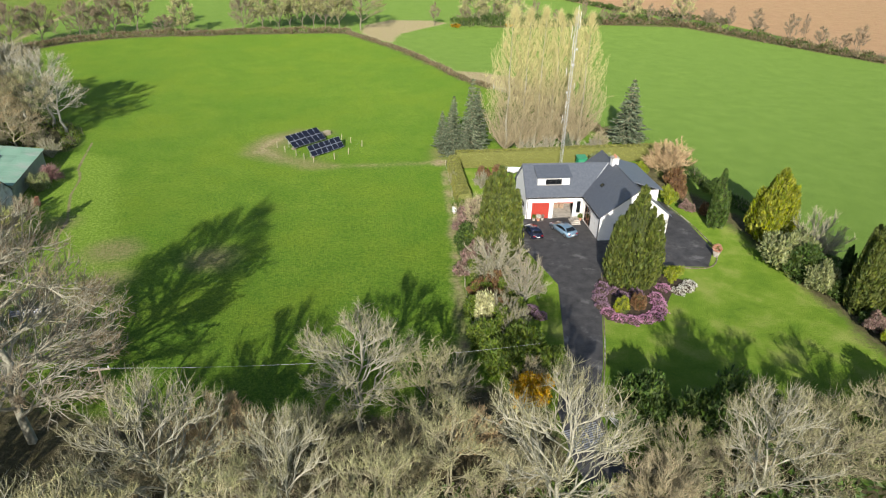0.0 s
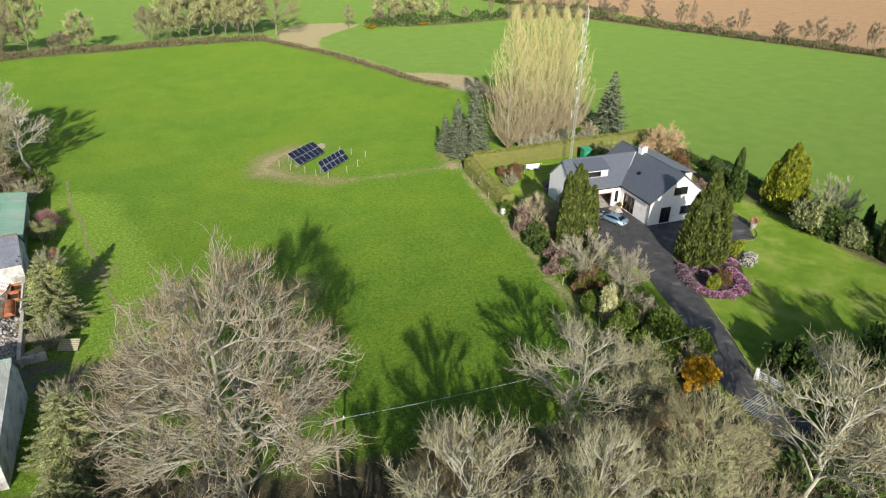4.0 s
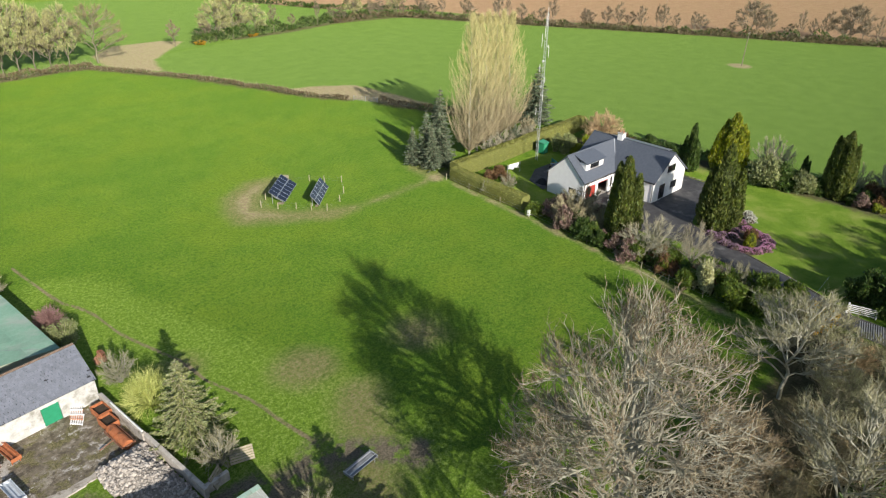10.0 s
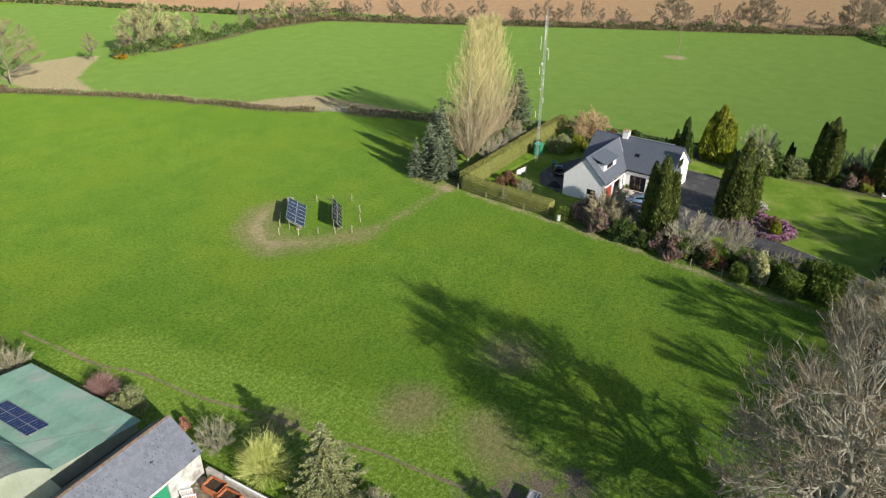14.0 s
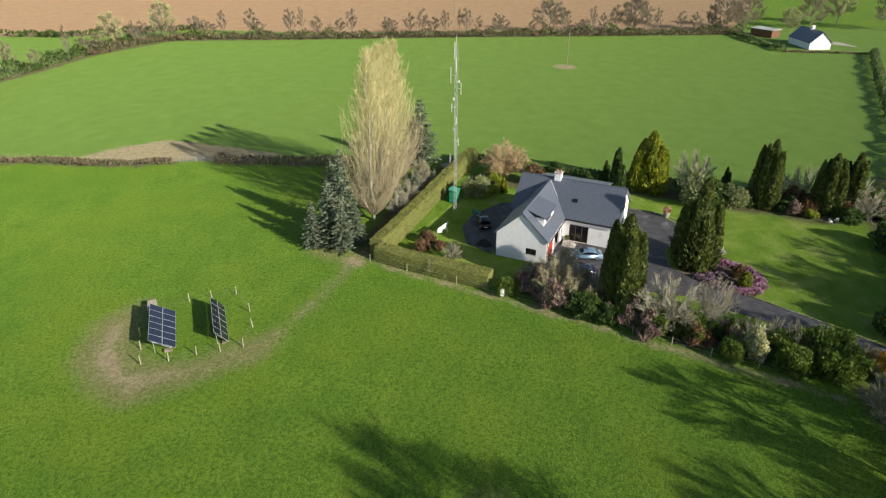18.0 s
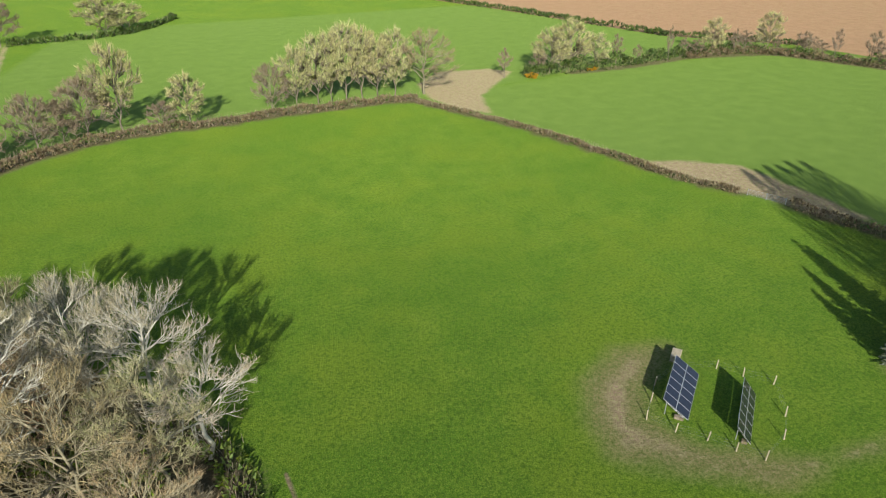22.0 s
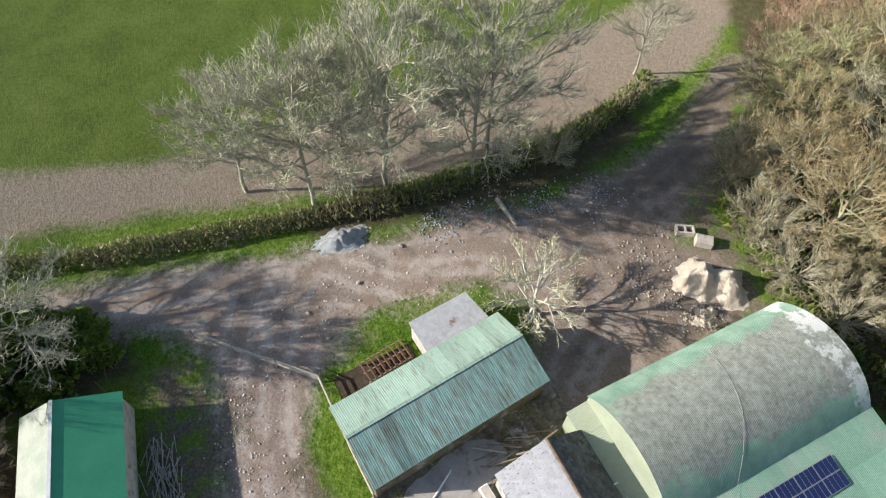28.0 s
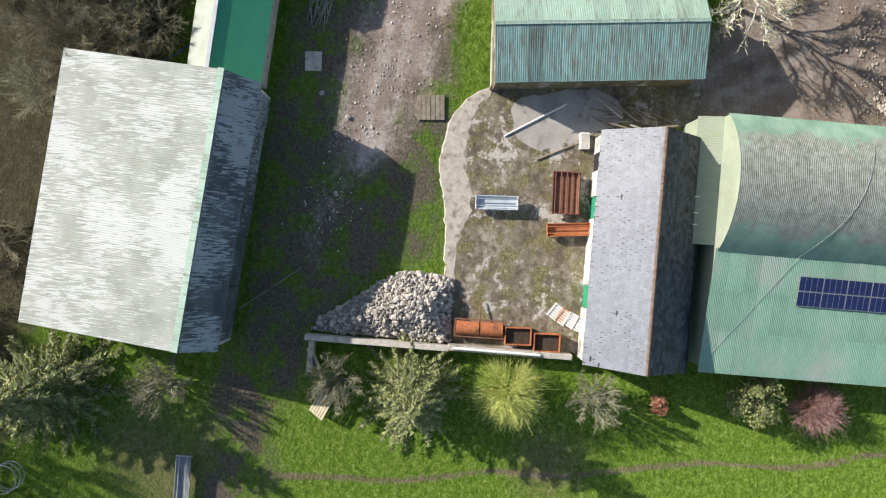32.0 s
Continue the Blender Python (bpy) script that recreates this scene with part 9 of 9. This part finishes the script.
sh = part("sheet", bm, M_CLOTH_WHITE, line, "white cotton sheet", True)
sh.modifiers.new("thickness", "SOLIDIFY").thickness = 0.015
bn = thing("garden_bench", pose(50.4, 100.1, 0.04, 0, 0, 60), "teal painted garden bench beside the tarmac", "bench")
for k in range(4):
    part("slat", box(-0.75, 0.75, -0.25 + k * 0.13, -0.15 + k * 0.13, 0.42, 0.46), M_TEAL, bn)
for k in range(3):
    part("back_slat", box(-0.75, 0.75, 0.28, 0.32, 0.55 + k * 0.14, 0.65 + k * 0.14), M_TEAL, bn)
for x in (-0.7, 0.66):
    part("leg", box(x, x + 0.05, -0.25, 0.28, 0, 0.418), M_TEAL, bn)
urn = thing("planter", pose(58.8, 69.2, 0), "stone urn planted with orange winter foliage", "planter")
part("bowl", rod((0, 0, 0), (0, 0, 0.9), 0.35, 0.6, 14), M_CONC_PALE, urn)
rng = np.random.default_rng(4)
v = rng.normal(0, 1, (260, 3))
v /= np.linalg.norm(v, axis=1, keepdims=True)
put_part("plant", cards(rng, v * 0.62 + np.array([0, 0, 1.25]), v, 0.2, M_LEAF_ORANGE, "plant"), urn)
for k, (x, y, rz) in enumerate(((64.2, 43.2, 20), (65.0, 42.2, 110))):
    ch = thing("garden_chair", pose(x, y, 0, 0, 0, rz), "white garden chair standing on the lawn edge", "chair", "garden chairs")
    part("seat", box(-0.27, 0.27, -0.26, 0.26, 0.42, 0.46, 0.01), M_WHITE, ch)
    part("backrest", box(-0.27, 0.27, 0.22, 0.26, 0.464, 0.95, 0.01), M_WHITE, ch)
    for sx in (-0.24, 0.2):
        for sy in (-0.24, 0.2):
            part("leg", box(sx, sx + 0.04, sy, sy + 0.04, 0, 0.418), M_WHITE, ch)


# ---- cars ----
def car(x, y, rz, L, W, H, paint, label, hatch=0.0):
    c = thing("car", pose(x, y, 0.045, 0, 0, rz), label, "car", "cars at the house")
    a, b = L / 2, W / 2
    side = [(-a, 0.35, 0), (-a + 0.02, 0.62, 0), (-a + 0.12, 0.86, 0.02), (-a * (0.80 - hatch * 0.1), 0.94, 0.03), (-a * (0.52 + hatch * 0.22), H - 0.06, 0.22), (-a * 0.18, H, 0.24), (a * 0.16, H - 0.03, 0.24), (a * 0.46, 0.97, 0.05), (a * 0.82, 0.84, 0.04), (a - 0.04, 0.62, 0.06), (a, 0.40, 0.05), (a - 0.06, 0.24, 0.04), (-a + 0.08, 0.24, 0.02)]
    bm = bmesh.new()
    lf = [bm.verts.new((px_, b - i, pz)) for px_, pz, i in side]
    rt = [bm.verts.new((px_, -b + i, pz)) for px_, pz, i in side]
    n = len(side)
    bm.faces.new(lf), bm.faces.new(rt[::-1])
    for i in range(n):
        bm.faces.new((lf[i], lf[(i + 1) % n], rt[(i + 1) % n], rt[i]))
    bmesh.ops.bevel(bm, geom=list(bm.edges), offset=0.05, segments=2, affect="EDGES")
    part("body", bm, paint, c, "", True)

    def pane(i, j, name, inset=0.12):
        (x0, z0, s0), (x1, z1, s1) = side[i], side[j]
        p0, p1 = Vector((x0, 0, z0)), Vector((x1, 0, z1))
        d = p1 - p0
        q0, q1 = p0 + d * 0.12, p1 - d * 0.10
        w0, w1 = b - s0 - inset, b - s1 - inset + 0.02
        nrm = Vector((-d.z, 0, d.x)).normalized() * 0.018
        if nrm.z < 0:
            nrm = -nrm
        bm = bmesh.new()
        vs = [bm.verts.new(v + nrm) for v in (q0 + Vector((0, w0, 0)), q0 - Vector((0, w0, 0)), q1 - Vector((0, w1, 0)), q1 + Vector((0, w1, 0)))]
        bm.faces.new(vs)
        r = bmesh.ops.extrude_face_region(bm, geom=list(bm.faces))
        for v in r["geom"]:
            if isinstance(v, bmesh.types.BMVert):
                v.co -= nrm * 1.6
        part(name, bm, M_GLASS, c)

    pane(3, 4, "rear_window")
    pane(7, 6, "windscreen")
    for sgn in (1, -1):
        bm = bmesh.new()
        pts = [(side[3][0] * 0.86, 0.97), (side[4][0] * 0.96, H - 0.13), (side[6][0] * 0.9, H - 0.13), (side[7][0] * 0.86, 0.98)]
        vs = [bm.verts.new((px_, sgn * (b - 0.03 - 0.24 * (pz - 0.93) / (H - 0.93) + 0.012), pz)) for px_, pz in pts]
        bm.faces.new(vs)
        r = bmesh.ops.extrude_face_region(bm, geom=list(bm.faces))
        for v in r["geom"]:
            if isinstance(v, bmesh.types.BMVert):
                v.co.y -= sgn * 0.03
        part("side_window", bm, M_GLASS, c)
        for px_ in (-a * 0.62, a * 0.62):
            w = part("wheel", rod((px_, sgn * (b - 0.19), 0.315), (px_, sgn * (b + 0.01), 0.315), 0.315, 0.315, 18), M_RUBBER, c)
            part("rim", rod((px_, sgn * (b + 0.011), 0.315), (px_, sgn * (b + 0.02), 0.315), 0.21, 0.2, 12), M_CHROME, w)
        part("tail_lamp", box(-a - 0.01, -a + 0.06, min(sgn * (b - 0.42), sgn * (b - 0.1)), max(sgn * (b - 0.42), sgn * (b - 0.1)), 0.66, 0.8), M_LAMP_RED, c)
        part("headlamp", box(a - 0.14, a - 0.02, min(sgn * (b - 0.45), sgn * (b - 0.12)), max(sgn * (b - 0.45), sgn * (b - 0.12)), 0.58, 0.70), M_LAMP_CLEAR, c)
        part("mirror", box(a * 0.36, a * 0.42, min(sgn * (b - 0.02), sgn * (b + 0.14)), max(sgn * (b - 0.02), sgn * (b + 0.14)), 0.92, 1.04), paint, c)
    part("number_plate", box(-a - 0.012, -a + 0.01, -0.26, 0.26, 0.48, 0.6), M_WHITE, c)
    return c


car(40.2, 80.6, 104, 4.8, 1.9, 1.42, M_CAR_BLUE, "pale blue fastback car parked before the garage")
car(35.3, 80.8, 92, 4.3, 1.75, 1.42, M_CAR_NAVY, "dark navy car parked before the red garage door", 1.0)
car(46.6, 98.0, 24, 4.5, 1.85, 1.6, M_CAR_BLACK, "black car parked behind the house", 1.0)
tarp = mound("covered_heap", 39.6, 96.2, 0.9, 1.5, 1.2, M_BLACK, "dark tarpaulin-covered heap beside the house", 21, "covered heap", 0.3)
scrap = mound("garden_waste_heap", 71.0, 110.8, 1.5, 2.2, 1.0, M_CONC_PALE, "pale heap of garden waste behind the hedge", 23, "waste heap", 0.8)
stepc = thing("door_steps", pose(43.2, 83.6, 0.045, 0, 0, -7.5), "pale stone pots and steps beside the patio door", "steps")
for k in range(3):
    part("step", box(-0.5 + 0.25 * k, 0.9, -1.0 + 0.3 * k, 1.0, 0.16 * k, 0.16 * k + 0.156), M_CONC_PALE, stepc)

# ---- the distant house ----
fh = thing("house", pose(226.8, 13.0, 0, 0, 0, 21), "distant white bungalow with a dark blue slate roof", "house")
gable_body(fh, 14.0, 8.0, 2.6, 6.2, M_RENDER, 0.5, (), 0.3)
for y0 in (-0.4, 8.4):
    z0 = 6.2 - 3.6 * 4.4 / 4.0 + 0.1
    part("roof_slope", quad_plate((-0.4, y0, z0), (14.4, y0, z0), (14.4, 4, 6.3), (-0.4, 4, 6.3), 0.15) if y0 < 0 else quad_plate((14.4, y0, z0), (-0.4, y0, z0), (-0.4, 4, 6.3), (14.4, 4, 6.3), 0.15), M_SLATE_NEW, fh)
part("chimney", box(6.4, 7.4, 3.5, 4.5, 5.6, 7.4), M_RENDER, fh)
for x in (1.5, 4.5, 9.5, 12.0):
    window(fh, at(x, -0.02, 1.0), 1.3, 1.2, 1, M_BLACK)
window(fh, at(0, 5.0, 0.9, -90) @ at(0, -0.02, 0), 2.2, 1.4, 1, M_BLACK)
fs = thing("shed", pose(249.5, 27, 0, 0, 0, 53), "dark timber shed with a pale flat roof", "shed")
part("wall", box(0, 9, 0, 6, 0, 2.8), M_WOOD_BROWN, fs)
part("roof", box(-0.4, 9.4, -0.4, 6.4, 2.804, 3.0), M_SHEET_GREY, fs)
tagged(part("pavement", prism([(235, 2), (243, 6), (245, 16), (242, 19)], -0.1, 0.05), M_CONC_PALE), "pale paved yard beside the distant house", "yard", kind="structure")
